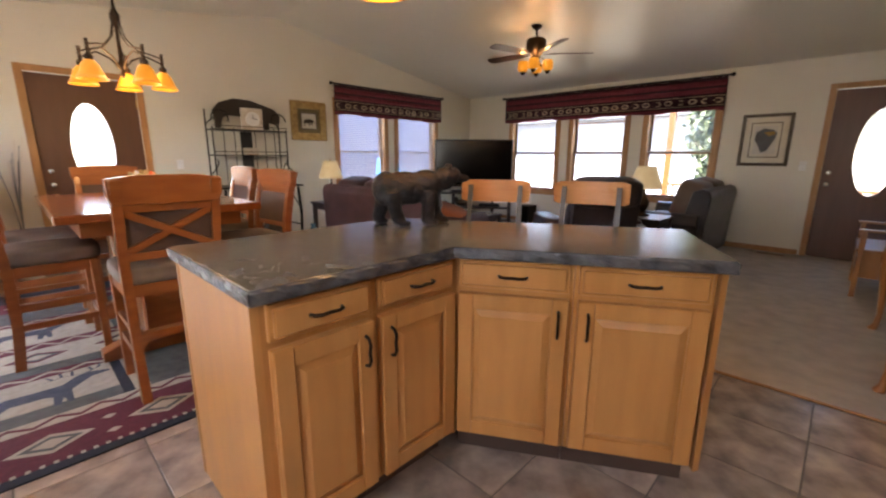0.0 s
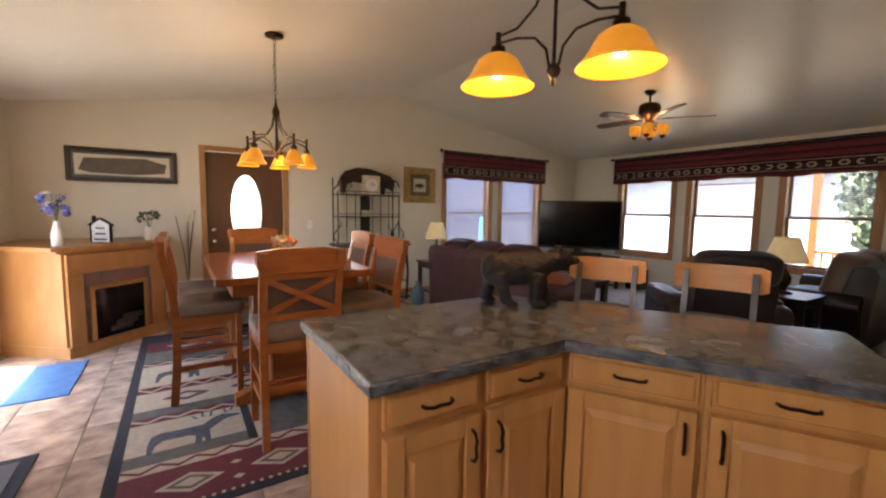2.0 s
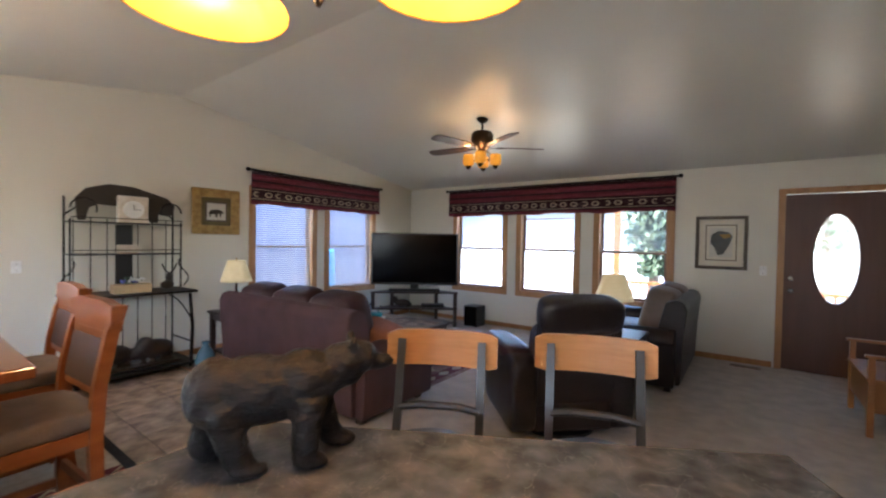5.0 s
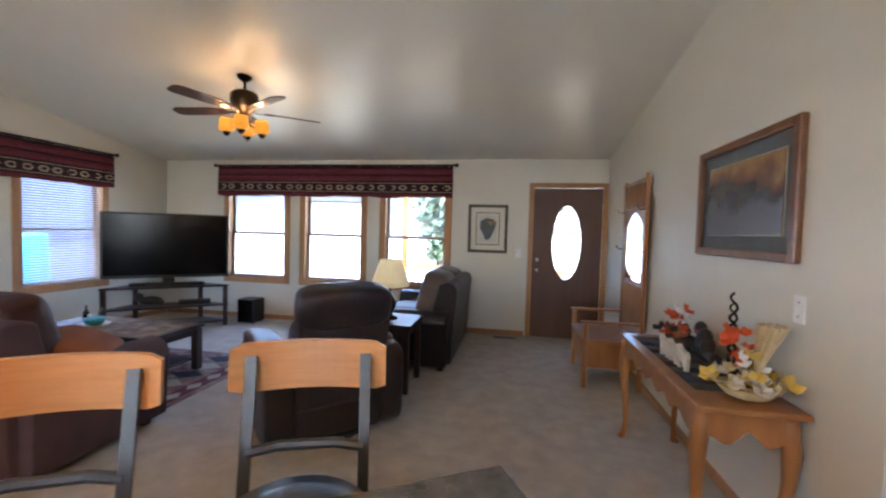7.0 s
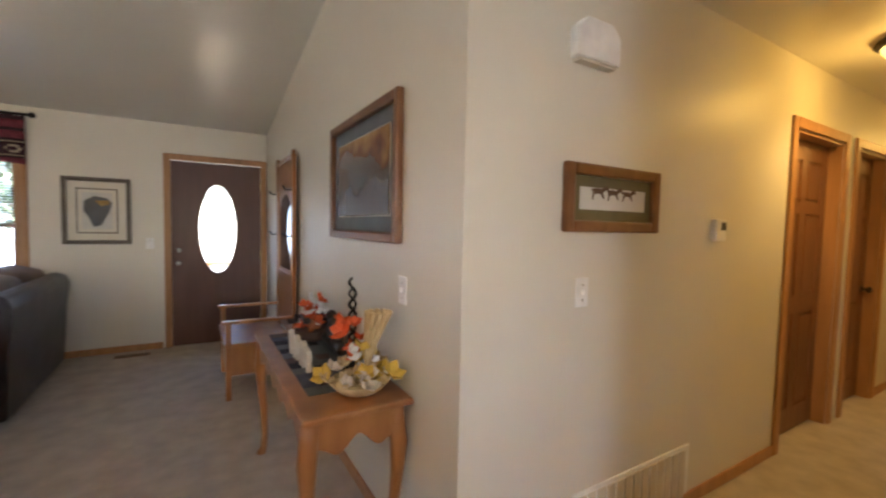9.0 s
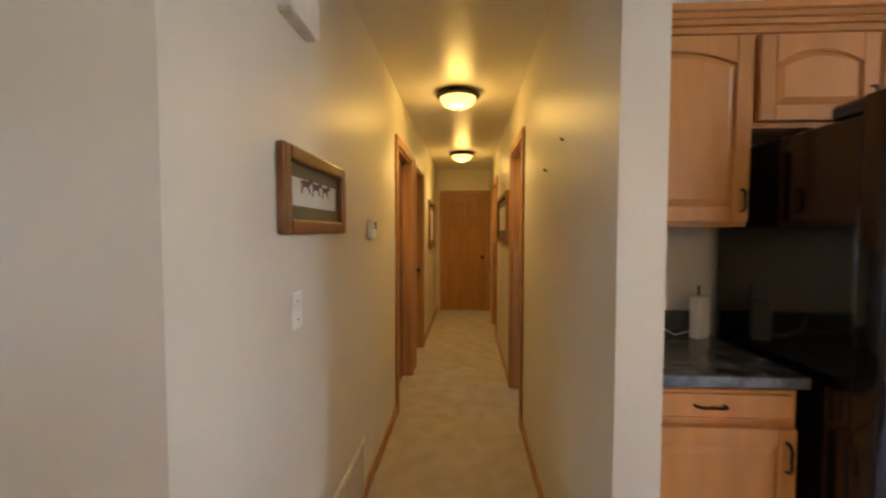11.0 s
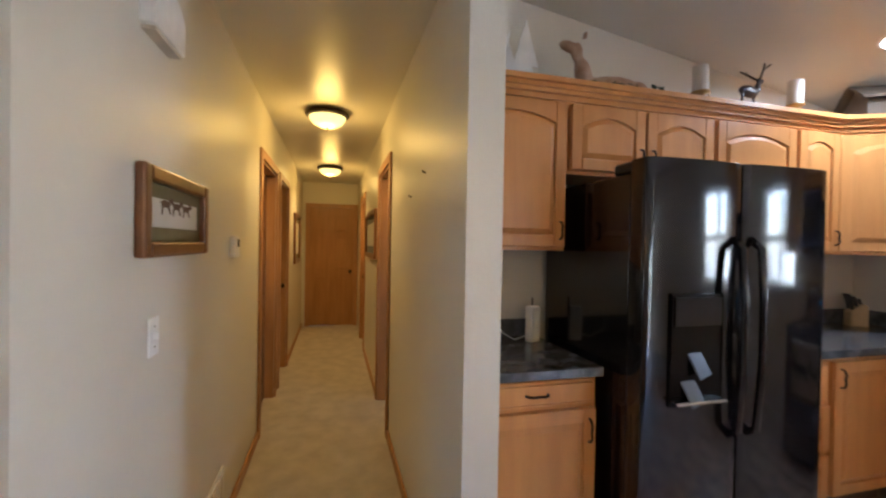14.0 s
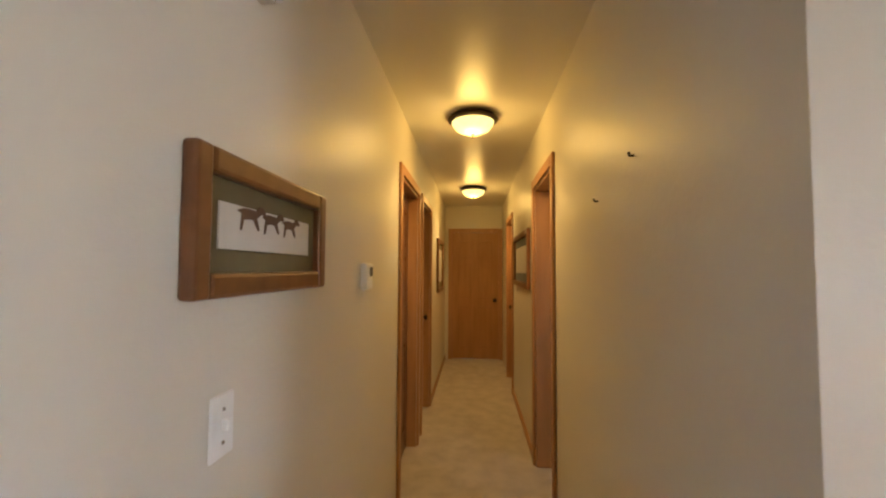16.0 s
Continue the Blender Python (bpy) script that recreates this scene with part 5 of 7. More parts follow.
for hx in (3.27, 5.70):
    t = thing("flush_light", "bronze flush-mount ceiling light with a glowing glass bowl", "ceiling light", pose(hx, 2.64, 2.44), "hallway lights")
    part("pan", lathe([(0.10, -0.045), (0.16, -0.04), (0.168, -0.03), (0.16, -0.015), (0.11, 0.0)], 28), BRONZE, t, smooth=True)
    part("bowl", lathe([(0.01, -0.125), (0.06, -0.118), (0.11, -0.095), (0.135, -0.06), (0.138, -0.046)], 28), YELG, t, "glowing alabaster glass bowl", True)
    part("finial", lathe([(0.004, -0.15), (0.01, -0.14), (0.006, -0.132), (0.014, -0.126)], 12), BRONZE, t, smooth=True)
    lamp("hall_lamp", 'POINT', 0.62, (1.0, 0.57, 0.12), pose(hx, 2.64, 2.26), 0.09)
    lamp("hall_downlight", 'SPOT', 1.7, (1.0, 0.62, 0.20), pose(hx, 2.64, 2.27), 0.07)


# ---- dining corner ----
def dining_chair(m, label, made=[]):
    if made:
        t = copy_thing(made[0], m)
        t["label"] = label
        return t
    t = thing("dining_chair", label, "chair", m, "counter-height dining chairs")
    made.append(t)
    # front faces -y; the back stands at y = 0.22
    for s in (-1, 1):
        x = s * 0.205
        bm = bmesh.new()
        rail = [(0.20, 0.0), (0.175, 0.25), (0.17, 0.55), (0.185, 0.75), (0.225, 0.95), (0.26, 1.07)]
        vs = [[bm.verts.new((x + dx, y + dy, z)) for dx, dy in ((-0.02, -0.024), (0.02, -0.024), (0.02, 0.024), (-0.02, 0.024))] for y, z in rail]
        for a, b in zip(vs, vs[1:]):
            for k in range(4):
                bm.faces.new((a[k], a[(k + 1) % 4], b[(k + 1) % 4], b[k]))
        bm.faces.new(vs[0][::-1]), bm.faces.new(vs[-1])
        part("rear_leg", bm, CHERRY, t)
        part("front_leg", B(x - 0.02, -0.225, 0, x + 0.02, -0.185, 0.58, bev=0.004), CHERRY, t)
        part("side_rail", B(x - 0.012, -0.185, 0.52, x + 0.012, 0.15, 0.58), CHERRY, t)
        part("side_stretcher", B(x - 0.01, -0.185, 0.22, x + 0.01, 0.155, 0.255), CHERRY, t)
        part("side_stretcher", B(x - 0.01, -0.185, 0.34, x + 0.01, 0.152, 0.37), CHERRY, t)
    for y, z in ((-0.205, 0.18), (0.175, 0.30)):
        part("cross_stretcher", B(-0.185, y - 0.01, z, 0.185, y + 0.01, z + 0.04), CHERRY, t)
    part("apron", B(-0.185, -0.21, 0.52, 0.185, -0.19, 0.58), CHERRY, t)
    part("apron", B(-0.185, 0.155, 0.52, 0.185, 0.175, 0.58), CHERRY, t)
    part("seat", PIL((0, -0.025, 0.62), (0.47, 0.46, 0.09), 0.35), SEATF, t, "padded taupe suede seat", True)
    part("top_rail", upright([(-0.24, 1.0), (-0.22, 0.96), (0.22, 0.96), (0.24, 1.0), (0.24, 1.075), (0.12, 1.09), (-0.12, 1.09), (-0.24, 1.075)], 0.215, 0.262, 0.006), CHERRY, t)
    part("upper_slat", B(-0.185, 0.215, 0.925, 0.185, 0.24, 0.962), CHERRY, t)
    part("lower_slat", B(-0.185, 0.18, 0.70, 0.185, 0.205, 0.735), CHERRY, t)
    bm = B(-0.185, 0.0, -0.1, 0.185, 0.008, 0.1)
    p = part("back_panel", bm, BACKF, t, "brown upholstered back panel")
    p.matrix_local = pose(0, 0.193, 0.832, -10)
    for s in (-1, 1):
        bm = B(-0.205, -0.008, -0.016, 0.205, 0.008, 0.016)
        c = part("cross_bar", bm, CHERRY, t)
        c.matrix_local = pose(0, 0.212 - 0.004 * s, 0.832, -10) @ pose(0, 0, 0, 0, s * 27, 0)
    resize(t, 1.0, 1.0, 1.04)
    return t


lab = "cherry-stained counter-height dining chair with a crossed back and taupe seat"
dining_chair(pose(-2.54, 0.86, 0.006, 0, 0, -90), lab)
dining_chair(pose(-3.43, 0.42, 0.006, 0, 0, 180), lab)
dining_chair(pose(-4.08, 0.42, 0.006, 0, 0, 180), lab)
dining_chair(pose(-2.95, 1.46, 0.006, 0, 0, 4), lab)
dining_chair(pose(-3.80, 1.55, 0.006, 0, 0, 0), lab)
dining_chair(pose(-4.52, 0.95, 0.006, 0, 0, 90), lab)
t = thing("dining_table", "glossy cherry counter-height trestle dining table", "table", pose(-3.46, 0.95, 0.006) @ Matrix.Diagonal((1, 1, 1.035, 1)))
part("tabletop", B(-0.80, -0.50, 0.855, 0.80, 0.50, 0.90, bev=0.008, seg=2), TABLEW, t)
part("apron", B(-0.70, -0.40, 0.77, 0.70, 0.40, 0.854), CHERRY, t)
for x in (-0.42, 0.42):
    part("pedestal", B(x - 0.10, -0.16, 0.10, x + 0.10, 0.16, 0.769, bev=0.012), CHERRY, t)
    part("foot", upright([(-0.38, 0), (-0.38, 0.06), (-0.2, 0.12), (0.2, 0.12), (0.38, 0.06), (0.38, 0)], -0.05, 0.05, 0.006), CHERRY, t).matrix_local = pose(x, 0, 0, 0, 0, 90)
part("stretcher", B(-0.32, -0.04, 0.2, 0.32, 0.04, 0.28), CHERRY, t)


def bouquet(parent, n, r, h, cols, size, seed, c=(0, 0, 0)):
    random.seed(seed)
    for i in range(n):
        a, q, z = random.uniform(0, 6.28), r * math.sqrt(random.random()), random.uniform(0.0, h)
        bm = bmesh.new()
        s = size * random.uniform(0.6, 1.2)
        for k in range(5):
            m = pose(0, 0, 0, 0, 0, 72 * k) @ pose(0, 0, 0, 0, -35, 0)
            vs = [bm.verts.new(m @ Vector(v)) for v in ((0, 0, 0), (s * 0.6, -s * 0.35, 0), (s, 0, 0.1 * s), (s * 0.6, s * 0.35, 0))]
            bm.faces.new(vs)
        bmesh.ops.transform(bm, matrix=pose(c[0] + q * math.cos(a), c[1] + q * math.sin(a), c[2] + z, random.uniform(-60, 60), random.uniform(-60, 60), random.uniform(0, 360)), verts=bm.verts)
        ob = part("blossom", bm, cols[i % len(cols)], parent)
        so = ob.modifiers.new("thick", 'SOLIDIFY')
        so.thickness = 0.002


t = thing("centrepiece", "small orange and cream flower centrepiece on the dining table", "flowers", pose(-3.75, 1.08, 0.9378))
part("bowl", lathe([(0.03, 0), (0.05, 0.004), (0.10, 0.06), (0.095, 0.062)], 18), CREAM, t, smooth=True)
bouquet(t, 22, 0.10, 0.08, (PETALO, PETALT, CREAM), 0.05, 3, (0, 0, 0.07))

# patterned dining rug, built in layers
RX0, RX1, RY0, RY1 = -5.15, -2.03, -0.07, 2.05
t = thing("dining_rug", "southwestern rug with elk silhouettes, maroon borders and beige diamonds", "rug")
part("ground", B(RX0, RY0, 0.0, RX1, RY1, 0.005), NAVY, t)
Z = [0.0052, 0.0056, 0.006, 0.0064]


def flat(name, pts, lay, material):
    part(name, P(pts, Z[lay] - 0.0004, Z[lay]), material, t)


def rect(x0, y0, x1, y1):
    return [(x0, y0), (x1, y0), (x1, y1), (x0, y1)]


YI0, YI1 = RY0 + 0.06, RY1 - 0.06
x = RX1 - 0.06
bands = [(0.34, MAROON), (0.09, BEIGE), (0.50, BEIGE), (0.09, MAROON), (0.12, RUGG), (0.30, BEIGE), (0.12, MAROON), (0.48, BEIGE), (0.09, MAROON), (0.32, RUGG), (0.30, MAROON)]
marks = []
for wd, ma in bands:
    flat("band", rect(max(x - wd, RX0 + 0.06), YI0, x, YI1), 0, ma)
    marks.append((x, x - wd))
    x -= wd
for (a, b), big in ((marks[0], True), (marks[5], True), (marks[10], True)):
    mid = (a + b) / 2 if b > RX0 else RX0 + 0.2
    for k in range(5):
        y = YI0 + 0.30 + 0.42 * k
        if y > YI1 - 0.2:
            break
        for s, lay, ma in ((1.0, 1, BEIGE if big and a > -2.2 or a < -4 else MAROON), (0.72, 2, RUGG), (0.45, 3, BEIGE)):
            flat("diamond", [(mid - 0.085 * s, y), (mid, y - 0.15 * s), (mid + 0.085 * s, y), (mid, y + 0.15 * s)], lay, ma)
        for d in (-0.07, 0.07):
            flat("small_diamond", [(mid + d - 0.02, y + 0.21), (mid + d, y + 0.18), (mid + d + 0.02, y + 0.21), (mid + d, y + 0.24)], 1, BEIGE)
for a, b in (marks[1], marks[3], marks[6], marks[8]):
    n = 24
    zig = []
    for k in range(n + 1):
        y = YI0 + (YI1 - YI0) * k / n
        zig.append(((a if k % 2 else b) + (-0.02 if k % 2 else 0.02), y))
    c_ = MAROON if (a, b) == marks[1] else BEIGE
    for p, q in zip(zig, zig[1:]):
        flat("zigzag", [(p[0] - 0.012, p[1]), (p[0] + 0.012, p[1]), (q[0] + 0.012, q[1]), (q[0] - 0.012, q[1])], 1, c_)
a, b = marks[2]
flat("panel_edge", rect(b, YI0 + 0.60, a, YI0 + 0.65), 1, NAVY)
flat("dark_panel", rect(b, YI0 + 0.72, a, YI0 + 1.38), 1, RUGG)
flat("panel_edge", rect(b, YI0 + 1.42, a, YI0 + 1.47), 1, NAVY)


def elk(x0, y0, s, flip=1):
    """A standing elk outline; its feet towards +x, its head towards +y."""
    q = [(0.0, 0.0), (0.03, 0.0), (0.05, 0.12), (0.10, 0.18), (0.28, 0.17), (0.32, 0.14), (0.31, 0.0), (0.35, 0.0), (0.37, 0.10), (0.39, 0.0), (0.42, 0.0), (0.42, 0.19), (0.48, 0.26), (0.55, 0.33), (0.66, 0.35), (0.66, 0.38), (0.58, 0.41), (0.53, 0.43), (0.46, 0.40), (0.38, 0.31), (0.22, 0.31), (0.08, 0.32), (0.02, 0.28), (0.0, 0.15)]
    return [(x0 - b * s, y0 + flip * a * s) for a, b in q]


def antler(x0, y0, s):
    for p, q in (((0.5, 0.42), (0.38, 0.46)), ((0.38, 0.46), (0.28, 0.43)), ((0.44, 0.445), (0.45, 0.53)), ((0.38, 0.46), (0.38, 0.54)), ((0.33, 0.45), (0.30, 0.52)), ((0.53, 0.43), (0.60, 0.47)), ((0.6, 0.47), (0.62, 0.54)), ((0.56, 0.45), (0.55, 0.53))):
        flat("antler", [(x0 - p[1] * s, y0 + p[0] * s - 0.006), (x0 - p[1] * s, y0 + p[0] * s + 0.008), (x0 - q[1] * s, y0 + q[0] * s + 0.006), (x0 - q[1] * s, y0 + q[0] * s - 0.006)], 2, RUGBL)


flat("elk_figure", elk(a - 0.10, YI0 + 0.10, 0.74), 2, RUGBL)
antler(a - 0.10, YI0 + 0.10, 0.74)
flat("grass_strip", rect(a - 0.12, YI0, a, YI0 + 0.60), 1, RUGG)
a, b = marks[7]
flat("elk_figure", elk(a - 0.08, YI0 + 0.10, 0.70), 2, RUGBL)
flat("dark_panel", rect(b, YI0 + 0.72, a, YI0 + 1.38), 1, RUGG)
for k in range(50):
    y = RY0 + 0.03 + (RY1 - RY0 - 0.06) * k / 49
    flat("tick", rect(RX1 - 0.075, y - 0.008, RX1 - 0.055, y + 0.008), 2, BEIGE)

tagged(part("door_mat", B(-4.60, -1.10, 0.0, -3.80, -0.42, 0.010, bev=0.003), BLUEMAT), "plain blue mat in front of the patio door", "mat")
t = thing("kitchen_mat", "dark grey ribbed kitchen mat with a raised border", "mat")
part("mat", B(-2.95, -1.08, 0.0, -2.20, -0.40, 0.010, bev=0.003), NAVY, t)
part("border", B(-2.89, -0.86, 0.0101, -2.26, -0.46, 0.013), BLACKM, t)

# corner fireplace
t = thing("corner_fireplace", "honey oak corner electric fireplace with a slate surround", "fireplace")
Fp = [(-4.72, -0.58), (-5.36, 0.12), (-5.90, 0.12), (-5.90, -1.10), (-5.14, -1.10)]
FPW = mat("fireplace_oak", (0.40, 0.185, 0.06), (0.31, 0.135, 0.04), 0.35, 4, 0.05, 60, stretch=(2, 2, 0.6))
part("body", P(Fp, 0.0, 0.93), FPW, t)
part("plinth", P([(x + (0.02 if i < 2 or i == 4 else 0), y + (0.02 if i < 2 else 0)) for i, (x, y) in enumerate(Fp)], 0.0, 0.10), FPW, t)
part("mantel_shelf", P([(-4.62, -0.62), (-5.32, 0.20), (-5.93, 0.20), (-5.93, -1.12), (-5.10, -1.12)], 0.955, 0.99, 0.006), FPW, t)
part("mantel_moulding", P([(-4.67, -0.60), (-5.34, 0.16), (-5.92, 0.16), (-5.92, -1.11), (-5.12, -1.11)], 0.93, 0.955), FPW, t)
fm = pose(-4.72, -0.58, 0, 0, 0, math.degrees(math.atan2(0.70, -0.64)))
L = math.hypot(0.70, 0.64)


def front(name, x0, x1, z0, z1, d0, d1, material, bev=0.0):
    """On the slanted front; x from its left end, d outwards."""
    ob = part(name, B(x0, d0, z0, x1, d1, z1, bev=bev), material, t)
    ob.matrix_local = fm @ Matrix.Diagonal((1, -1, 1, 1))
    return ob


front("pilaster", 0.02, 0.15, 0.10, 0.74, 0.001, 0.03, FPW, 0.004)
front("pilaster", L - 0.15, L - 0.02, 0.10, 0.74, 0.001, 0.03, FPW, 0.004)
front("frieze", 0.02, L - 0.02, 0.74, 0.92, 0.001, 0.035, FPW, 0.004)
for i in range(4):
    front("slate_tile", 0.16 + i * (L - 0.32) / 4, 0.155 + (i + 1) * (L - 0.32) / 4, 0.62, 0.735, 0.001, 0.012, SOAP)
for i in range(3):
    for u in (0.152, L - 0.198):
        front("slate_tile", u, u + 0.046, 0.115 + 0.168 * i, 0.28 + 0.168 * i, 0.001, 0.012, SOAP)
front("firebox_frame", 0.20, 0.235, 0.11, 0.61, 0.001, 0.03, FPW)
front("firebox_frame", L - 0.235, L - 0.20, 0.11, 0.61, 0.001, 0.03, FPW)
front("firebox_frame", 0.235, L - 0.235, 0.58, 0.61, 0.001, 0.03, FPW)
front("firebox_glass", 0.235, L - 0.235, 0.11, 0.58, 0.001, 0.015, BLACKG)
for i in range(3):
    lg = front("log", 0.36 + 0.06 * i, 0.58 + 0.05 * i, 0.15 + 0.045 * i, 0.20 + 0.045 * i, 0.0155, 0.03, DARKST, 0.01)


def vase_of(m, label, vase, material, heads, seed, height):
    t = thing("flower_vase", label, "vase", m)
    part("vase", lathe(vase, 20), material, t, smooth=True)
    random.seed(seed)
    for i in range(7):
        a = random.uniform(0, 6.28)
        part("stem", tube([(0, 0, vase[-1][1] - 0.02), (0.03 * math.cos(a), 0.03 * math.sin(a), vase[-1][1] + height * 0.5), (0.09 * math.cos(a), 0.09 * math.sin(a), vase[-1][1] + height)], 0.0025, 5), GREEN, t)
    bouquet(t, 26, 0.10, height * 0.8, heads, 0.045, seed + 1, (0, 0, vase[-1][1] + 0.04))


vp = [(0.035, 0), (0.045, 0.01), (0.045, 0.10), (0.03, 0.15), (0.02, 0.19), (0.022, 0.22)]
vase_of(pose(-4.88, -0.62, 0.99), "white vase of blue delphiniums on the mantel", vp, WAX, (PETALB, PETALB, PETALB, CREAM), 11, 0.24)
vase_of(pose(-5.45, 0.02, 0.99), "white vase of dark green sprigs on the mantel", [(0.04, 0), (0.05, 0.02), (0.05, 0.1), (0.035, 0.14)], WAX, (GREEN, GREEN, CREAM), 17, 0.14)
t = thing("house_sign", "small white plank house-shaped sign with black trim", "sign", pose(-5.22, -0.36, 0.99, 0, 0, 50))
for i in range(3):
    part("plank", B(-0.10, -0.008, 0.005 + 0.055 * i, 0.10, 0.008, 0.055 + 0.055 * i, bev=0.002), WHITE, t)
part("gable_plank", upright([(-0.10, 0.17), (0.10, 0.17), (0.0, 0.225)], -0.008, 0.008), WHITE, t)
for s in (-1, 1):
    part("side_trim", B(s * 0.108 - 0.006, -0.012, 0, s * 0.108 + 0.006, 0.012, 0.18), BLACKM, t)
    bm = B(0, -0.014, -0.006, 0.15, 0.014, 0.006)
    bmesh.ops.transform(bm, matrix=Matrix.Translation((0, 0, 0.237)) @ Matrix.Diagonal((s, 1, 1, 1)) @ pose(0, 0, 0, 0, 27, 0), verts=bm.verts)
    part("roof_trim", bm, BLACKM, t)
part("chimney", B(-0.085, -0.01, 0.20, -0.06, 0.01, 0.26), BLACKM, t)
for z, w_ in ((0.14, 0.05), (0.085, 0.06), (0.03, 0.07)):
    part("lettering_bar", B(-w_, -0.0095, z - 0.008, w_, -0.008, z + 0.008), GUN, t)
t = thing("birch_branches", "tall vase of silvery birch branches beside the back door", "branches", pose(-5.72, 0.36, 0))
part("vase", lathe([(0.07, 0), (0.09, 0.02), (0.10, 0.2), (0.07, 0.42), (0.08, 0.45)], 18), CREAM, t, smooth=True)
random.seed(8)
for i in range(10):
    a = random.uniform(0, 6.28)
    part("branch", tube([(0, 0, 0.4), (0.04 * math.cos(a), 0.04 * math.sin(a), 0.8), (0.10 * math.cos(a), 0.13 * math.sin(a), random.uniform(1.1, 1.4))], 0.007, 6, r1=0.003), GREYMAT if i % 3 else CREAM, t)


# ---- pictures ----
def picture(m, w, h, fw, frame_m, mats, art, label, depth=0.03):
    """Framed picture, x across, facing -y, centred."""
    t = thing("framed_picture", label, "picture", m)
    for u, v, lo, hi in ((-w / 2, -w / 2 + fw, -h / 2, h / 2), (w / 2 - fw, w / 2, -h / 2, h / 2), (-w / 2 + fw, w / 2 - fw, h / 2 - fw, h / 2), (-w / 2 + fw, w / 2 - fw, -h / 2, -h / 2 + fw)):
        part("frame_bar", B(u, -depth, lo, v, 0, hi, bev=min(0.008, fw / 4), seg=2), frame_m, t)
    k = fw - 0.002
    for i, (inset, ma) in enumerate(mats):
        k2 = k + inset
        part("mat_board", B(-w / 2 + k, -0.008 - 0.002 * i, -h / 2 + k, w / 2 - k, -0.002 - 0.002 * i if i == 0 else -0.0081 - 0.002 * (i - 1), h / 2 - k), ma, t)
        k = k2
    part("print", B(-w / 2 + k, -0.0095 - 0.002 * len(mats), -h / 2 + k, w / 2 - k, -0.0081 - 0.002 * (len(mats) - 1), h / 2 - k), art, t)
    return t, -0.0098 - 0.002 * len(mats)


t, _ = picture(pose(XE, 4.036, 1.63, 0, 0, -90), 0.98, 0.64, 0.045, BROWNF, [(0.075, GREYMAT), (0.004, PAPER)], SUNSET, "walnut-framed sunset landscape print with a grey mat", 0.035)
t, yy = picture(pose(1.471, HN, 1.507), 0.575, 0.262, 0.045, BROWNF, [(0.045, OLIVE)], ARTW, "small walnut-framed print of three running horses", 0.03)
HORSE = mat("sepia_ink", (0.13, 0.075, 0.04), (0.09, 0.05, 0.03), 0.8, 20)
for x, s in ((-0.09, 0.09), (0.0, 0.085), (0.09, 0.08)):
    q = [(-0.5, 0.0), (-0.42, 0.02), (-0.35, 0.25), (-0.1, 0.28), (0.05, 0.27), (0.25, 0.05), (0.32, 0.08), (0.2, 0.33), (0.4, 0.45), (0.55, 0.42), (0.6, 0.5), (0.45, 0.62), (0.3, 0.62), (0.15, 0.5), (-0.2, 0.52), (-0.4, 0.5), (-0.62, 0.42), (-0.45, 0.38)]
    part("horse_figure", upright([(x + a * s, -0.005 + b * s) for a, b in q], yy - 0.001, yy), HORSE, t)
t, yy = picture(pose(-0.827, YN, 1.467), 0.545, 0.666, 0.04, GREYF, [(0.07, PAPER), (0.012, GREYF), (0.03, PAPER)], ARTW, "grey wood-framed bison drawing with a cream mat")
part("bison_head", upright([(-0.03, -0.16), (0.03, -0.14), (0.09, -0.02), (0.12, 0.08), (0.08, 0.13), (-0.02, 0.15), (-0.10, 0.10), (-0.11, 0.0), (-0.07, -0.06)], yy - 0.001, yy), GREYMAT, t)
part("warm_wash", upright([(-0.02, 0.10), (0.09, 0.11), (0.10, 0.07), (0.03, 0.05)], yy - 0.002, yy - 0.001), GOLDF, t)
t, yy = picture(pose(XW, 3.62, 1.745, 0, 0, 90), 0.58, 0.565, 0.11, GOLDF, [(0.05, OLIVE), (0.02, GREYF)], ARTW, "ornate gilt-framed small wildlife picture")
part("animal_figure", upright(beast(0.0, -0.07, 0.17), yy - 0.001, yy), DARKST, t)
t, yy = picture(pose(XW, -0.21, 1.80, 0, 0, 90), 1.01, 0.37, 0.045, DARKF, [(0.03, GREYMAT)], PAPER, "wide black-framed panoramic picture above the fireplace")
part("mountain_shape", upright([(-0.40, -0.06), (-0.3, -0.09), (0.1, -0.10), (0.38, -0.07), (0.40, 0.03), (0.2, 0.09), (-0.1, 0.08), (-0.35, 0.07)], yy - 0.001, yy), GREYF, t)
picture(pose(6.10, HN, 1.47), 0.82, 0.68, 0.05, BROWNF, [(0.08, OLIVE)], ARTW, "walnut-framed print on the hallway wall")
picture(pose(4.52, HS, 1.515, 0, 0, 180), 1.15, 0.50, 0.05, BROWNF, [(0.08, GREYMAT)], ARTW, "walnut-framed print across the hallway")
t = thing("door_chime", "white plastic door chime box high on the wall", "door chime", pose(1.315, HN, 2.08) @ Matrix.Diagonal((0.98, 0.8, 0.95, 1)))
part("cover", upright([(-0.12, -0.07), (0.12, -0.07), (0.12, 0.04), (0.07, 0.085), (-0.07, 0.085), (-0.12, 0.04)], -0.055, 0.0, 0.008), WHITE, t)
part("base", B(-0.10, -0.045, -0.082, 0.10, 0.0, -0.071), VINYL, t)
t = thing("thermostat", "white thermostat with a grey display", "thermostat", pose(2.29, HN, 1.396))
part("body", B(-0.05, -0.028, -0.055, 0.05, 0, 0.055, bev=0.006, seg=2), WHITE, t)
part("display", B(-0.005, -0.0295, 0.0, 0.042, -0.028, 0.04), GUN, t)
t = thing("wall_grille", "white return-air grille low on the wall", "vent", pose(1.72, HN, 0.168))
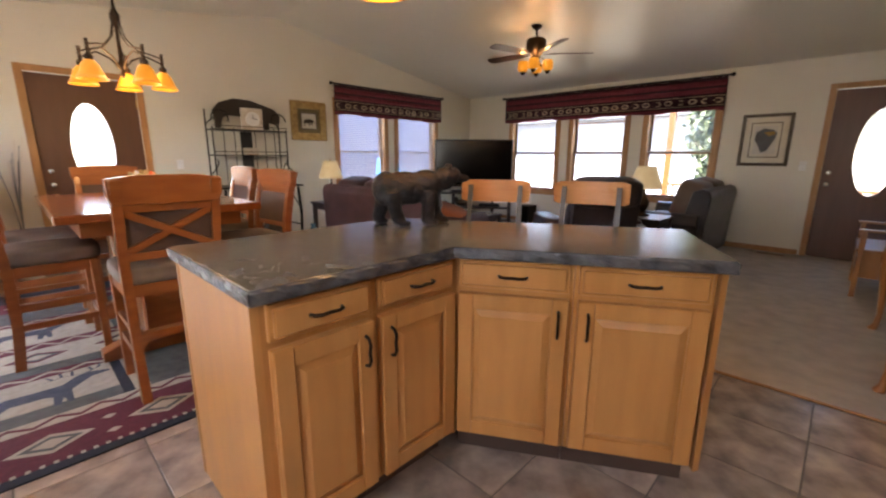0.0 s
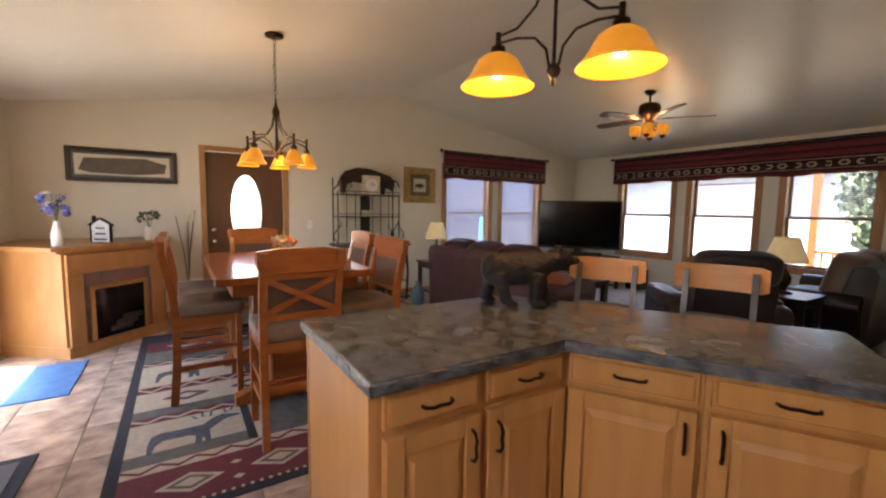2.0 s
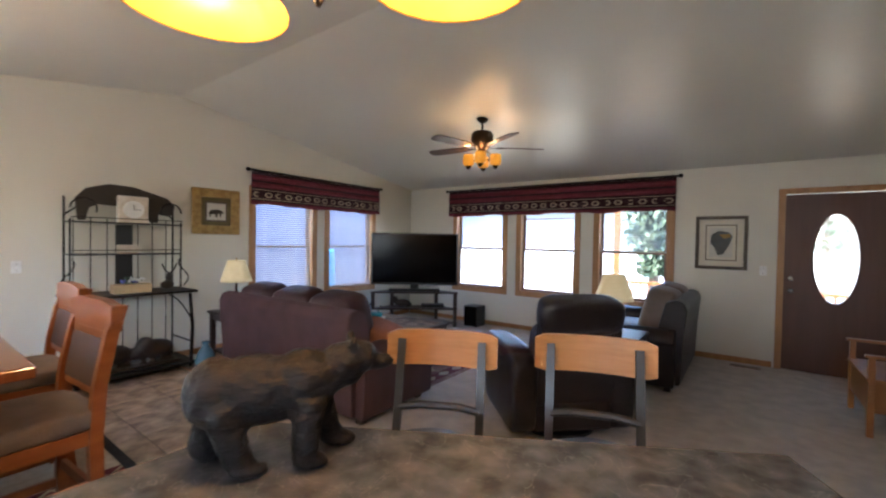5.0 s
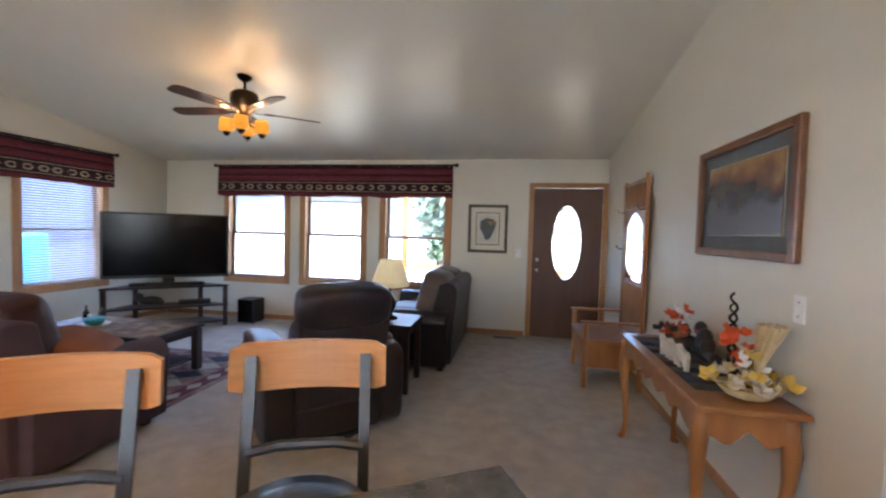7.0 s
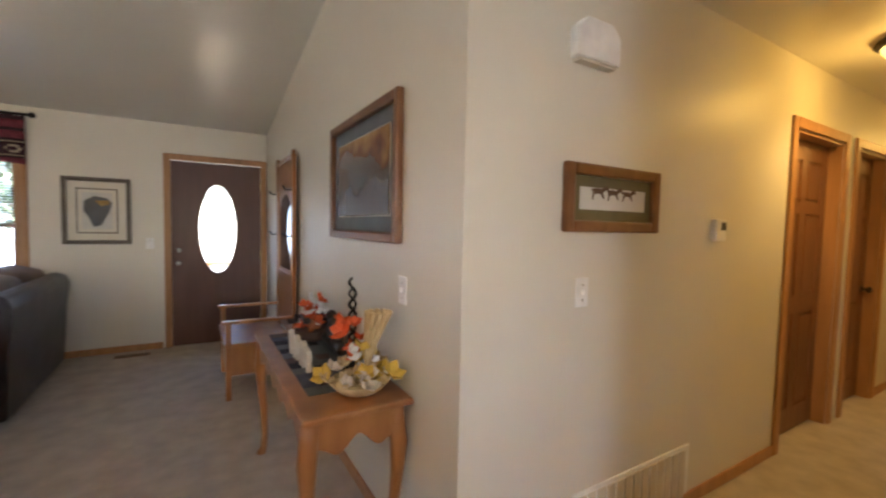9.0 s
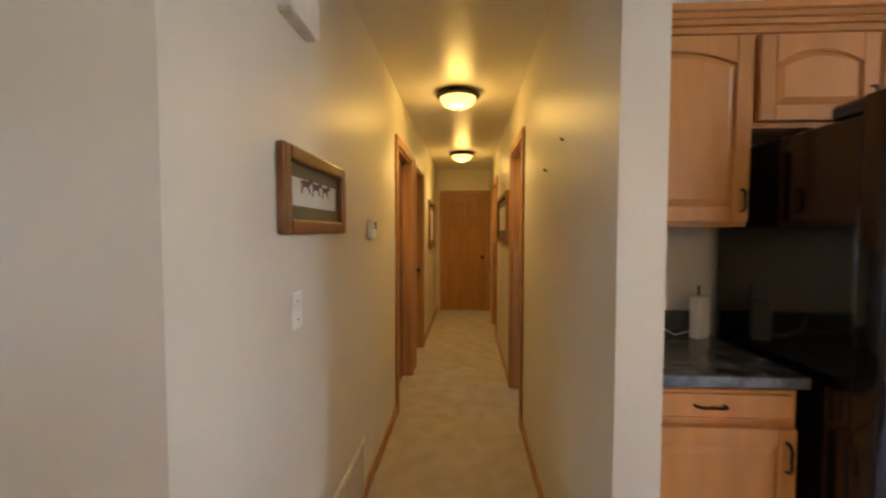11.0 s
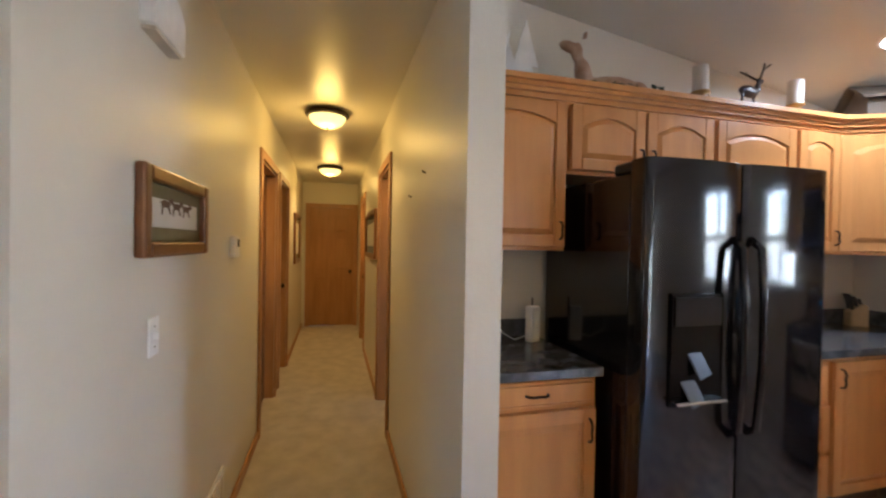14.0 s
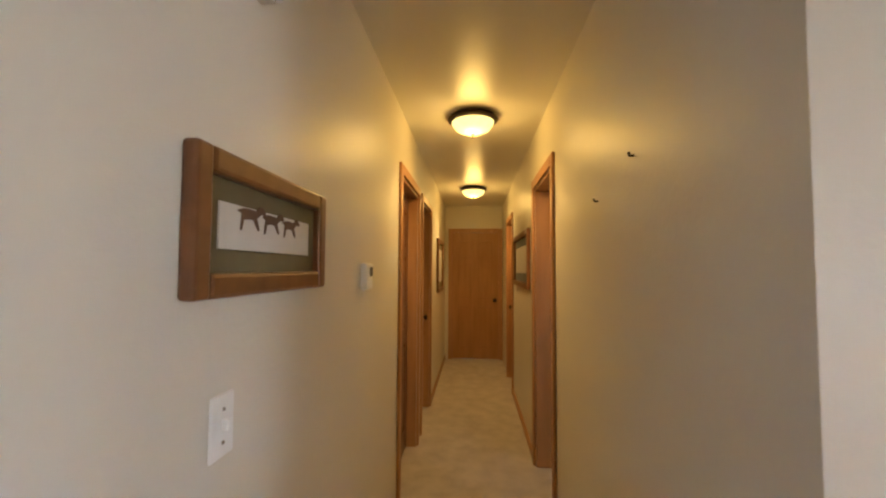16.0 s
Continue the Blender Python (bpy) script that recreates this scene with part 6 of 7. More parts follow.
part("frame", B(-0.42, -0.008, -0.15, 0.42, 0, 0.155, bev=0.002), WHITE, t)
for i in range(13):
    part("louvre", B(-0.39 + 0.06 * i, -0.014, -0.13, -0.345 + 0.06 * i, -0.0085, 0.135), VINYL, t)
for x, z in ((1.77, 1.754), (2.12, 1.68)):
    t = thing("picture_nail", "bare picture hook on the hallway wall", "hook", pose(x, HS, z, 0, 0, 180))
    part("hook", tube([(0, 0, 0), (0, -0.012, 0), (0.0, -0.016, 0.01)], 0.004, 6), BRONZE, t)
t = thing("floor_register", "brown metal floor register in the carpet", "vent", pose(-0.55, 7.18, 0))
part("frame", B(-0.15, -0.05, 0.0, 0.15, 0.05, 0.006, bev=0.002), BROWNF, t)
for i in range(9):
    part("slot", B(-0.13 + 0.03 * i, -0.035, 0.0061, -0.115 + 0.03 * i, 0.035, 0.008), BLACKM, t)


# ---- living room ----
def sofa(m, w, label, mat_b, mat_s, seats, name="sofa", pillow_=True):
    """Faces +y, its back at y = 0; x centred."""
    t = thing(name, label, "sofa", m)
    part("base", B(-w / 2 + 0.03, 0.10, 0.05, w / 2 - 0.03, 0.86, 0.30, bev=0.02), mat_b, t)
    bm = bmesh.new()
    pts = [(0.02, 0.06), (0.0, 0.5), (-0.03, 0.80), (0.0, 0.87), (0.07, 0.89), (0.16, 0.86), (0.26, 0.45), (0.26, 0.06)]
    bm = upright(pts, -w / 2 + 0.10, w / 2 - 0.10, 0.018)
    bmesh.ops.transform(bm, matrix=pose(0, 0, 0, 0, 0, 90), verts=bm.verts)
    part("back", bm, mat_b, t, smooth=False)
    for s in (-1, 1):
        xo = s * (w / 2 - 0.115)
        bm = bmesh.new()
        n = 12
        prof = [(xo - 0.10, 0.05), (xo - 0.10, 0.45)] + [(xo + 0.125 * math.cos(math.pi - math.pi * i / n), 0.48 + 0.125 * math.sin(math.pi * i / n)) for i in range(n + 1)] + [(xo + 0.10, 0.45), (xo + 0.10, 0.05)]
        part("arm", upright(prof, 0.06, 0.93, 0.012), mat_b, t, "padded rolled arm", True)
    sw = (w - 0.46) / seats
    for i in range(seats):
        x = -w / 2 + 0.23 + sw * (i + 0.5)
        part("seat_cushion", PIL((x, 0.58, 0.38), (sw * 1.02, 0.68, 0.22), 0.3), mat_s, t, smooth=True)
        part("back_cushion", PIL((x, 0.27, 0.70), (sw * 1.03, 0.30, 0.56), 0.4, 14, 'X'), mat_s, t, "plump leather back cushion", True)
    for x in (-w / 2 + 0.1, w / 2 - 0.1):
        for y in (0.12, 0.82):
            part("foot", B(x - 0.03, y - 0.03, 0, x + 0.03, y + 0.03, 0.05), ESPR, t)
    return t


sofa(pose(-3.86, 3.17, 0, 0, 0, 2), 2.05, "plum suede-backed leather sofa with rolled arms", SUEDE, LEATH, 3)
t = thing("throw_pillow", "rust orange throw pillow against the sofa arm", "pillow", pose(-3.13, 3.72, 0.56, 0, 0, 20))
part("cover", PIL((0, 0, 0.06), (0.42, 0.40, 0.17), 0.6, 18, 'Y'), RUST, t, smooth=True)
sofa(pose(-1.03, 6.38, 0, 0, 0, 90), 1.62, "dark leather loveseat with tan seat cushions", DLEATH, TANL, 2, "loveseat")

t = thing("recliner", "dark burgundy leather recliner turned towards the television", "recliner", pose(-1.76, 4.30, 0, 0, 0, 44))
part("base", B(-0.30, -0.34, 0.07, 0.30, 0.40, 0.30, bev=0.03, seg=2), DLEATH, t)
part("seat_cushion", PIL((0, 0.10, 0.40), (0.60, 0.66, 0.22), 0.35), LEATH, t, smooth=True)
bm = upright([(0.30, 0.12), (0.36, 0.40), (0.44, 0.75), (0.48, 0.96), (0.44, 1.00), (0.34, 0.97), (0.22, 0.5), (0.20, 0.12)], -0.29, 0.29, 0.03)
bmesh.ops.transform(bm, matrix=pose(0, 0, 0, 0, 0, -90), verts=bm.verts)
part("back_shell", bm, DLEATH, t)
part("head_cushion", PIL((0, -0.40, 0.93), (0.60, 0.24, 0.26), 0.45, 12, 'X'), DLEATH, t, smooth=True)
part("lumbar_cushion", PIL((0, -0.26, 0.66), (0.60, 0.26, 0.38), 0.45, 12, 'X'), DLEATH, t, smooth=True)
for s in (-1, 1):
    part("arm", PIL((s * 0.37, 0.06, 0.34), (0.20, 0.86, 0.56), 0.28), DLEATH, t, smooth=True)
    part("arm_pad", PIL((s * 0.37, 0.12, 0.60), (0.21, 0.70, 0.12), 0.5), LEATH, t, "padded burgundy arm top", True)
part("footrest", PIL((0, 0.43, 0.30), (0.58, 0.14, 0.38), 0.35), LEATH, t, smooth=True)
part("swivel_base", lathe([(0.30, 0.0), (0.30, 0.025), (0.22, 0.03), (0.05, 0.05), (0.05, 0.07)], 26), BLACKM, t)


def side_table(m, w, d, h, label):
    t = thing("end_table", label, "end table", m)
    part("tabletop", B(-w / 2, -d / 2, h - 0.03, w / 2, d / 2, h, bev=0.005), ESPR, t)
    part("apron", B(-w / 2 + 0.03, -d / 2 + 0.03, h - 0.10, w / 2 - 0.03, d / 2 - 0.03, h - 0.0301), ESPR, t)
    part("shelf", B(-w / 2 + 0.05, -d / 2 + 0.05, 0.14, w / 2 - 0.05, d / 2 - 0.05, 0.16), ESPR, t)
    for x in (-1, 1):
        for y in (-1, 1):
            part("leg", B(x * (w / 2 - 0.045) - 0.025, y * (d / 2 - 0.045) - 0.025, 0, x * (w / 2 - 0.045) + 0.025, y * (d / 2 - 0.045) + 0.025, h - 0.0302, bev=0.003), ESPR, t)


def table_lamp(m, label, h0, rs, hs):
    t = thing("table_lamp", label, "table lamp", m)
    part("base", lathe([(0.075, 0), (0.075, 0.012), (0.03, 0.025), (0.025, 0.05), (0.055, 0.10), (0.06, 0.15), (0.03, 0.21), (0.014, 0.23), (0.012, h0 + 0.05)], 22), BRONZE, t, smooth=True)
    bm = lathe([(rs, h0), (rs * 0.93, h0 + hs * 0.2), (rs * 0.62, h0 + hs * 0.85), (rs * 0.55, h0 + hs), (rs * 0.53, h0 + hs - 0.002), (rs * 0.60, h0 + hs * 0.85), (rs * 0.91, h0 + hs * 0.2), (rs * 0.985, h0)], 28)
    part("shade", bm, SHADE, t, "cream fabric bell shade", True)
    part("finial", lathe([(0.004, h0 + hs), (0.01, h0 + hs + 0.015), (0.003, h0 + hs + 0.03)], 10), BRASS, t)
    part("harp", tube([(0.0, 0, h0 + 0.05), (0.04, 0, h0 + hs * 0.5), (0, 0, h0 + hs)], 0.003, 6), BRASS, t)


side_table(pose(-1.54, 5.20, 0, 0, 0, 0), 0.50, 0.52, 0.60, "espresso wood end table between recliner and loveseat")
table_lamp(pose(-1.56, 5.22, 0.60), "bronze table lamp with a cream bell shade on the end table", 0.30, 0.175, 0.24)
side_table(pose(-5.22, 3.52, 0), 0.44, 0.46, 0.60, "espresso wood end table beside the sofa")
table_lamp(pose(-5.20, 3.50, 0.60), "bronze table lamp with a cream bell shade beside the sofa", 0.33, 0.165, 0.24)
t = thing("glass_jug", "blue glass jug on the floor behind the sofa", "jug", pose(-5.08, 3.12, 0.0))
part("jug", lathe([(0.06, 0), (0.09, 0.02), (0.10, 0.15), (0.07, 0.24), (0.03, 0.30), (0.035, 0.34)], 20), mat("blue_glass", (0.10, 0.22, 0.32), None, 0.1, 4), t, smooth=True)

t = thing("coffee_table", "espresso coffee table with inlaid slate tile top", "coffee table", pose(-4.07, 4.82, 0.008))
part("tabletop_frame", B(-0.66, -0.32, 0.41, 0.66, 0.32, 0.44, bev=0.004), ESPR, t)
for i in range(6):
    for j in range(3):
        part("inlaid_tile", B(-0.60 + 0.2 * i + 0.003, -0.27 + 0.18 * j + 0.003, 0.4401, -0.40 + 0.2 * i - 0.003, -0.09 + 0.18 * j - 0.003, 0.444, bev=0.001), TILE, t)
part("apron", B(-0.62, -0.28, 0.34, 0.62, 0.28, 0.4099), ESPR, t)
part("lower_shelf", B(-0.60, -0.26, 0.10, 0.60, 0.26, 0.12), ESPR, t)
for x in (-1, 1):
    for y in (-1, 1):
        part("leg", B(x * 0.61 - 0.035, y * 0.27 - 0.035, 0, x * 0.61 + 0.035, y * 0.27 + 0.035, 0.4098, bev=0.004), ESPR, t)
t = thing("candle_tray", "blue bowl and white candle set on the coffee table", "decoration", pose(-4.28, 4.78, 0.452))
part("tray", lathe([(0.12, 0), (0.13, 0.012), (0.12, 0.013)], 22), CREAM, t)
part("teal_bowl", lathe([(0.04, 0.014), (0.075, 0.03), (0.08, 0.07), (0.07, 0.072)], 20, None, (0.03, -0.02, 0)), TEAL, t, smooth=True)
part("candle", lathe([(0.03, 0.014), (0.03, 0.085), (0.026, 0.087)], 16, None, (-0.06, 0.03, 0)), WAX, t)
part("swan_neck", tube([(0.0, 0.06, 0.014), (-0.01, 0.06, 0.10), (0.03, 0.06, 0.15), (0.05, 0.06, 0.12)], 0.008, 8), CHROME, t, smooth=True)
t = thing("dark_bottle", "small dark bottle on the coffee table", "bottle", pose(-4.45, 4.85, 0.452))
part("bottle", lathe([(0.025, 0), (0.028, 0.01), (0.028, 0.09), (0.01, 0.12), (0.01, 0.16)], 14), BLACKG, t, smooth=True)

t = thing("area_rug", "maroon, beige and navy patterned rug under the coffee table", "rug")
part("ground", B(-5.1, 4.02, 0.0, -3.02, 5.62, 0.006), mat("area_rug_weave", (0.34, 0.26, 0.21), (0.13, 0.035, 0.045), 0.95, 9, 0.5, 200, detail=6), t)
part("border", B(-3.22, 4.08, 0.0061, -3.08, 5.56, 0.0068), MAROON, t)
part("border", B(-5.04, 4.08, 0.0061, -3.23, 4.22, 0.0068), MAROON, t)
for k in range(6):
    y = 4.22 + 0.24 * k
    part("medallion", P([(-3.21, y), (-3.15, y - 0.09), (-3.09, y), (-3.15, y + 0.09)], 0.0069, 0.0074), BEIGE, t)
    part("medallion", P([(-3.62, y), (-3.42, y - 0.11), (-3.26, y), (-3.42, y + 0.11)], 0.0061, 0.0066), NAVY if k % 2 else BEIGE, t)

t = thing("television", "large black flat-screen television on its stand", "television", pose(-5.08, 6.47, 0, 0, 0, 40.5))
part("bezel", B(-0.73, -0.02, 0.68, 0.73, 0.04, 1.55, bev=0.008), BLACKM, t)
part("screen", B(-0.70, -0.0225, 0.72, 0.70, -0.0205, 1.525), SCREEN, t)
part("neck", B(-0.07, 0.0, 0.60, 0.07, 0.04, 0.6799), BLACKM, t)
part("foot", B(-0.30, -0.10, 0.578, 0.30, 0.14, 0.5999, bev=0.004), BLACKM, t)
t = thing("tv_stand", "dark corner television stand with open shelves", "tv stand", pose(-5.08, 6.47, 0, 0, 0, 40.5))
for z in (0.05, 0.28, 0.55):
    part("shelf", P([(-0.72, -0.16), (0.72, -0.16), (0.40, 0.20), (-0.40, 0.20)], z, z + 0.027), ESPR, t)
for x, y in ((-0.68, -0.13), (0.68, -0.13), (-0.38, 0.16), (0.38, 0.16)):
    part("post", B(x - 0.03, y - 0.03, 0, x + 0.03, y + 0.03, 0.5499), ESPR, t)
t = thing("sound_bar", "slim black sound bar on the television stand", "speaker", pose(-5.08, 6.47, 0, 0, 0, 40.5))
part("housing", B(-0.42, -0.155, 0.578, 0.42, -0.105, 0.63, bev=0.008), BLACKM, t)
t = thing("media_player", "black media player on the lower shelf", "media player", pose(-5.08, 6.47, 0, 0, 0, 40.5))
part("housing", B(0.12, -0.10, 0.308, 0.50, 0.08, 0.36, bev=0.004), BLACKM, t)
t = thing("bear_ornament", "dark carved ornament on the television stand shelf", "ornament", pose(-5.08, 6.47, 0.308, 0, 0, 40.5))
bm = bmesh.new()
blob(bm, (-0.2, 0, 0.07), (0.14, 0.06, 0.06))
blob(bm, (-0.33, 0, 0.12), (0.06, 0.05, 0.06))
blob(bm, (-0.1, 0, 0.04), (0.06, 0.05, 0.04))
part("figure", bm, DARKST, t, smooth=True)
t = thing("subwoofer", "black subwoofer box on the carpet", "speaker", pose(-4.26, 7.08, 0))
part("cabinet", B(-0.13, -0.13, 0.012, 0.13, 0.14, 0.35, bev=0.008), BLACKM, t)
part("grille", B(-0.115, -0.137, 0.03, 0.115, -0.1305, 0.335, bev=0.003), SCREEN, t)
for x in (-0.1, 0.1):
    for y in (-0.1, 0.1):
        part("foot", B(x - 0.012, y - 0.012, 0, x + 0.012, y + 0.012, 0.012), BLACKM, t)

# iron etagere with ornaments
t = thing("baker_rack", "black wrought-iron baker's rack with scrolls and four shelves", "rack", pose(-5.62, 2.63, 0, 0, 0, 90))
# x along the wall, y positive towards it after the turn
WK = 0.47
for x in (-WK, WK):
    part("rear_post", tube([(x, 0.24, 0), (x, 0.24, 1.80)], 0.010, 8), IRON, t)
    part("front_post", tube([(x, -0.24, 0.03), (x * 1.03, -0.25, 0.45), (x, -0.22, 0.82)], 0.018, 8), IRON, t)
    part("upper_post", tube([(x, 0.02, 0.86), (x, 0.02, 1.58)], 0.009, 8), IRON, t)
    s = 1 if x > 0 else -1
    part("scroll", tube([(x + s * (0.02 + 0.05 * math.sin(a * 0.5)), 0.02 - 0.02, 0.88 + 0.028 * a) for a in range(12)], 0.007, 6), IRON, t)
    part("crest_scroll", tube(arc(x - s * 0.10, 1.68, 0.10, 0 if s > 0 else 180, 200 if s > 0 else -20, 12, 0.02), 0.008, 6), IRON, t)
    part("side_bar", tube([(x, -0.22, 0.30), (x, 0.24, 0.30)], 0.008, 6), IRON, t)
    part("skirt_scroll", tube([(x * (1 - 0.09 * k), -0.235, 0.82 - 0.020 * (5 - k) ** 1.6) for k in range(6)], 0.008, 6), IRON, t)
for z, y0 in ((1.545, -0.02), (1.23, -0.02)):
    part("shelf", B(-WK, y0, z, WK, 0.24, z + 0.012), IRON, t)
    part("shelf_rail", tube([(-WK, y0, z + 0.05), (WK, y0, z + 0.05)], 0.005, 6), IRON, t)
part("main_shelf", B(-WK - 0.06, -0.27, 0.83, WK + 0.06, 0.25, 0.852, bev=0.004), IRON, t)
part("bottom_shelf", B(-WK - 0.05, -0.27, 0.06, WK + 0.05, 0.25, 0.085, bev=0.004), IRON, t)
for i in range(7):
    part("back_bar", tube([(-0.40 + 0.134 * i, 0.245, 0.085), (-0.40 + 0.134 * i, 0.245, 1.60)], 0.005, 6), IRON, t)
part("top_arch", tube([(-WK + 0.94 * k / 16, 0.24, 1.62 + 0.26 * math.sin(math.pi * k / 16)) for k in range(17)], 0.009, 6), IRON, t)
rk = pose(-5.62, 2.63, 0, 0, 0, 90)
t = thing("bison_statue", "dark iron bison figure across the top of the rack", "statue", rk)
bm = upright([(-0.40, 1.57), (-0.34, 1.57), (-0.32, 1.70), (-0.24, 1.74), (0.12, 1.72), (0.20, 1.57), (0.27, 1.57), (0.27, 1.68), (0.36, 1.64), (0.42, 1.66), (0.43, 1.76), (0.36, 1.84), (0.22, 1.88), (0.05, 1.93), (-0.16, 1.94), (-0.34, 1.88), (-0.42, 1.78)], 0.08, 0.12, 0.008)
part("figure", bm, DARKST, t)
t = thing("mantel_clock", "square pale stone clock on the rack's top shelf", "clock", rk @ pose(0.02, 0.02, 1.557))
part("case", B(-0.13, -0.03, 0, 0.13, 0.03, 0.27, bev=0.006), CREAM, t)
bm = lathe([(0.09, 0), (0.09, 0.006), (0.08, 0.008)], 28)
bmesh.ops.transform(bm, matrix=pose(0, -0.03, 0.135, 90), verts=bm.verts)
part("dial", bm, WHITE, t)
part("hour_hand_", B(-0.003, -0.041, 0.135, 0.003, -0.039, 0.185), BLACKM, t)
part("minute_bar", B(0.0, -0.041, 0.132, 0.06, -0.039, 0.138), BLACKM, t)
t = thing("shelf_plaque", "small pink and white plaque on the rack's middle shelf", "plaque", rk @ pose(0.0, 0.08, 1.242))
part("plaque", B(-0.10, -0.01, 0, 0.10, 0.01, 0.09, bev=0.004), CREAM, t)
part("foot", B(-0.08, -0.03, 0, 0.08, -0.011, 0.012), FAWN, t)
t = thing("black_banner", "black hanging strip behind the rack", "wall hanging", rk @ pose(0.0, 0.20, 0.86))
part("cloth", B(-0.075, 0.0, 0.0, 0.075, 0.008, 0.68), BLACKM, t)
t = thing("planter_box", "tan wooden planter box with white and blue flowers", "planter", rk @ pose(-0.02, -0.08, 0.852))
part("box", B(-0.16, -0.06, 0, 0.16, 0.06, 0.09, bev=0.004), BLOCKW, t)
bouquet(t, 18, 0.09, 0.05, (WHITE, PETALB, GREEN), 0.035, 21, (0, 0, 0.09))
t = thing("moose_ornament", "dark antlered ornament on the rack's main shelf", "ornament", rk @ pose(0.33, 0.0, 0.852))
bm = bmesh.new()
blob(bm, (0, 0, 0.05), (0.07, 0.04, 0.05))
blob(bm, (0.02, 0, 0.13), (0.03, 0.03, 0.06))
for s in (-1, 1):
    tube([(0.02, 0, 0.17), (0.02 + s * 0.05, 0, 0.22), (0.02 + s * 0.07, 0, 0.28)], 0.008, 6, bm)
part("figure", bm, DARKST, t, smooth=True)
t = thing("bison_herd", "dark bronze bison sculpture on the rack's bottom shelf", "sculpture", rk @ pose(0.05, -0.05, 0.085))
bm = bmesh.new()
for x in (-0.22, 0.16):
    blob(bm, (x, 0, 0.16), (0.17, 0.09, 0.10))
    blob(bm, (x - 0.10, 0, 0.20), (0.09, 0.09, 0.10))
    blob(bm, (x - 0.19, 0, 0.13), (0.07, 0.06, 0.07))
    for k in (-0.12, -0.04, 0.08, 0.13):
        tube([(x + k, 0.03 if k > 0 else -0.03, 0), (x + k, 0, 0.14)], 0.025, 8, bm)
box(bm, -0.42, -0.12, 0, 0.36, 0.12, 0.025)
fused("figure", bm, DARKST, 0.016, t)


# stools at the island
def stool(m, label, made=[]):
    if made:
        return copy_thing(made[0], m)
    t = thing("bar_stool", label, "stool", m, "island stools")
    made.append(t)
    part("seat", lathe([(0.10, 0.675), (0.20, 0.68), (0.205, 0.705), (0.195, 0.732), (0.12, 0.745), (0.0, 0.748)], 30), mat("stool_seat", (0.03, 0.028, 0.032), None, 0.3, 8, 0.1, 60), t, "dark padded round seat", True)
    part("seat_ring", lathe([(0.185, 0.65), (0.195, 0.65), (0.195, 0.6749), (0.185, 0.6749)], 30), GUN, t)
    # back at +y
    rail = []
    n = 14
    bm = bmesh.new()
    cols = []
    for i in range(n + 1):
        u = -1 + 2 * i / n
        y = 0.245 + 0.045 * (1 - u * u)
        e = 0.012 * max(0, abs(u) - 0.85) / 0.15
        cols.append([bm.verts.new((u * 0.228, y + dy, z)) for dy, z in ((0, 0.915 + e), (0.022, 0.915 + e), (0.032, 1.035 - e), (0.010, 1.035 - e))])
    for a, b in zip(cols, cols[1:]):
        for k in range(4):
            bm.faces.new((a[k], a[(k + 1) % 4], b[(k + 1) % 4], b[k]))
    bm.faces.new(cols[0]), bm.faces.new(cols[-1])
    part("backrest", bm, RAIL, t, "curved honey wood back rail")
    for s in (-1, 1):
        bm = B(-0.016, -0.006, 0, 0.016, 0.006, 0.40)
        p = part("back_upright", bm, GUN, t)
        p.matrix_local = pose(s * 0.165, 0.16, 0.62, -14, 0, 0)
        part("rear_leg", tube([(s * 0.155, 0.13, 0.66), (s * 0.20, 0.20, 0.0)], 0.014, 8), GUN, t)
        part("front_leg", tube([(s * 0.13, -0.12, 0.66), (s * 0.20, -0.20, 0.0)], 0.014, 8), GUN, t)
        part("side_stretcher", tube([(s * 0.183, -0.175, 0.17), (s * 0.187, 0.18, 0.17)], 0.009, 8), GUN, t)
    part("back_bar", tube([(-0.165, 0.205, 0.79), (-0.08, 0.225, 0.795), (0.08, 0.225, 0.795), (0.165, 0.205, 0.79)], 0.014, 8), GUN, t)
    part("footrest", tube([(-0.175, -0.168, 0.25), (0.175, -0.168, 0.25)], 0.010, 8), GUN, t)
    part("rear_stretcher", tube([(-0.187, 0.18, 0.20), (0.187, 0.18, 0.20)], 0.009, 8), GUN, t)
    resize(t, 0.88, 0.95, 1.06)
    return t


sl = "grey metal bar stool with dark seat and honey wood back rail"
stool(pose(-1.318, 2.09, 0, 0, 0, 27), sl)
stool(pose(-0.885, 2.348, 0, 0, 0, 20), sl)

# bear carving on the worktop
t = thing("bear_carving", "dark carved walking bear statue on the island worktop", "statue", pose(-1.41, 1.65, 0.912, 0, 0, 54))
bm = bmesh.new()
blob(bm, (-0.04, 0, 0.165), (0.15, 0.072, 0.075), 3)
blob(bm, (-0.13, 0, 0.165), (0.07, 0.068, 0.075), 3)
blob(bm, (0.06, 0, 0.18), (0.085, 0.068, 0.07), 3)
blob(bm, (0.145, 0, 0.205), (0.07, 0.05, 0.052), 3, (0, -15, 0))
blob(bm, (0.185, 0, 0.222), (0.045, 0.042, 0.04), 3)
blob(bm, (0.235, 0, 0.208), (0.04, 0.022, 0.02), 2)
for s in (-1, 1):
    blob(bm, (0.170, s * 0.035, 0.262), (0.013, 0.012, 0.018), 2)
for x, s, dx in ((-0.14, 1, -0.035), (-0.11, -1, 0.04), (0.08, 1, 0.05), (0.07, -1, -0.015)):
    tube([(x, s * 0.04, 0.15), (x + dx * 0.4, s * 0.045, 0.08), (x + dx, s * 0.045, 0.015)], 0.042, 10, bm, 0.028)
    blob(bm, (x + dx + 0.018, s * 0.045, 0.014), (0.04, 0.027, 0.016), 2)
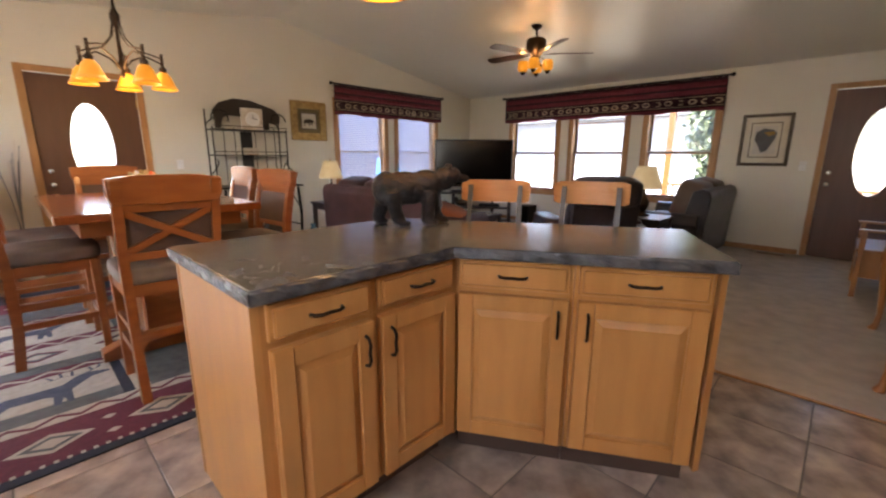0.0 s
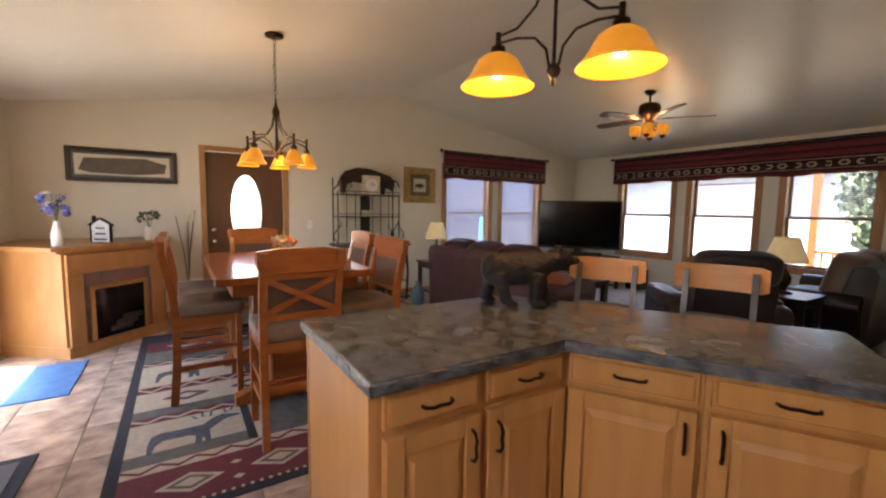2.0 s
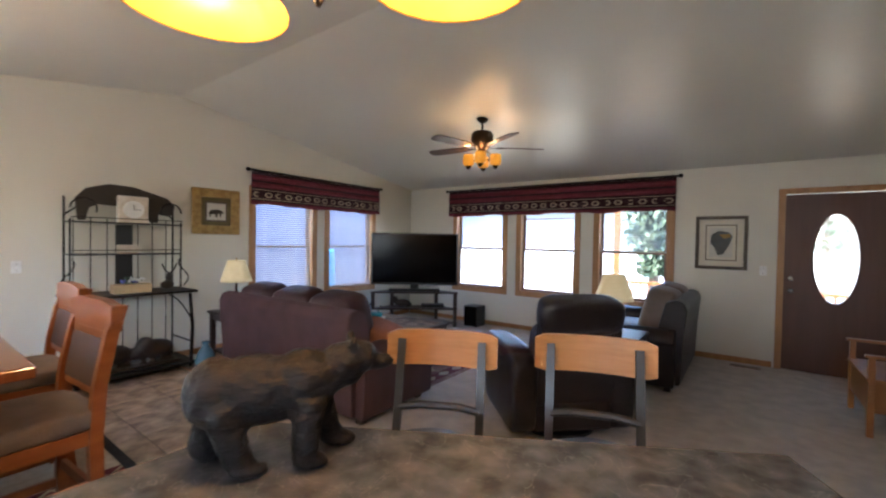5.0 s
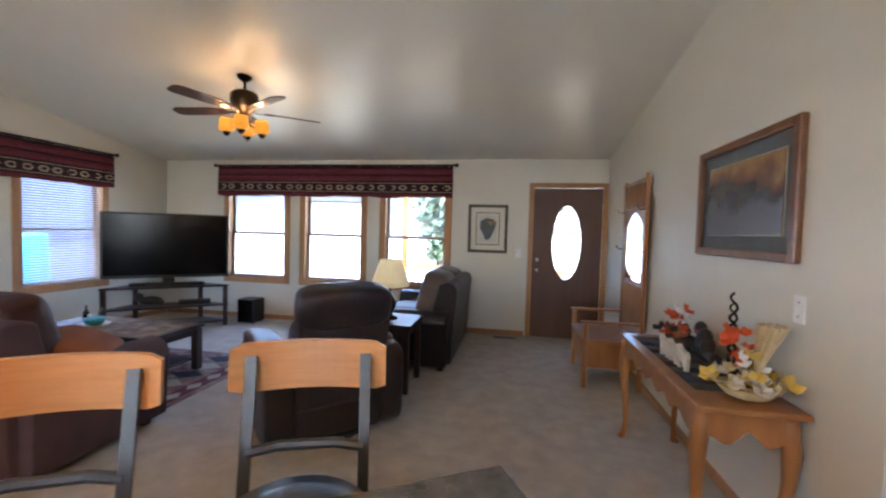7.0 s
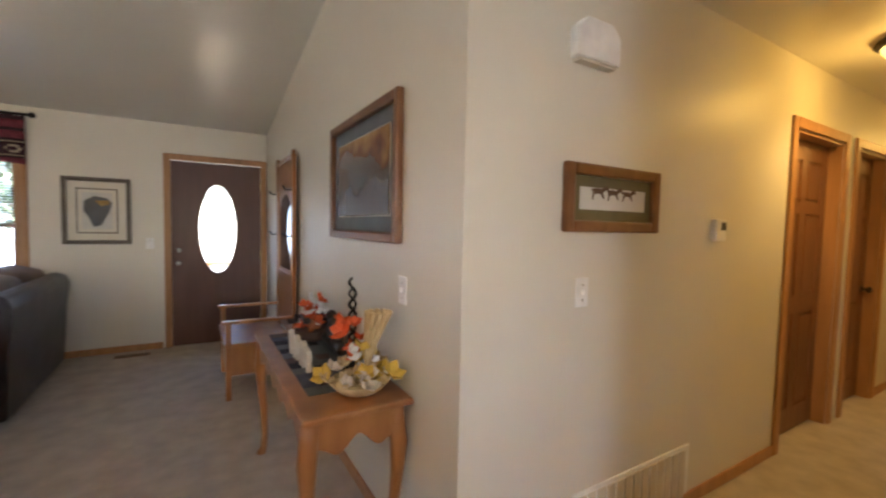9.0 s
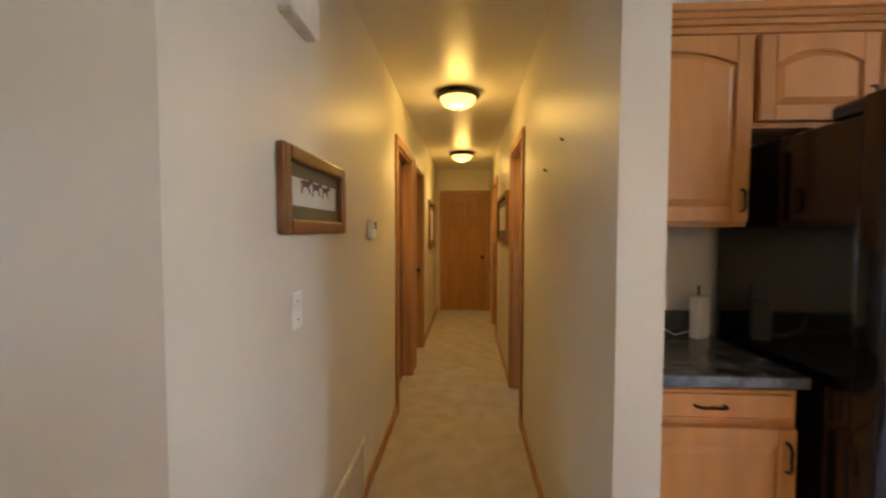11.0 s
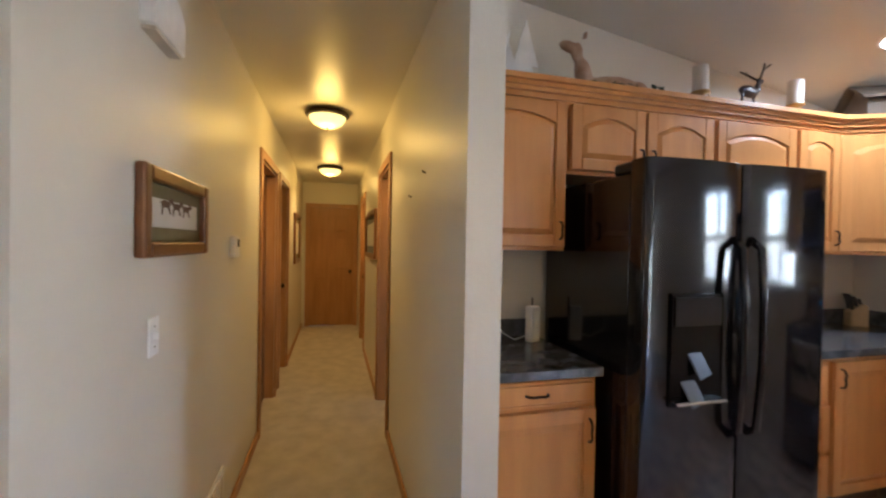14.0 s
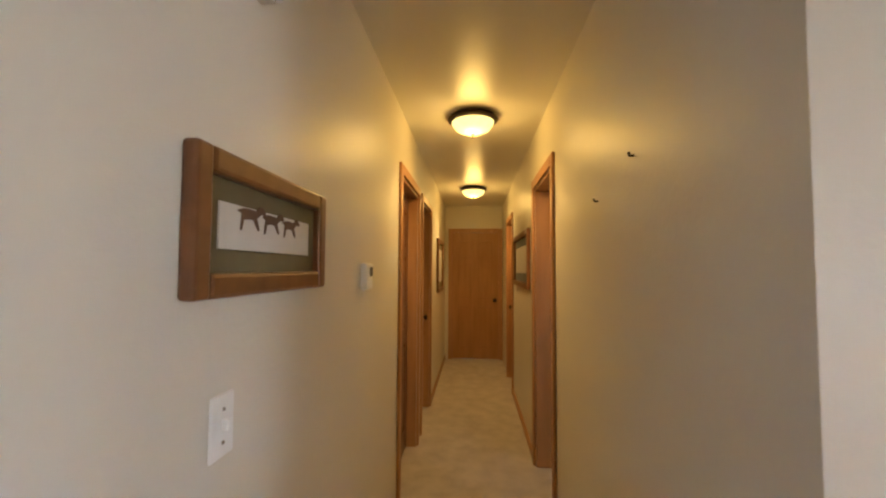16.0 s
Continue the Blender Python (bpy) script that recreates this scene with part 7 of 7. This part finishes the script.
fused("figure", bm, BEAR, 0.0065, t, 0.012, 28).scale = (0.98, 1.08, 1.04)

# ---- entry ----
t = thing("hall_tree", "oak hall tree bench with a tall mirror, hooks and arms", "hall tree", pose(0.735, 5.90, 0, 0, 0, -90))
# x along the wall, y = 0 at the wall, the seat towards -y
HX = 0.36
for s in (-1, 1):
    part("back_post", B(s * HX - 0.025, -0.045, 0, s * HX + 0.025, -0.01, 1.92, bev=0.003), HONEY, t)
    part("front_leg", B(s * HX - 0.022, -0.53, 0, s * HX + 0.022, -0.49, 0.60, bev=0.003), HONEY, t)
    part("arm", B(s * HX - 0.03, -0.55, 0.60, s * HX + 0.03, -0.04, 0.622, bev=0.004), HONEY, t)
part("seat", B(-HX - 0.02, -0.54, 0.42, HX + 0.02, -0.046, 0.445, bev=0.004), HONEY, t)
part("seat_box", B(-HX + 0.022, -0.52, 0.18, HX - 0.022, -0.05, 0.4199), HONEY, t)
part("lower_back", B(-HX + 0.025, -0.035, 0.445, HX - 0.025, -0.015, 0.86), HONEY, t)
part("mid_rail", B(-HX + 0.025, -0.04, 0.86, HX - 0.025, -0.01, 0.95), HONEY, t)
part("crest_panel", upright([(-HX + 0.025, 1.68), (HX - 0.025, 1.68), (HX - 0.025, 1.90), (0.12, 1.92), (0, 1.95), (-0.12, 1.92), (-HX + 0.025, 1.90)], -0.04, -0.012, 0.003), HONEY, t)
part("crest_cap", B(-HX - 0.03, -0.055, 1.92, HX + 0.03, -0.006, 1.945, bev=0.004), HONEY, t)
n = 16
mw, mz0, mz1 = HX - 0.06, 0.98, 1.62
part("mirror_glass", upright([(-mw, mz0), (mw, mz0)] + [(mw - 2 * mw * i / n, mz1 - 0.12 + 0.14 * math.sin(math.pi * i / n)) for i in range(n + 1)], -0.03, -0.026), MIRROR, t, "arched mirror glass")
part("mirror_back", B(-HX + 0.025, -0.0255, 0.95, HX - 0.025, -0.012, 1.68), HONEY, t)
for u, v in ((-HX + 0.025, -mw), (mw, HX - 0.025)):
    part("mirror_stile", B(u, -0.04, 0.95, v, -0.026, 1.68), HONEY, t)
for s in (-1, 1):
    for z in (1.28, 1.66):
        part("coat_hook", tube([(s * HX, -0.045, z), (s * HX, -0.09, z - 0.005), (s * HX, -0.115, z + 0.03)], 0.007, 6), IRON, t)
    part("knob_finial", lathe([(0.012, 1.945), (0.022, 1.965), (0.012, 1.985)], 12, None, (s * HX, -0.03, 0)), HONEY, t, smooth=True)

t = thing("console_table", "honey oak console table with cabriole legs and scalloped apron", "console table", pose(0.528, 4.03, 0))
part("tabletop", B(-0.215, -0.65, 0.70, 0.205, 0.65, 0.725, bev=0.007, seg=2), HONEY, t)
n = 24
scal = lambda u: 0.60 + 0.022 * math.cos(u * math.pi * 6) - 0.03 * (abs(u) > 0.86)
ap = [(-0.58 + 1.16 * i / n, scal(-1 + 2 * i / n)) for i in range(n + 1)]
for x in (-0.185, 0.165):
    p = part("apron", upright(ap + [(0.58, 0.699), (-0.58, 0.699)], -0.009, 0.009), HONEY, t)
    p.matrix_local = pose(x, 0, 0, 0, 0, 90)
sa_ = [(-0.15 + 0.30 * i / n, 0.60 - 0.03 * abs(math.cos(math.pi * i / n)) + 0.02 * math.cos(4 * math.pi * i / n)) for i in range(n + 1)]
for y in (-0.60, 0.60):
    part("end_apron", upright(sa_ + [(0.15, 0.699), (-0.15, 0.699)], y - 0.009, y + 0.009), HONEY, t)
for sx in (-1, 1):
    for sy in (-1, 1):
        pts = [(0, 0.70), (0.004, 0.62), (0.016, 0.54), (0.012, 0.42), (-0.006, 0.26), (-0.014, 0.12), (-0.004, 0.04), (0.012, 0.012)]
        rad = [0.034, 0.036, 0.036, 0.027, 0.020, 0.017, 0.020, 0.028]
        bm = bmesh.new()
        rings = []
        for (o, z), r in zip(pts, rad):
            cx, cy = sx * (0.165 + o * 0.7) - 0.01, sy * (0.585 + o * 0.7)
            rings.append([bm.verts.new((cx + r * math.cos(2 * math.pi * k / 12), cy + r * math.sin(2 * math.pi * k / 12), z)) for k in range(12)])
        last = rings[-1]
        rings.append([bm.verts.new((v.co.x, v.co.y, 0.0)) for v in last])
        for a, b in zip(rings, rings[1:]):
            for k in range(12):
                bm.faces.new((a[k], a[(k + 1) % 12], b[(k + 1) % 12], b[k]))
        bm.faces.new(rings[0]), bm.faces.new(rings[-1])
        part("cabriole_leg", bm, HONEY, t, smooth=True)
t = thing("table_runner", "dark patchwork runner along the console table", "runner", pose(0.52, 4.08, 0.725))
random.seed(5)
for i in range(4):
    for j in range(12):
        ma = (NAVY, GREYMAT, RUGBL, BACKF, GUN)[random.randrange(5)]
        part("patch", B(-0.14 + 0.07 * i, -0.50 + 0.0833 * j, 0.0005, -0.071 + 0.07 * i, -0.418 + 0.0833 * j, 0.003), ma, t)
ct = 0.7285
t = thing("spiral_sculpture", "tall black twisted iron sculpture on the console table", "sculpture", pose(0.625, 3.80, ct))
part("base", lathe([(0.05, 0), (0.045, 0.03), (0.02, 0.06)], 14), IRON, t)
bm = tube([(0.015 * math.cos(k * 0.7), 0.015 * math.sin(k * 0.7), 0.05 + 0.0112 * k) for k in range(34)], 0.010, 8, None, 0.006)
tube([(-0.015 * math.cos(k * 0.7), -0.015 * math.sin(k * 0.7), 0.05 + 0.0112 * k) for k in range(30)], 0.009, 8, bm, 0.005)
part("twist", bm, IRON, t, smooth=True)
t = thing("leaf_bowl_arrangement", "gold leaf bowl with yellow, orange and white flowers", "flowers", pose(0.565, 3.53, ct))
part("bowl", lathe([(0.05, 0), (0.08, 0.01), (0.12, 0.05), (0.11, 0.052)], 18), PETALT, t, smooth=True)
bouquet(t, 34, 0.15, 0.05, (PETALT, PETALY, CREAM), 0.055, 31, (0, 0, 0.045))
bouquet(t, 10, 0.06, 0.10, (WHITE, PETALY), 0.05, 33, (0, 0, 0.09))
bouquet(t, 9, 0.05, 0.14, (PETALO,), 0.05, 35, (-0.02, 0.04, 0.14))
for k in range(10):
    a = k * 0.63
    part("plume", tube([(0.02, -0.02, 0.08), (0.03 + 0.02 * math.cos(a), -0.04 + 0.02 * math.sin(a), 0.2), (0.05 + 0.045 * math.cos(a), -0.07 + 0.045 * math.sin(a), 0.33)], 0.006, 5, r1=0.012), PETALT, t)
t = thing("autumn_arrangement", "orange and white autumn flowers with dark berries", "flowers", pose(0.585, 4.37, ct))
part("basket", lathe([(0.06, 0), (0.09, 0.02), (0.10, 0.06)], 16), BACKF, t)
bouquet(t, 16, 0.12, 0.06, (PETALO, DARKST, RUST), 0.06, 41, (0, 0, 0.05))
bouquet(t, 8, 0.05, 0.10, (WHITE, PETALO), 0.06, 43, (0, 0, 0.13))
t = thing("bear_log_figurine", "dark bear climbing on a log figurine", "figurine", pose(0.635, 4.12, ct, 0, 0, 90))
bm = bmesh.new()
tube([(-0.16, 0, 0.035), (0.14, 0, 0.04)], 0.032, 10, bm)
blob(bm, (0.0, 0, 0.11), (0.055, 0.045, 0.07), 2, (0, -25, 0))
blob(bm, (0.05, 0, 0.17), (0.038, 0.034, 0.034))
blob(bm, (0.085, 0, 0.165), (0.02, 0.015, 0.014))
blob(bm, (-0.05, 0, 0.08), (0.04, 0.045, 0.05))
fused("figure", bm, DARKST, 0.01, t)
t = thing("moose_cutouts", "row of small cream carved animal figures", "figurine", pose(0.435, 4.0, ct, 0, 0, 92))
for k in range(3):
    q = [(-0.05, 0), (-0.035, 0), (-0.03, 0.04), (0.02, 0.04), (0.025, 0), (0.04, 0), (0.045, 0.07), (0.06, 0.085), (0.07, 0.11), (0.05, 0.12), (0.03, 0.10), (-0.04, 0.095), (-0.055, 0.07)]
    part("animal", upright([(a + 0.12 * k - 0.12, b) for a, b in q], -0.012, 0.012, 0.003), CREAM, t)

# ---- outdoors ----
bm = B(-400, -400, -0.75, 400, 400, -0.62)
tagged(part("ground", bm, GRASS), "dry lawn and gravel around the house", "ground", kind="structure")


def siding_house(m, w, d, h, material, label, rise=1.2):
    t = thing("neighbour_house", label, "house", m)
    part("wall", B(-w / 2, 0.0, -0.62, w / 2, d, h), material, t)
    for i in range(int((h + 0.6) / 0.2)):
        part("siding_board", upright([(0, 0), (0.008, 0), (0.003, 0.19), (0, 0.19)], -w / 2, w / 2), material, t).matrix_local = Matrix.Translation((0, 0, -0.6 + 0.2 * i)) @ pose(0, 0, 0, 0, 0, -90)
    r = part("roof", upright([(-0.5, h - 0.05), (d + 0.5, h - 0.05), (d + 0.5, h + 0.05), (d / 2, h + rise), (-0.5, h + 0.05)], -w / 2 - 0.4, w / 2 + 0.4), ROOFM, t)
    r.matrix_local = pose(0, 0, 0, 0, 0, 90)
    for x in (-w * 0.47,):
        g = part("window", B(x, -0.03, 0.7, x + 1.1, -0.019, 1.8), SCREEN, t)
        part("frame", B(x - 0.08, -0.04, 0.62, x + 1.18, -0.0305, 0.7), WHITE, g)
        part("frame", B(x - 0.08, -0.04, 1.8, x + 1.18, -0.0305, 1.88), WHITE, g)
    return t


siding_house(pose(-7.0, 15.5, 0), 11, 7, 2.6, SIDING, "pale sided single-storey neighbouring house with a shingle roof")
siding_house(pose(-10.6, 7.2, 0, 0, 0, 90), 8.8, 7, 3.4, BSIDING, "blue-grey sided neighbouring house in the shade", 1.4)
t = thing("rain_barrel", "bright blue plastic barrel outside the window", "barrel", pose(-8.6, 7.25, -0.62))
part("drum", lathe([(0.28, 0), (0.30, 0.05), (0.31, 0.6), (0.32, 0.62), (0.31, 0.9), (0.32, 0.95), (0.30, 1.75), (0.27, 1.8)], 24), BLUEP, t, smooth=True)
t = thing("porch", "wooden porch deck with brown posts and railing", "porch")
part("deck", B(-2.6, YN + T, -0.3, 1.8, YN + 1.9, -0.14), BLOCKW, t)
for x in (-2.5, -0.9, 1.7):
    part("post", B(x - 0.05, YN + 1.78, -0.62, x + 0.05, YN + 1.88, 2.5), BROWNF, t)
part("handrail", B(-2.45, YN + 1.80, 0.72, 1.65, YN + 1.87, 0.77), BROWNF, t)
part("lower_rail", B(-2.45, YN + 1.81, 0.0, 1.65, YN + 1.86, 0.05), BROWNF, t)
for i in range(30):
    part("baluster", B(-2.38 + 0.135 * i, YN + 1.82, 0.05, -2.35 + 0.135 * i, YN + 1.85, 0.72), BROWNF, t)


def tree(m, h, r, seed, label):
    t = thing("tree", label, "tree", m)
    random.seed(seed)
    bm = tube([(0, 0, 0), (0.05, 0, h * 0.3), (0.0, 0.08, h * 0.6), (0.05, 0, h * 0.95)], 0.17, 10, None, 0.04)
    for k in range(9):
        a, z = random.uniform(0, 6.28), h * random.uniform(0.35, 0.8)
        tube([(0.03, 0.03, z), (r * 0.4 * math.cos(a), r * 0.4 * math.sin(a), z + 0.3), (r * 0.8 * math.cos(a), r * 0.8 * math.sin(a), z + 0.5)], 0.05, 6, bm, 0.015)
    part("trunk", bm, BARK, t)
    vs, fs = [], []
    for k in range(2600):
        a, z = random.uniform(0, 6.28), random.random()
        q = r * (0.35 + 0.65 * random.random()) * math.sin(math.pi * (0.12 + 0.85 * z)) ** 0.7 * (0.8 + 0.3 * math.sin(a * 3 + z * 9))
        c = Vector((q * math.cos(a), q * math.sin(a), h * (0.30 + 0.75 * z)))
        e = Euler((random.uniform(0, 6), random.uniform(0, 6), random.uniform(0, 6))).to_matrix()
        s = random.uniform(0.06, 0.14)
        i0 = len(vs)
        vs += [c + e @ Vector(v) * s for v in ((-1, 0, 0), (0, -0.5, 0.1), (1, 0, 0), (0, 0.5, 0.1))]
        fs.append((i0, i0 + 1, i0 + 2, i0 + 3))
    me = bpy.data.meshes.new("crown")
    me.from_pydata(vs, [], fs)
    me.materials.append(LEAF)
    ob = new("crown", me)
    ob.parent = t


tree(pose(-2.55, 13.0, -0.62), 4.2, 0.7, 3, "slim dark tree in front of the porch")
tree(pose(1.5, 20.0, -0.62), 6.5, 2.4, 5, "leafy green tree across the yard")
tree(pose(-0.8, 23.0, -0.62), 7.0, 2.6, 7, "leafy green tree across the yard")

# ---- floor tiles, last ----
PT = 0.41
meshes = {}
cells = []
for i in range(-15, 6):
    for j in range(-3, 8):
        x0, y0 = 0.10 + PT * i, 3.04 - PT * (j + 1) + 0.0
        x1, y1 = x0 + PT, y0 + PT
        x0, x1 = max(x0, XW + 0.005), min(x1, 2.13)
        y0, y1 = max(y0, YS + 0.005), min(y1, 3.045)
        if x0 >= 0.89 and y1 > 2.06:
            continue
        if x1 - x0 > 0.03 and y1 - y0 > 0.03:
            cells.append((round(x0, 3), round(y0, 3), round(x1, 3), round(y1, 3)))
for j in range(8, 11):
    for i in range(-15, 6):
        x0, y0 = max(0.10 + PT * i, XW + 0.005), 3.04 - PT * (j + 1)
        x1, y1 = min(0.10 + PT * (i + 1), 2.13), y0 + PT
        y0 = max(y0, YS + 0.005)
        if x1 - x0 > 0.03 and y1 - y0 > 0.03:
            cells.append((round(x0, 3), round(y0, 3), round(x1, 3), round(y1, 3)))
for x0, y0, x1, y1 in sorted(set(cells)):
    key = (round(x1 - x0, 2), round(y1 - y0, 2))
    if key not in meshes:
        w_, d_ = key
        ob = part("tile", B(-w_ / 2 + 0.003, -d_ / 2 + 0.003, -0.005, w_ / 2 - 0.003, d_ / 2 - 0.003, -0.0005, bev=0.0012), TILE, FLOOR)
        meshes[key] = ob.data
    else:
        ob = new("tile", meshes[key])
        ob.parent = FLOOR
    ob.location = ((x0 + x1) / 2, (y0 + y1) / 2, 0)
